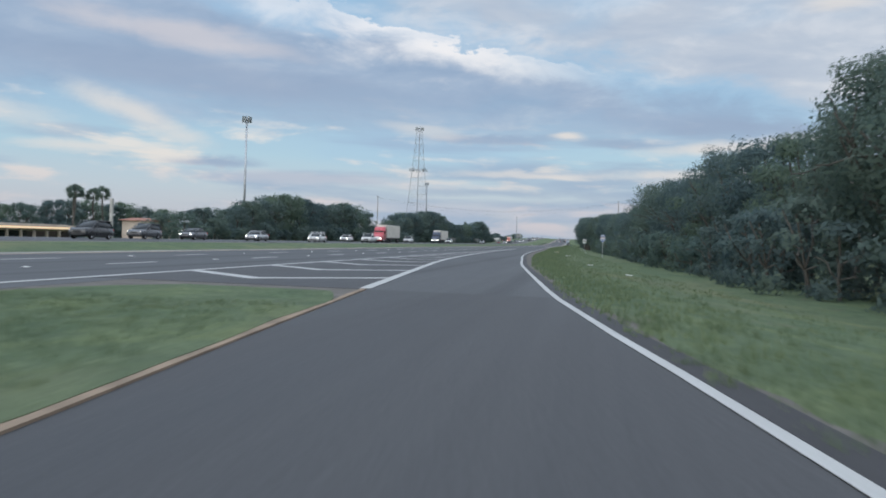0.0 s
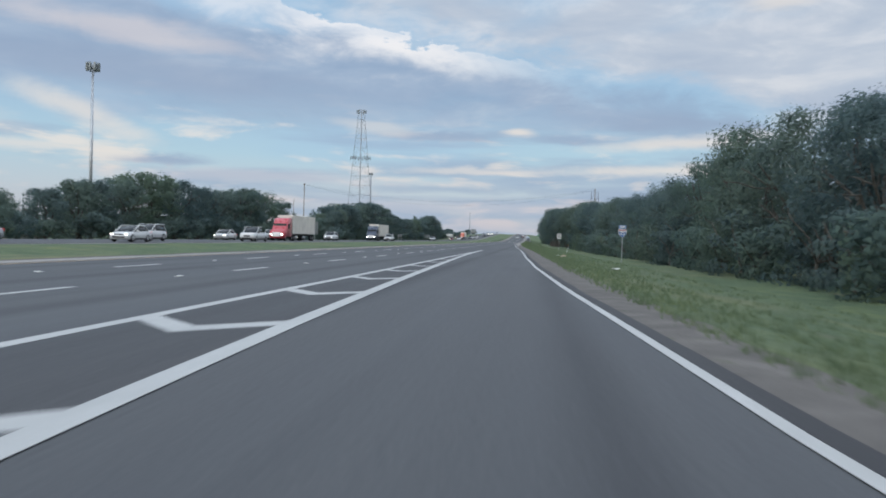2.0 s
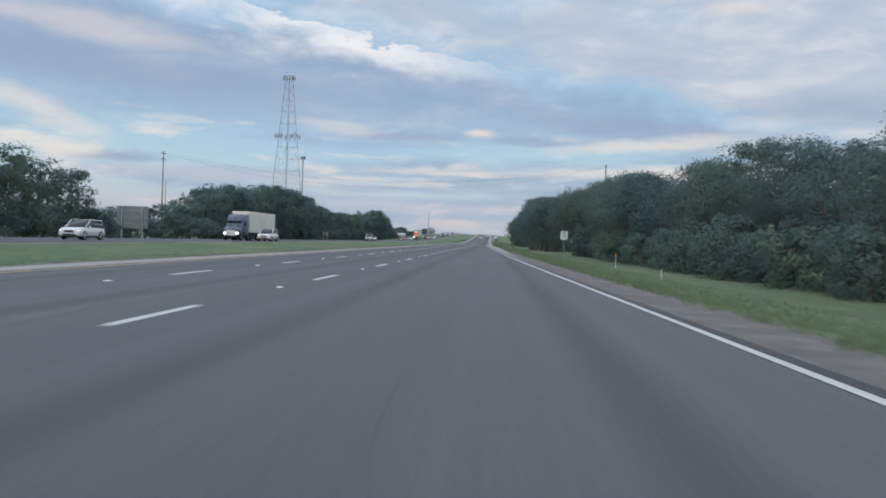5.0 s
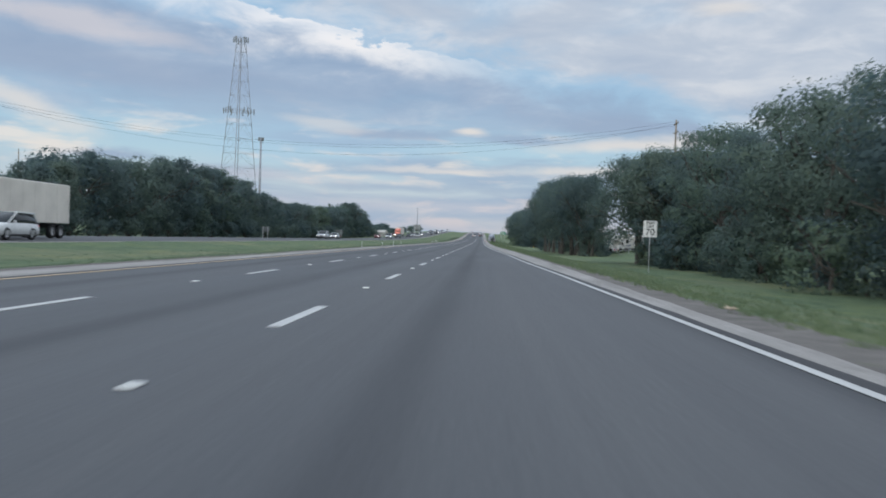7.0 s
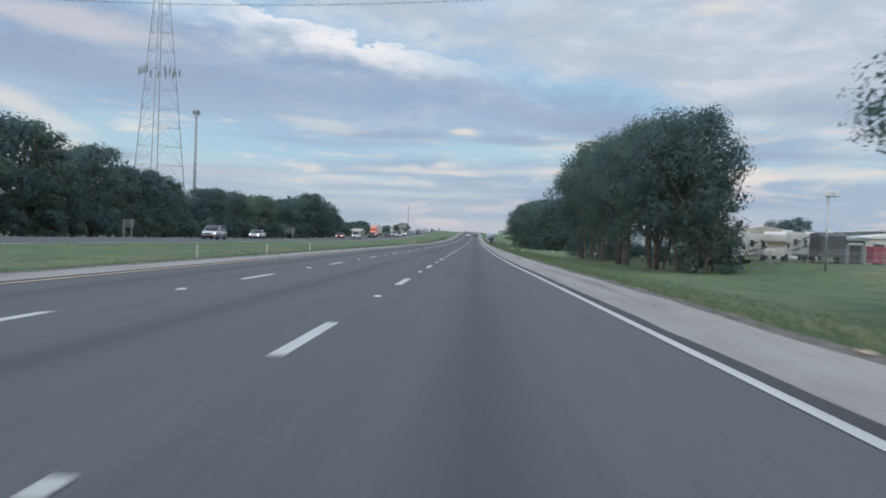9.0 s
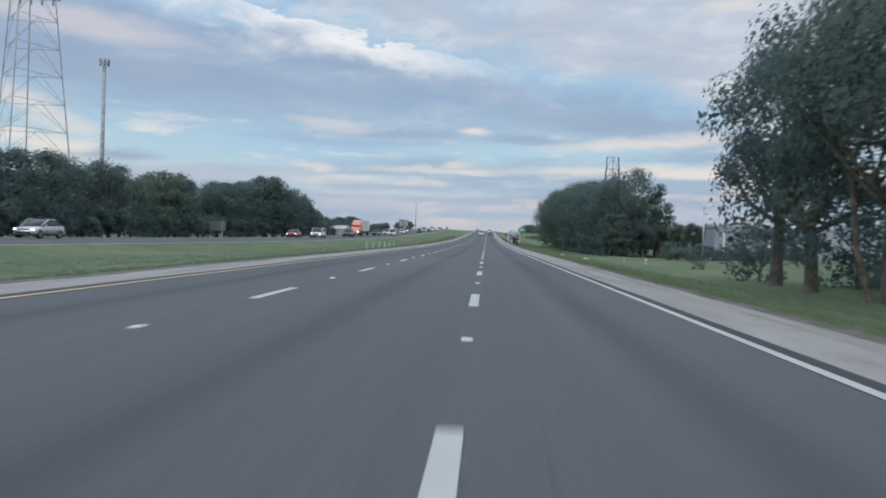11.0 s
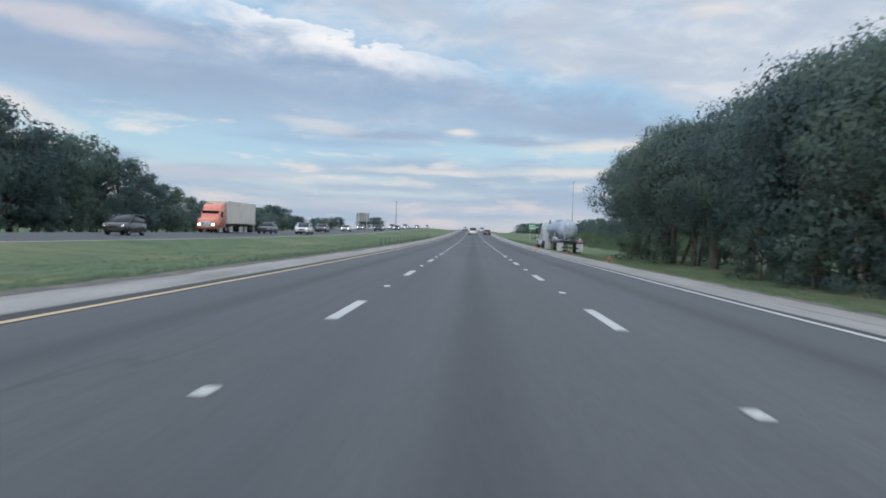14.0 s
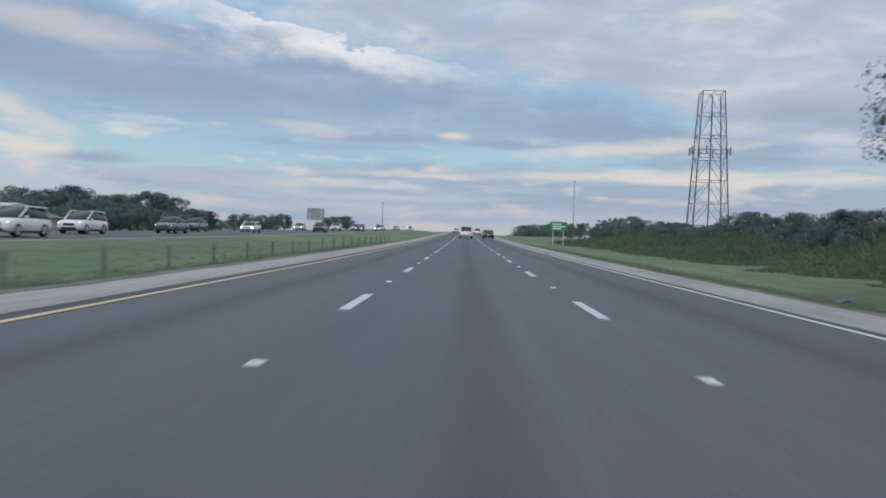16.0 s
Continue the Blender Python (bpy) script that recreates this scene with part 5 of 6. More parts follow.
def make_wire(a, b, sag, r=0.011):
    a, b = Vector(a), Vector(b)
    cu = bpy.data.curves.new("power_line", "CURVE")
    cu.dimensions, cu.bevel_depth, cu.bevel_resolution = "3D", r, 1
    sp = cu.splines.new("POLY")
    n = 40
    sp.points.add(n)
    for i in range(n + 1):
        k = i / n
        p = a.lerp(b, k)
        sp.points[i].co = (p.x, p.y, p.z - sag * 4 * k * (1 - k), 1)
    cu.materials.append(black_trim)
    return tagged(new("power_line", cu), "thin dark overhead cable crossing the highway", "cable", "overhead cables")


for z0, z1, dy, sag in ((17.3, 16.4, -1.0, 5.6), (17.7, 16.8, 0.0, 4.6), (17.3, 16.4, 1.1, 4.4)):
    make_wire((29.3, 327.3 + dy, z0), (-60.3, 315 + dy, z1), sag)


# ---- signs ----
def text_mesh(parent, body, size, mat, x, y, z, name="lettering", label="", turn=0.0):
    cu = bpy.data.curves.new(name, "FONT")
    cu.body, cu.size, cu.align_x, cu.align_y, cu.extrude = body, size, "CENTER", "CENTER", 0.003
    cu.offset = 0.006
    cu.materials.append(mat)
    ob = new(name, cu)
    ob.parent = parent
    ob.matrix_basis = pose(x, y, z, 90, 0, turn)
    if label:
        tagged(ob, label)
    return ob


def sign_post(root, x, top, r=0.035):
    bm = bmesh.new()
    box(bm, x - r, x + r, -r, r, -0.4, top, 0.008)
    return part("post", bm, steel, root, "galvanized post")


def plate(root, x0, x1, z0, z1, mat, y=-0.05, name="panel", label="", bevel=0.05):
    bm = bmesh.new()
    vs = [bm.verts.new((x, 0, z)) for x, z in ((x0 + bevel, z0), (x1 - bevel, z0), (x1, z0 + bevel), (x1, z1 - bevel), (x1 - bevel, z1), (x0 + bevel, z1), (x0, z1 - bevel), (x0, z0 + bevel))]
    f = bm.faces.new(vs)
    g = bmesh.ops.extrude_face_region(bm, geom=[f])["geom"]
    bmesh.ops.translate(bm, verts=[v for v in g if isinstance(v, bmesh.types.BMVert)], vec=(0, 0.006, 0))
    bmesh.ops.recalc_face_normals(bm, faces=bm.faces)
    ob = part(name, bm, mat, root, label)
    ob.location.y = y
    return ob


# interstate route marker
bz = ground_z(19.15, 146.5)
rs = thing("route_sign", "blue interstate shield under a small banner on a steel post", "road sign", pose(19.15, 146.5, bz, 0, 0, 4))
sign_post(rs, 0, 3.75)
top = 2.88 - bz
# Banner blue is paled and greyed: haze put into the colour.
plate(rs, -0.38, 0.38, top - 0.36, top, plain("hazed_blue_sheet", (0.16, 0.23, 0.36), 0.5, 0.0, 0.12, 2.0), name="banner", label="blue banner with haze put into its colour and unreadable pale print")
for z, w in ((top - 0.12, 0.5), (top - 0.23, 0.42)):
    plate(rs, -w / 2, w / 2, z - 0.03, z + 0.03, sign_white, -0.058, "print_bar", "", 0.005)
bm = bmesh.new()
out = [(-0.40, -0.42), (-0.34, -0.38), (0, -0.44), (0.34, -0.38), (0.40, -0.42), (0.45, -0.62), (0.42, -0.92), (0.24, -1.16), (0, -1.28), (-0.24, -1.16), (-0.42, -0.92), (-0.45, -0.62)]
bm.faces.new([bm.verts.new((x * 0.95, -0.05, top + z)) for x, z in out])
part("shield_border", bm, sign_white, rs, "white shield border")
bm = bmesh.new()
bm.faces.new([bm.verts.new((x * 0.86, -0.055, top - 0.02 + (z + 0.8) * 0.92 - 0.8)) for x, z in out if z < -0.6])
part("shield_field", bm, sign_blue, rs, "blue shield field")
bm = bmesh.new()
bm.faces.new([bm.verts.new((x, -0.055, top + z)) for x, z in ((-0.34, -0.44), (0, -0.48), (0.34, -0.44), (0.385, -0.60), (-0.385, -0.60))])
part("shield_crown", bm, sign_red, rs, "red shield crown")
text_mesh(rs, "75", 0.52, sign_white, 0, -0.062, top - 0.87, "route_number", "white route number")

# speed limit sign
bz = ground_z(16.98, 279)
sl = thing("speed_limit_sign", "white speed limit sign with black numerals on a steel post", "road sign", pose(16.98, 279, bz, 0, 0, 3))
sign_post(sl, 0, 3.9)
top = 2.98 - bz
plate(sl, -0.54, 0.54, top - 1.30, top, sign_white, name="panel", label="white sheet with a thin black border")
for x0, x1, z0, z1 in ((-0.50, 0.50, -0.05, -0.035), (-0.50, 0.50, -1.265, -1.25), (-0.50, -0.485, -1.265, -0.035), (0.485, 0.50, -1.265, -0.035)):
    plate(sl, x0, x1, top + z0, top + z1, sign_black, -0.057, "border_line", "", 0.001)
text_mesh(sl, "SPEED", 0.25, sign_black, 0, -0.06, top - 0.21)
text_mesh(sl, "LIMIT", 0.25, sign_black, 0, -0.06, top - 0.46)
text_mesh(sl, "70", 0.72, sign_black, 0, -0.06, top - 0.91, "numerals")

# green guide sign
gy = 700
bz = ground_z(16.1, gy)
gs = thing("guide_sign", "green highway guide sign with unreadable white print on two posts", "road sign", pose(16.1, gy, bz))
for x in (-0.9, 0.9):
    sign_post(gs, x, 6.0 - bz, 0.07)
top = 6.05 - bz
plate(gs, -1.5, 1.5, top - 1.55, top, sign_green, -0.09, "panel", "green reflective sheet", 0.1)
for x, z, w in ((-0.35, -0.4, 1.7), (0.1, -0.8, 2.3), (-0.3, -1.18, 1.6)):
    plate(gs, x - w / 2, x + w / 2, top + z - 0.08, top + z + 0.08, sign_white, -0.098, "print_bar", "", 0.02)


def sign_back_board(label, x, y, w, z0, z1, turn=180):
    b = ground_z(x, y)
    root = thing("sign_back", label, "road sign", pose(x, y, b, 0, 0, turn))
    for px in (-w * 0.32, w * 0.32):
        sign_post(root, px, z1 - b, 0.08)
    plate(root, -w / 2, w / 2, z0 - b, z1 - b, sign_back, -0.12, "panel", "bare grey metal back", 0.08)
    for k in range(3):
        z = z0 - b + (z1 - z0) * (0.2 + 0.3 * k)
        plate(root, -w / 2 + 0.1, w / 2 - 0.1, z - 0.05, z + 0.05, dull_steel, 0.02 - 0.09, "stiffener", "", 0.01)
    return root


sign_back_board("grey back of a large road sign facing oncoming lanes", -46.2, 268, 4.7, 1.2, 4.4)
sign_back_board("grey back of a small road sign facing oncoming lanes", -45.0, 502, 3.2, 1.0, 2.7)
sign_back_board("grey back of a sign near the crest", -38.0, 765, 4.4, 6.3, 9.3)
sign_back_board("small pale sign back in the grass beyond", -42.0, 392, 1.6, 1.1, 2.2)


# ---- posts, triangles and scraps ----
post_dark = plain("dark_weathered_post", (0.10, 0.11, 0.105), 0.8, 0.2, 0.2, 3.0)


def make_post(label, m, h=0.8, mat=None, w=0.045, band=True):
    root = thing("marker_post", label, "post", m)
    bm = bmesh.new()
    box(bm, -w, w, -w * 0.6, w * 0.6, -0.25, h, 0.01)
    part("post", bm, mat or dull_steel, root)
    if not band:
        return root
    bm = bmesh.new()
    box(bm, -w * 1.1, w * 1.1, -w * 0.75, w * 0.75, h - 0.16, h - 0.06, 0.004)
    part("band", bm, sign_white, root, "pale band")
    return root


first = None
for k in range(50):
    y = 427.8 + 4.45 * k
    m = ground_pose(-8.7, y, (k * 37) % 9 - 4)
    if k < 28:
        continue
    if first is None:
        first = tagged(make_post("thin dark steel post in the median grass", m, 0.66, post_dark, 0.035, False), group="median posts")
    else:
        tagged(copy_thing(first, m), group="median posts")
white_marker = plain("white_marker_plastic", (0.68, 0.68, 0.66), 0.5, 0.0, 0.1, 4.0)
mk = make_post("white plastic marker in the median grass", ground_pose(-8.3, 317.5), 0.62, white_marker, 0.017)
for x, y in ((-8.1, 328.7), (-8.4, 300), (-8.3, 342), (17.4, 452.4), (15.5, 196), (-8.7, 430.9), (-8.7, 435.4), (-8.7, 439.9), (-8.7, 444.4), (-8.7, 449.0), (-8.7, 453.6)):
    tagged(copy_thing(mk, ground_pose(x, y)), group="white markers")


cap_post = make_post("thin white post with an orange cap on the verge", ground_pose(17.0, 224.2), 1.35, white_marker, 0.018, False)
bm = bmesh.new()
box(bm, -0.036, 0.036, -0.025, 0.025, 1.16, 1.38, 0.01)
part("cap", bm, plain("orange_cap", (0.62, 0.24, 0.05), 0.5, 0.0, 0.1, 4.0), cap_post, "orange cap")


yellow_post = make_post("thin post with a yellow plate in the grass", ground_pose(18.1, 443.1), 0.62, white_marker, 0.018, False)
bm = bmesh.new()
box(bm, -0.09, 0.09, -0.02, 0.02, 0.42, 0.66, 0.012)
part("plate", bm, plain("yellow_plate", (0.62, 0.48, 0.14), 0.5, 0.0, 0.1, 4.0), yellow_post, "pale yellow plate")


def make_triangle(m):
    root = thing("warning_triangle", "orange-red folding warning triangle on the shoulder", "warning triangle", m, "warning triangles")
    for k in range(3):
        a0, a1 = math.radians(90 + 120 * k), math.radians(210 + 120 * k)
        p0, p1 = (math.cos(a0) * 0.29, 0, 0.2 + math.sin(a0) * 0.29), (math.cos(a1) * 0.29, 0, 0.2 + math.sin(a1) * 0.29)
        bm = bmesh.new()
        d = Vector(p1) - Vector(p0)
        mm = Matrix.Translation((Vector(p0) + Vector(p1)) / 2) @ d.to_track_quat("X", "Y").to_matrix().to_4x4()
        box(bm, -d.length / 2 - 0.03, d.length / 2 + 0.03, -0.012, 0.012, -0.035, 0.035, 0.006, mm)
        part("bar", bm, orange_red, root)
    bm = bmesh.new()
    box(bm, -0.27, 0.27, -0.14, 0.14, 0.0, 0.035, 0.01)
    part("foot", bm, orange_red, root, "weighted orange base")
    return root


tri = make_triangle(pose(6.7, 514.2, rise(514) - 0.06, 0, 0, 8) @ Matrix.Diagonal((0.66, 0.8, 0.64, 1)))
copy_thing(tri, pose(6.1, 528.0, rise(528) - 0.02, 0, 0, -14) @ Matrix.Diagonal((0.66, 0.8, 0.64, 1)))
copy_thing(tri, pose(5.1, 540.8, rise(541) + 0.0, 0, 0, 12) @ Matrix.Diagonal((0.66, 0.8, 0.64, 1)))


def make_scrap(label, x, y, s, mat, seed):
    r = random.Random(seed)
    bm = bmesh.new()
    bmesh.ops.create_grid(bm, x_segments=5, y_segments=4, size=0.5)
    for v in bm.verts:
        v.co = (v.co.x * s * r.uniform(0.8, 1.2), v.co.y * s * 0.7 * r.uniform(0.8, 1.2), 0.04 + abs(r.gauss(0, 0.05)) * s * 2)
    ex = bmesh.ops.extrude_face_region(bm, geom=list(bm.faces))["geom"]
    bmesh.ops.translate(bm, verts=[v for v in ex if isinstance(v, bmesh.types.BMVert)], vec=(0, 0, 0.012))
    ob = part("litter", bm, mat, None)
    ob.matrix_basis = ground_pose(x, y, r.uniform(0, 180))
    return tagged(ob, label, "litter")


scrap_white = plain("crumpled_white_plastic", (0.66, 0.66, 0.64), 0.6, 0.0, 0.15, 3.0)
scrap_tan = plain("crushed_cardboard", (0.45, 0.36, 0.27), 0.8, 0.0, 0.2, 3.0)
scrap_blue = plain("blue_plastic_bag", (0.10, 0.22, 0.42), 0.5, 0.0, 0.15, 3.0)
for x, y, s, mt, lab in ((12.2, 122.5, 0.55, scrap_tan, "crushed piece of tan cardboard on the dirt verge"), (11.9, 125, 0.3, scrap_white, "crumpled white scrap on the dirt verge"), (17.8, 45, 0.3, scrap_white, "white scrap in the grass"),
                         (11.0, 458, 0.45, scrap_white, "crumpled white plastic in the grass"), (12.6, 448.5, 0.4, scrap_white, "crumpled white plastic in the grass"), (13.2, 450.5, 0.3, scrap_white, "small white scrap in the grass"), (8.3, 472, 0.35, scrap_white, "white scrap beside the gravel"),
                         (10.2, 573.5, 0.5, scrap_blue, "blue plastic bag in the grass"), (16.0, 60, 0.35, scrap_white, "white scrap in the grass"), (14.0, 100, 0.4, scrap_white, "pale scrap in the grass"), (8.0, 226, 0.22, scrap_tan, "dark scrap on the gravel shoulder"), (7.4, 291, 0.2, scrap_tan, "small scrap standing on the gravel")):
    make_scrap(lab, x, y, s, mt, int(y))


# ---- dry bulk tanker on the shoulder ----
tank_grey = plain("dull_aluminium_tank", (0.30, 0.335, 0.39), 0.6, 0.1, 0.14, 0.5)
cab_white = paints["cream"]
flap_white = plain("white_mud_flap", (0.42, 0.43, 0.45), 0.6, 0.0, 0.12, 2.0)


def make_tanker():
    """Tractor and bulk trailer pointing to +y; the front axle is at y = 0."""
    root = thing("tanker_truck", "white tractor with a grey bulk tank trailer on the shoulder", "truck")

    def add(name, bm, mat, label="", smooth=False, parent=root):
        return part(name, bm, mat, parent, label, smooth)

    bm = bmesh.new()
    loft(bm, [ring_y(y, w, z0, z1, 0.13, t) for y, w, z0, z1, t in ((1.15, 0.75, 0.62, 1.18, 0.62), (0.95, 1.0, 0.55, 1.40, 0.80), (0.2, 1.08, 0.62, 1.58, 0.84), (-0.75, 1.1, 0.70, 1.72, 0.92))])
    add("hood", bm, cab_white, "white sloping hood", True)
    bm = bmesh.new()
    loft(bm, [ring_y(y, 1.08, 0.72, z1, 0.14, t) for y, z1, t in ((-0.7, 1.74, 1.02), (-1.25, 2.5, 0.98), (-1.7, 2.85, 0.98), (-2.4, 3.05, 1.0), (-3.75, 3.15, 1.02), (-3.9, 3.05, 1.0))])
    add("cab", bm, cab_white, "white sleeper cab with a raised roof", True)
    bm = bmesh.new()
    loft(bm, [[(-0.88, -0.80, 1.80), (0.88, -0.80, 1.80), (0.86, -0.77, 1.84), (-0.86, -0.77, 1.84)], [(-0.86, -1.22, 2.42), (0.86, -1.22, 2.42), (0.84, -1.19, 2.46), (-0.84, -1.19, 2.46)]])
    add("windscreen", bm, glass_m, "dark windscreen")
    bm = bmesh.new()
    box(bm, -1.1, 1.1, 1.0, 1.22, 0.42, 0.78, 0.07)
    add("bumper", bm, chrome, "chrome bumper")
    for sx in (-1, 1):
        bm = bmesh.new()
        box(bm, sx * 1.065, sx * 1.095, -1.85, -1.15, 1.72, 2.38, 0.03)
        add("side_window", bm, glass_m, "dark cab window")
        bm = bmesh.new()
        box(bm, sx * 1.06, sx * 1.10, -2.85, -2.55, 1.55, 1.80, 0.03)
        add("vent", bm, black_trim, "small dark vent")
        bm = bmesh.new()
        tube(bm, (sx * 1.02, -0.9, 1.7), (sx * 1.34, -0.72, 1.75), 0.03, None, 6)
        tube(bm, (sx * 1.02, -0.9, 2.3), (sx * 1.34, -0.72, 2.3), 0.03, None, 6)
        box(bm, sx * 1.26, sx * 1.46, -0.78, -0.66, 1.62, 2.36, 0.03)
        add("mirror", bm, black_trim, "tall dark door mirror")
        bm = bmesh.new()
        tube(bm, (sx * 0.88, -1.3, 0.66), (sx * 0.88, -2.95, 0.66), 0.33, None, 16)
        add("fuel_tank", bm, chrome, "polished round fuel tank", True)
        bm = bmesh.new()
        box(bm, sx * 0.75, sx * 1.05, 1.02, 1.14, 0.92, 1.12, 0.04)
        add("headlight", bm, chrome, "clear headlight")
        bm = bmesh.new()
        loft(bm, [[(sx * x, 0.62 * math.cos(a) , 0.55 + r * math.sin(a)) for a in [k * math.pi / 8 for k in range(9)] for r in (0.62,)] for x in (0.72, 1.12)], False)
        add("front_fender", bm, cab_white, "", True)
        wheel(root, sx * 0.98, 0.0, 0.50, 0.30)
        for y in (-3.9, -5.1, -11.9, -13.15):
            wheel(root, sx * 0.92, y, 0.50, 0.46)
        bm = bmesh.new()
        for y0, y1, z0, z1 in ((-3.3, -3.75, 0.85, 1.14), (-3.75, -5.3, 1.14, 1.17), (-5.3, -5.75, 1.17, 0.95)):
            box(bm, sx * 0.66, sx * 1.18, y1, y0, min(z0, z1) - 0.02, max(z0, z1) + 0.02, 0.02)
        add("quarter_fender", bm, flap_white, "white fender over the drive wheels")
        bm = bmesh.new()
        for y0, y1, z0, z1 in ((-11.15, -11.55, 0.95, 1.14), (-11.55, -13.5, 1.14, 1.18), (-13.5, -13.8, 1.18, 1.0)):
            box(bm, sx * 0.62, sx * 1.2, y1, y0, min(z0, z1) - 0.02, max(z0, z1) + 0.02, 0.02)
        add("trailer_fender", bm, tank_grey, "grey fender over the trailer wheels")
        for y in (-5.95, -14.0):
            bm = bmesh.new()
            box(bm, sx * 0.58, sx * 1.18, y - 0.012, y + 0.012, 0.14, 0.92, 0.005)
            add("mud_flap", bm, flap_white, "plain white mud flap")
        bm = bmesh.new()
        tube(bm, (sx * 1.08, -10.9, 1.30), (sx * 1.08, -13.0, 1.30), 0.11, None, 12)
        add("hose_tube", bm, chrome, "pale round hose tube", True)
        bm = bmesh.new()
        tube(bm, (sx * 0.5, -3.98, 0.9), (sx * 0.5, -3.98, 3.2), 0.07, None, 10)
        add("exhaust_stack", bm, black_trim, "dark upright stack", True)
        bm = bmesh.new()
        box(bm, sx * 0.98, sx * 1.12, -14.2, -14.1, 0.98, 1.16, 0.02)
        add("tail_light", bm, sign_red, "red tail light")
        bm = bmesh.new()
        box(bm, sx * 0.28, sx * 0.42, -14.1, -2.0, 0.80, 0.98, 0.01)
        add("chassis_rail", bm, black_trim, "dark chassis rail")
        # legs of the tank cradle
        for y in (-6.6, -10.6):
            bm = bmesh.new()
            box(bm, sx * 0.86, sx * 0.98, y - 0.07, y + 0.07, 0.95, 1.9, 0.02)
            add("cradle_leg", bm, tank_grey)
    # shell: a round back over three V-shaped hoppers with raised valleys between them
    bm = bmesh.new()
    rings = []
    girth = curve([(-13.25, 0.3), (-13.1, 0.58), (-12.75, 0.82), (-12.1, 0.97), (-11.3, 1.01), (-5.6, 1.01), (-5.2, 0.95), (-4.9, 0.82), (-4.68, 0.56), (-4.6, 0.28)])
    belly = curve([(-13.25, 1.0), (-12.1, 0.8), (-11.15, 0.5), (-10.2, 1.22), (-9.25, 0.30), (-8.3, 1.22), (-7.35, 0.30), (-6.4, 1.22), (-5.3, 0.7), (-4.6, 1.0)])
    keel = curve([(-12.1, 0.0), (-11.15, 0.2), (-10.2, 1.0), (-9.25, 0.2), (-8.3, 1.0), (-7.35, 0.2), (-6.4, 1.0), (-5.3, 0.2), (-4.6, 0.0)])
    stations = [-4.6, -4.68, -4.9, -5.2, -5.45, -5.7, -6.05, -6.4, -6.75, -7.1, -7.35, -7.6, -7.95, -8.3, -8.65, -9.0, -9.25, -9.5, -9.85, -10.2, -10.55, -10.9, -11.15, -11.4, -11.75, -12.1, -12.45, -12.75, -13.1, -13.25]
    for y in stations:
        rr, dd, kk = girth(y), belly(y), keel(y)
        zc = 2.04 + 0.012 * (-4.6 - y) - 0.05 * max(0.0, -11.2 - y)
        ring = []
        for k in range(32):
            a = k * 2 * math.pi / 32
            c, s = math.cos(a), math.sin(a)
            if s >= -0.01:
                ring.append((rr * c, y, zc + rr * s))
            else:
                f = -s * (1 - kk) + (1 - abs(c)) * kk
                ring.append((rr * c * (1 - 0.1 * kk * f), y, zc - rr * dd * f))
        rings.append(ring)
    loft(bm, rings)
    for f in bm.faces:
        f.smooth = f.calc_center_median().z > 2.06
    add("tank", bm, tank_grey, "grey bulk tank with three hopper bottoms", False)
    for y in (-6.4, -8.3, -10.2):
        bm = bmesh.new()
        tube(bm, (0, y, 0.62), (0, y, 0.98), 0.16, 0.22, 14)
        add("hopper_outlet", bm, dull_steel, "round outlet under the hopper", True)
    for y in (-5.9, -8.2, -10.5):
        bm = bmesh.new()
        tube(bm, (0, y, 3.02), (0, y, 3.20), 0.28, None, 14)
        add("hatch", bm, chrome, "round top hatch", True)
        bm = bmesh.new()
        loft(bm, [[(1.02 * math.cos(a), y + 0.45 + d, 2.04 + 0.012 * (-4.6 - y) + 1.02 * math.sin(a)) for a in [k * math.pi / 16 for k in range(17)] + [0.0]] for d in (-0.03, 0.03)])
        add("band", bm, tank_grey, "welded band", True)
    bm = bmesh.new()
    box(bm, -0.32, 0.32, -11.2, -5.4, 3.10, 3.13, 0.01)
    add("walkway", bm, chrome, "narrow top walkway")
    for sx in (-0.22, 0.22):
        bm = bmesh.new()
        tube(bm, (sx - 0.25, -13.62, 0.95), (sx - 0.25, -13.3, 2.9), 0.028, None, 8)
        add("ladder_rail", bm, dull_steel)
    for k in range(7):
        bm = bmesh.new()
        z = 1.15 + 0.29 * k
        y = -13.62 + 0.32 * (z - 0.95) / 1.95
        tube(bm, (-0.47, y, z), (-0.03, y, z), 0.02, None, 6)
        add("ladder_rung", bm, dull_steel)
    bm = bmesh.new()
    box(bm, -1.15, 1.15, -14.16, -14.02, 0.96, 1.16, 0.03)
    add("rear_beam", bm, black_trim, "dark rear cross beam")
    bm = bmesh.new()
    box(bm, -0.75, 0.75, -14.2, -14.08, 0.42, 0.54, 0.02)
    add("underride_bar", bm, black_trim, "dark underride bar")
    bm = bmesh.new()
    tube(bm, (-0.55, -6.2, 0.66), (-0.55, -11.0, 0.66), 0.07, None, 8)
    add("discharge_pipe", bm, dull_steel, "discharge pipe", True)
    bm = bmesh.new()
    box(bm, 0.55, 1.05, -14.19, -14.165, 0.99, 1.14)
    add("reflector", bm, sign_red, "red and white reflector")
    return root


make_tanker().matrix_basis = pose(7.75, 560.6, rise(552) - 0.13, tilt(552), 1.5, 2.2) @ Matrix.Diagonal((0.96, 1.06, 0.92, 1))

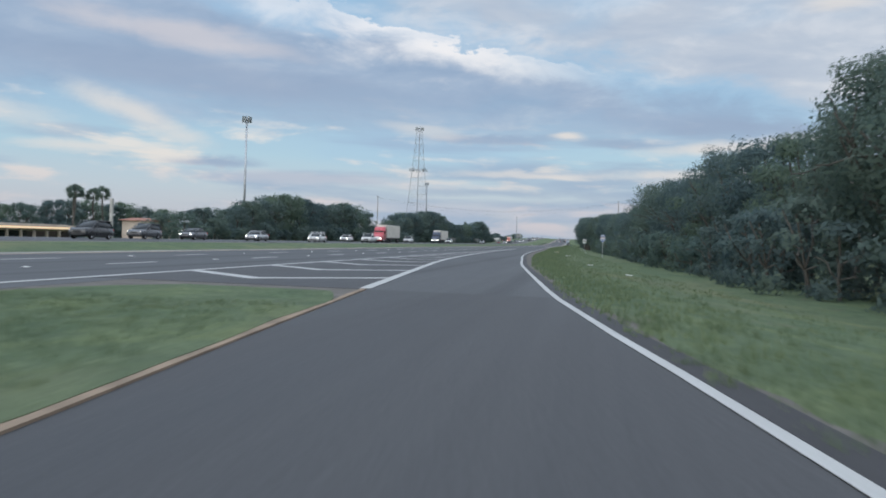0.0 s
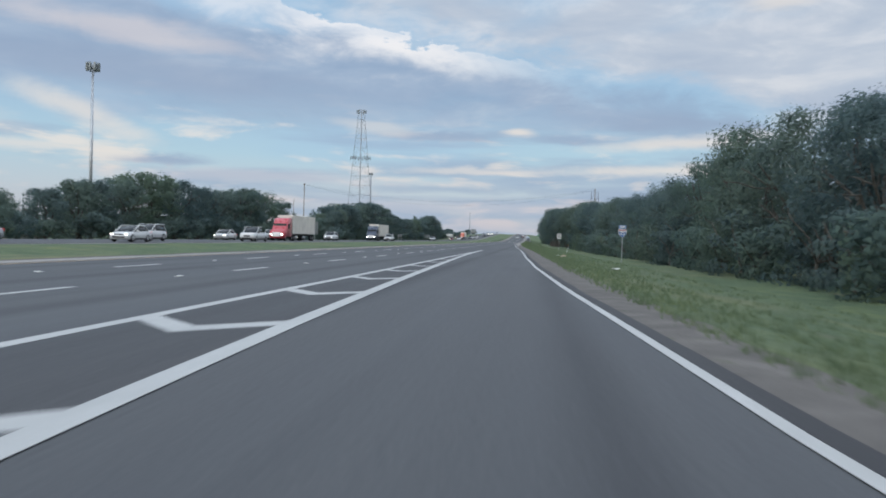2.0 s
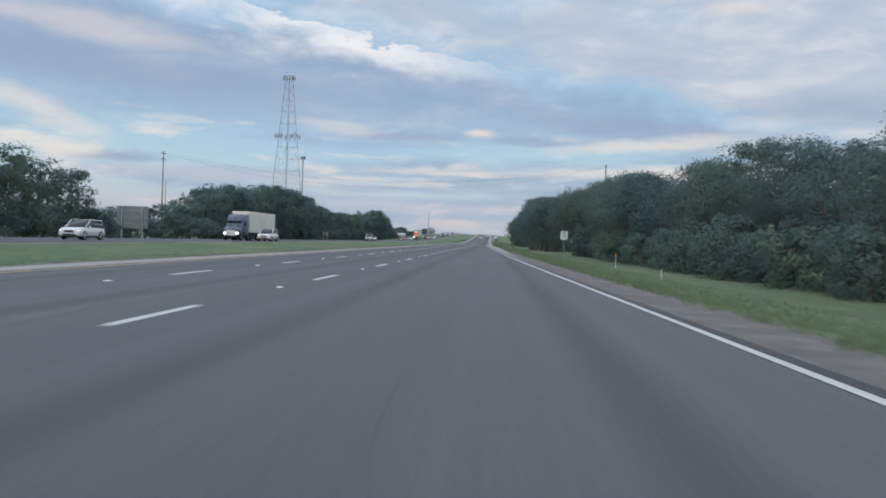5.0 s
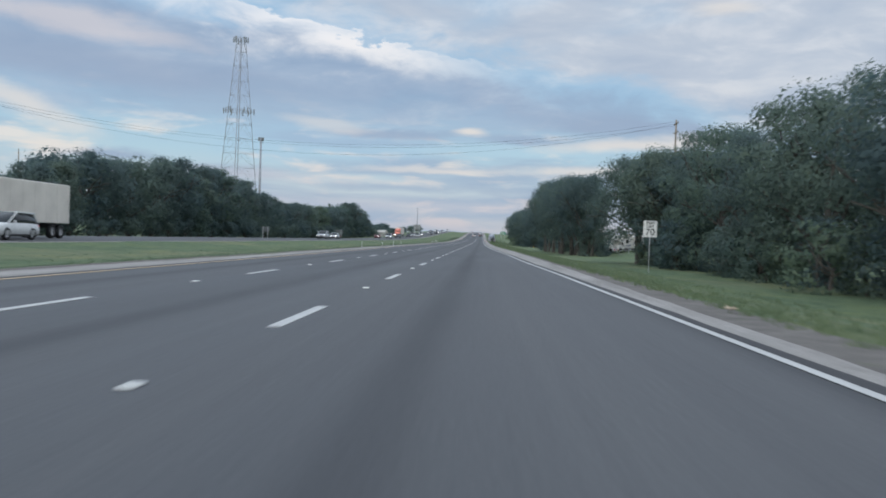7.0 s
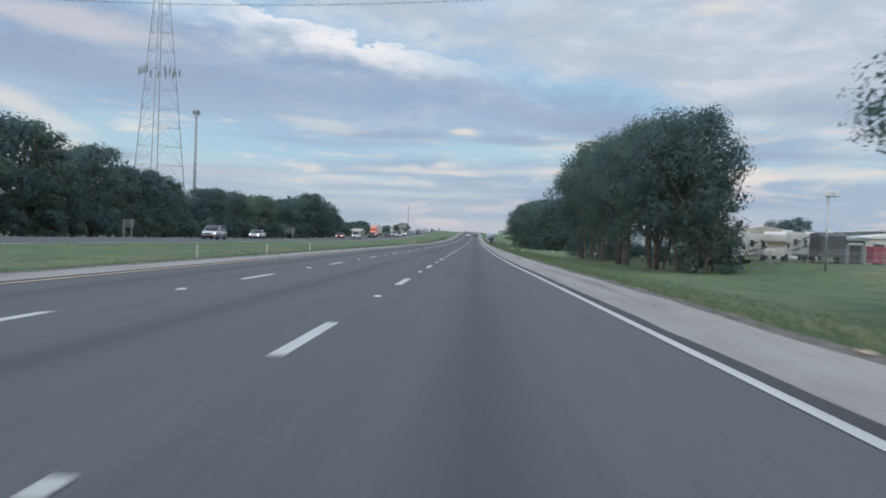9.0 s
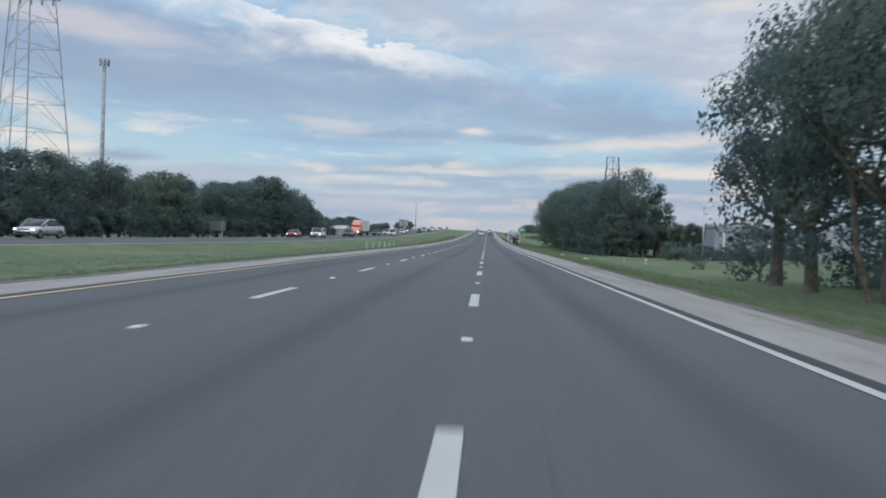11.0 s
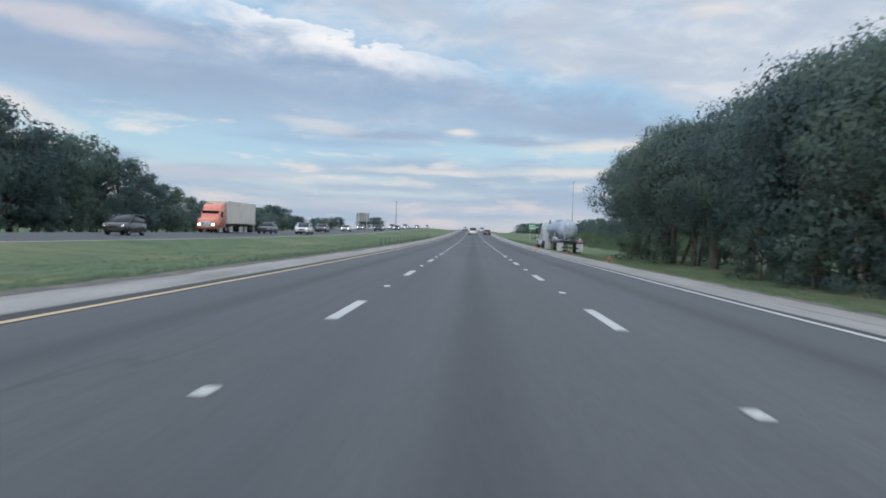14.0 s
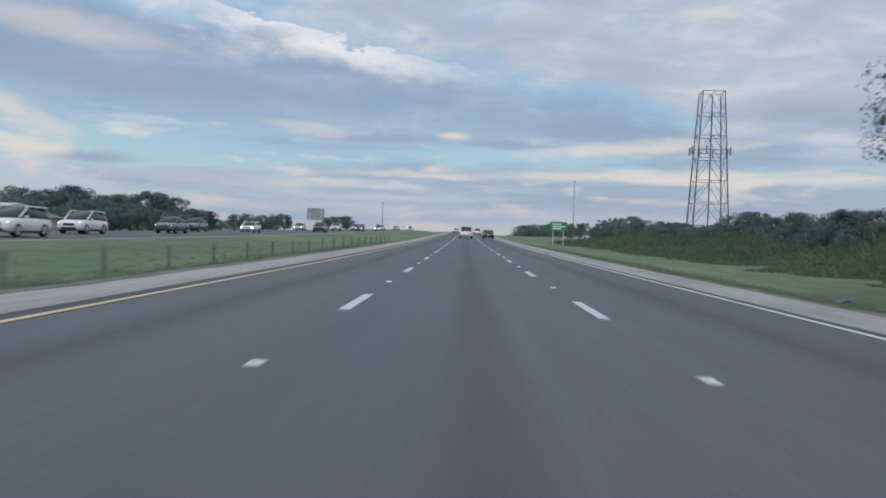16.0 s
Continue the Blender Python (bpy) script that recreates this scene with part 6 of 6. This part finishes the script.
# white tunnel shelter under the trees
sh = thing("tunnel_shelter", "white arched storage shelter standing under the trees", "shelter", pose(34.2, 571, ground_z(34.2, 571), 0, 0, -20))
bm = bmesh.new()
n = 14
arc = lambda r, y: [(r * math.cos(k * math.pi / n), y, r * 0.95 * math.sin(k * math.pi / n)) for k in range(n + 1)]
loft(bm, [arc(1.9, 0) + list(reversed(arc(1.82, 0))), arc(1.9, 4.5) + list(reversed(arc(1.82, 4.5)))])
part("cover", bm, tin_white, sh, "white curved cover", True)
bm = bmesh.new()
bm.faces.new([bm.verts.new((x, 0.25, z)) for x, _, z in arc(1.8, 0)])
part("end_wall", bm, concrete, sh, "grey end wall")
bm = bmesh.new()
tube(bm, (-1.5, -0.4, 0.6), (0.5, -0.4, 0.62), 0.05)
part("rail", bm, wood, sh, "dark rail in front")
bm = bmesh.new()
tube(bm, (-1.2, -0.4, 0.0), (-0.3, -0.2, 2.6), 0.06)
part("prop", bm, wood, sh, "leaning dark prop")

# ---- the lot behind the oaks ----
tan_roof = plain("tan_metal_roof", (0.40, 0.37, 0.32), 0.6, 0.0, 0.12, 0.6)
shed_grey = plain("grey_green_siding", (0.22, 0.26, 0.25), 0.7, 0.0, 0.12, 0.8)
dark_panel = plain("dark_trailer_skin", (0.07, 0.075, 0.08), 0.45, 0.1, 0.12, 0.8)
red_skin = plain("red_container_skin", (0.30, 0.075, 0.095), 0.5, 0.0, 0.12, 1.0)
rv_white = plain("white_camper_skin", (0.64, 0.62, 0.57), 0.4, 0.0, 0.08, 0.8)
swoosh = plain("blue_grey_stripe", (0.12, 0.15, 0.22), 0.4, 0.0, 0.1, 2.0)


def make_rv(label, x, y, turn, length=6.6, cab=True, skin=rv_white):
    """A motorhome or camper whose side faces -y, nose to -x."""
    root = thing("motorhome" if cab else "camper_trailer", label, "camper", pose(x, y, ground_z(x, y), 0, 0, turn))
    h = length / 2
    bm = bmesh.new()
    vs = [(-h + (1.5 if cab else 0.0), 0.55), (h, 0.55), (h, 2.75), (-h + 0.5, 2.75), (-h, 2.45), (-h, 1.85), (-h + (1.3 if cab else 0.0), 1.65)]
    a = [bm.verts.new((px, -1.1, pz)) for px, pz in vs]
    b = [bm.verts.new((px, 1.1, pz)) for px, pz in vs]
    bm.faces.new(a)
    bm.faces.new(list(reversed(b)))
    for i in range(len(vs)):
        j = (i + 1) % len(vs)
        bm.faces.new((a[j], a[i], b[i], b[j]))
    bmesh.ops.recalc_face_normals(bm, faces=bm.faces)
    bmesh.ops.bevel(bm, geom=list(bm.edges), offset=0.06, segments=2, affect="EDGES")
    part("body", bm, skin, root, "pale ribbed camper body")
    if cab:
        bm = bmesh.new()
        loft(bm, [[(px, yy, z0), (px, -yy, z0), (px, -yy * 0.9, z1), (px, yy * 0.9, z1)] for px, yy, z0, z1 in ((-h - 0.35, 0.8, 0.55, 1.0), (-h + 0.4, 0.95, 0.5, 1.15), (-h + 0.55, 0.95, 0.5, 1.2), (-h + 1.25, 0.95, 0.5, 1.8), (-h + 1.6, 0.95, 0.5, 1.8))])
        part("cab", bm, rv_white, root, "white van cab")
        bm = bmesh.new()
        box(bm, -h + 0.95, -h + 1.45, -0.96, -0.93, 1.22, 1.62, 0.01)
        part("cab_window", bm, glass_m, root)
    for px, w in ((-h * 0.25, 0.9), (h * 0.55, 0.8)):
        bm = bmesh.new()
        box(bm, px - w / 2, px + w / 2, -1.13, -1.09, 1.55, 2.15, 0.02)
        part("window", bm, glass_m, root, "dark window")
    bm = bmesh.new()
    box(bm, h * 0.12, h * 0.12 + 0.62, -1.125, -1.09, 0.62, 2.3, 0.02)
    part("door", bm, skin, root)
    bm = bmesh.new()
    bm.faces.new([bm.verts.new((px, -1.116, pz)) for px, pz in ((-h * 0.6, 0.95), (h * 0.2, 1.2), (h * 0.95, 1.5), (h * 0.95, 1.68), (h * 0.2, 1.42), (-h * 0.6, 1.05))])
    part("stripe", bm, swoosh, root, "blue-grey swept stripe")
    bm = bmesh.new()
    bm.faces.new([bm.verts.new((px, -1.119, pz)) for px, pz in ((-h * 0.2, 1.75), (h * 0.35, 2.0), (h * 0.9, 2.5), (h * 0.9, 2.62), (h * 0.3, 2.2), (-h * 0.2, 1.88))])
    part("decal", bm, dark_panel, root, "dark swept decal")
    bm = bmesh.new()
    box(bm, -h + (1.6 if cab else 0.1), h - 0.1, -1.125, -1.09, 0.56, 0.74, 0.01)
    part("skirt", bm, dark_panel, root, "dark lower skirt")
    bm = bmesh.new()
    box(bm, -0.4, 0.4, -0.35, 0.35, 2.74, 2.98, 0.05)
    part("roof_unit", bm, tin_white, root, "white roof unit")
    for px in ((-h + 0.5, h - 1.5) if cab else (0.3, 1.1)):
        for sy in (-1, 1):
            bm = bmesh.new()
            tube(bm, (px, sy * 0.95, 0.36), (px, sy * 1.08, 0.36), 0.36, None, 16)
            part("wheel", bm, rubber, root, "", True)
    return root


make_rv("white motorhome with a blue-grey stripe parked in the lot", 29.6, 366.5, 48)
make_rv("cream motorhome with a swept stripe beside other campers", 33.2, 365.2, 50)
make_rv("pale camper trailer among parked campers", 37.2, 370, 62, 5.2, False)
make_rv("white camper trailer behind the motorhomes", 31.0, 378, 0, 7.2, False)
make_rv("white motorhome at the back of the lot", 40.5, 381, 15)
make_rv("dark enclosed trailer beside the campers", 35.7, 362.0, 80, 4.6, False, dark_panel)
van = make_car("van", "silver", "silver van parked among campers", False)
van.matrix_basis = pose(26.6, 371.5, ground_z(26.6, 371.5), 0, 0, 60)


def make_shed(label, x, y, w, d, h, wall, roof, turn=0, over=0.3, doors=1, name="shed"):
    root = thing(name, label, "building", pose(x, y, ground_z(x, y) - 0.1, 0, 0, turn))
    bm = bmesh.new()
    box(bm, -w / 2, w / 2, -d / 2, d / 2, 0, h, 0.02)
    part("wall", bm, wall, root)
    bm = bmesh.new()
    pts = [(-w / 2 - over, h), (w / 2 + over, h), (w / 2 + over, h + 0.12), (0, h + 0.12 + w * 0.07), (-w / 2 - over, h + 0.12)]
    a = [bm.verts.new((px, -d / 2 - over, pz)) for px, pz in pts]
    b = [bm.verts.new((px, d / 2 + over, pz)) for px, pz in pts]
    bm.faces.new(a)
    bm.faces.new(list(reversed(b)))
    for i in range(5):
        j = (i + 1) % 5
        bm.faces.new((a[j], a[i], b[i], b[j]))
    bmesh.ops.recalc_face_normals(bm, faces=bm.faces)
    part("roof", bm, roof, root, "low pitched roof")
    for k in range(doors):
        px = -w / 2 + w * (k + 0.5) / doors
        # Flat dark panel on the closed wall at each doorway.
        bm = bmesh.new()
        box(bm, px - min(0.55, w / doors * 0.35), px + min(0.55, w / doors * 0.35), -d / 2 - 0.03, -d / 2 + 0.02, 0.1, min(2.0, h * 0.8), 0.01)
        part("door", bm, dark_panel, root, "dark flat door panel")
        bm = bmesh.new()
        box(bm, px - w / doors * 0.4, px + w / doors * 0.4, -d / 2 - 0.025, -d / 2 + 0.02, h * 0.84, h * 0.9)
        part("fascia", bm, tin_white, root, "pale fascia strip")
    return root


make_shed("grey-green storage shed in the lot", 38.9, 364.5, 1.7, 2.2, 2.25, shed_grey, shed_grey)
make_shed("white open-fronted shed with a flat roof", 42.8, 366, 5.0, 3.0, 2.55, tin_white, tin_white, 0, 0.4, 2)
make_shed("long low building with a tan metal roof", 42, 402, 16, 8, 3.0, tin_white, tan_roof, 0, 0.4, 3, "low_building")
make_shed("plain grey warehouse beyond the lot", 64, 400, 18, 14, 3.9, shed_grey, concrete, 0, 0.1, 2, "warehouse")
box_ob = thing("metal_container", "small red metal container beside the fence", "container", pose(39.9, 361.0, ground_z(39.9, 361)))
bm = bmesh.new()
box(bm, -0.8, 0.8, -0.7, 0.7, 0.12, 1.65, 0.03)
part("body", bm, red_skin, box_ob, "red ribbed skin")
for k in range(6):
    bm = bmesh.new()
    box(bm, -0.72 + 0.27 * k, -0.64 + 0.27 * k, -0.735, -0.70, 0.2, 1.58, 0.01)
    part("rib", bm, red_skin, box_ob)


def make_flood(label, x, y, top, spread=0.7):
    b = ground_z(x, y)
    root = thing("floodlight_pole", label, "lamp", pose(x, y, b - 0.2, 0, 0, 20))
    H = top - b + 0.2
    bm = bmesh.new()
    tube(bm, (0, 0, 0), (0, 0, H), 0.09, 0.07, 10)
    part("pole", bm, steel, root, "", True)
    bm = bmesh.new()
    tube(bm, (-spread * 0.3, 0, H), (spread, 0, H), 0.04, None, 8)
    part("crossbar", bm, steel, root)
    for px in (0.0, spread):
        bm = bmesh.new()
        box(bm, px - 0.2, px + 0.2, -0.15, 0.15, H - 0.02, H + 0.42, 0.05, None)
        part("lamp_head", bm, tin_white, root, "pale square lamp head")
    return root


make_flood("pole with two square floodlights in the lot", 29.0, 345.6, 5.1)
make_flood("distant floodlight pole behind the lot", 57.5, 392, 7.4, 1.6)
make_flood("pole with a tilted floodlight beside the warehouse", 29.1, 464.5, 5.9, 0.75)
# metal warehouse past the end of the grass
hall = thing("warehouse", "long blue-grey metal warehouse with rooftop units", "building", pose(33.6, 476.4, ground_z(40, 478) - 0.1))
siding = plain("blue_grey_siding", (0.27, 0.30, 0.335), 0.6, 0.1, 0.08, 0.4)
bm = bmesh.new()
box(bm, 0, 26, 0, 12, 0, 4.75, 0.03)
part("wall", bm, siding, hall)
bm = bmesh.new()
box(bm, -0.15, 26.15, -0.15, 12.15, 4.752, 5.0, 0.03)
part("roof", bm, siding, hall, "flat roof with a plain edge")
for px in (1.3, 7.6, 13.9, 20.2):
    bm = bmesh.new()
    box(bm, px - 0.09, px + 0.09, -0.16, 0.0, 0.0, 4.6, 0.02)
    part("downpipe", bm, tin_white, hall, "pale downpipe")
for px in range(52):
    bm = bmesh.new()
    box(bm, 0.2 + px * 0.5, 0.26 + px * 0.5, -0.035, 0.002, 0.1, 4.7)
    part("rib", bm, siding, hall)
for px in (4.5, 10.0, 15.0, 20.5):
    bm = bmesh.new()
    box(bm, px - 0.9, px + 0.9, 3.0, 4.6, 4.98, 5.3, 0.05)
    part("roof_unit", bm, dull_steel, hall, "low grey rooftop unit")
# chain-link fence of the lot
fence = thing("lot_fence", "dark chain-link fence along the camper lot", "fence")
for k in range(12):
    bm = bmesh.new()
    x = 27.0 + 1.6 * k
    z = ground_z(x, 356)
    tube(bm, (x, 356 + 0.06 * k, z - 0.2), (x, 356 + 0.06 * k, z + 1.35), 0.035, None, 6)
    part("post", bm, dull_steel, fence)
for h in (0.1, 0.7, 1.3):
    bm = bmesh.new()
    tube(bm, (27.0, 356, ground_z(27, 356) + h), (44.6, 356.66, ground_z(44.6, 356.7) + h), 0.02, None, 5)
    part("rail", bm, dull_steel, fence)
verts, faces = [], []
for k in range(170):
    for s in (-1, 1):
        x0 = 27.0 + 0.104 * k
        x1 = min(max(x0 + s * 1.25, 27.0), 44.6)
        i = len(verts)
        verts += [(x0, 356 + (x0 - 27) * 0.0375, 0.05), (x0 + 0.008, 356 + (x0 - 27) * 0.0375, 0.05), (x1 + 0.008, 356 + (x1 - 27) * 0.0375, 1.3), (x1, 356 + (x1 - 27) * 0.0375, 1.3)]
        faces.append((i, i + 1, i + 2, i + 3))
tagged(mesh_object("wire_mesh", verts, faces, dull_steel, fence, "woven wire mesh"), kind="stuff")

# ---- beyond the oncoming lanes ----
storefront = plain("beige_stucco", (0.48, 0.40, 0.33), 0.85, 0.0, 0.12, 0.5)
shop = thing("storefront", "long low beige shop building with a dark shaded front", "building", pose(-80, 127, ground_z(-80, 127), 0, 0, 90))
bm = bmesh.new()
box(bm, -15, 15, -4, 4, 0, 3.4, 0.04)
part("wall", bm, storefront, shop)
bm = bmesh.new()
box(bm, -15.4, 15.4, -5.6, 4.2, 2.5, 3.3, 0.05)
part("canopy", bm, storefront, shop, "pale canopy with a bright front edge")
bm = bmesh.new()
box(bm, -15.4, 15.4, -5.64, -5.58, 2.62, 2.95)
part("sign_band", bm, glowing("lit_shop_band", (1.0, 0.70, 0.44), 0.45), shop, "warm lit band along the canopy")
for k in range(9):
    px = -14 + 3.5 * k
    bm = bmesh.new()
    tube(bm, (px, -5.3, 0), (px, -5.3, 2.5), 0.14, None, 10)
    part("column", bm, storefront, shop)
    bm = bmesh.new()
    box(bm, px - 1.3, px + 1.3, -4.03, -3.98, 0.5, 2.2)
    part("shop_window", bm, glass_m, shop, "dark shop window")
house = make_shed("small beige building with a dull red roof among trees", -66, 152, 7, 6, 4.6, storefront, plain("dull_red_roof", (0.30, 0.14, 0.10), 0.8, 0.0, 0.2, 0.8), 80, 0.5, 2, "small_building")
make_shed("grey building with a low roof behind the trees", -64, 171, 9, 6, 2.6, concrete, tan_roof, 85, 0.5, 2, "low_building")
cp = thing("concrete_pole", "pale square concrete pole beside the oncoming lanes", "pole", pose(-38, 91.2, ground_z(-38, 91.2) - 0.3))
bm = bmesh.new()
box(bm, -0.16, 0.16, -0.16, 0.16, 0, 5.0, 0.03)
part("shaft", bm, concrete, cp)
bm = bmesh.new()
box(bm, 0.16, 0.42, -0.1, 0.1, 3.0, 3.2, 0.02)
part("bracket", bm, steel, cp, "small steel bracket")
red_car = make_car("sedan", "red", "red car standing beyond the oncoming lanes", True)
red_car.matrix_basis = ground_pose(-40.5, 639, 180)
make_shed("long low grey building beyond the oncoming lanes", -45.5, 631, 16, 5, 1.9, concrete, tan_roof, 90, 0.3, 3, "low_building")


# ---- grass tufts along the verges ----
def tufts(name, count, seed, spot, tall, mat, label):
    """Short blades in loose tufts, one joined mesh."""
    r = np.random.default_rng(seed)
    verts, faces = [], []
    for _ in range(count):
        x, y = spot(r)
        z = ground_z(x, y) - 0.02
        h = tall * r.uniform(0.5, 1.3)
        for _ in range(5):
            a, lean = r.uniform(0, 6.28), r.uniform(0.1, 0.5)
            bx, by = x + r.normal() * 0.07, y + r.normal() * 0.07
            dx, dy = math.cos(a), math.sin(a)
            w = 0.016
            i = len(verts)
            verts += [(bx - dy * w, by + dx * w, z), (bx + dy * w, by - dx * w, z), (bx + dx * lean * h, by + dy * lean * h, z + h)]
            faces.append((i, i + 1, i + 2))
    return tagged(mesh_object(name, verts, faces, mat), label, "grass", kind="stuff")


blade_green = make_leaf("grass_blade", (0.135, 0.180, 0.112), (0.20, 0.24, 0.15))


def right_spot(r):
    y = r.uniform(3, 640)
    return edge_x(y) + soil_w(y) - 0.25 + (abs(r.normal()) * 1.6 if r.uniform() < 0.6 else r.uniform(0, 9)), y


def left_spot(r):
    y = r.uniform(150, 640)
    return -6.6 - (abs(r.normal()) * 1.8 if r.uniform() < 0.6 else r.uniform(0, 9)), y


tufts("verge_grass", 29000, 5, right_spot, 0.12, blade_green, "uneven tufts of green verge grass")
tufts("median_grass", 16000, 6, left_spot, 0.10, blade_green, "short tufts of median grass")
tufts("gore_grass", 2500, 7, lambda r: ((lambda y: (r.uniform(6.6, ramp_left(y) - 0.4), y))(r.uniform(-2, 12.0))), 0.10, blade_green, "short tufts of grass between ramp and highway")
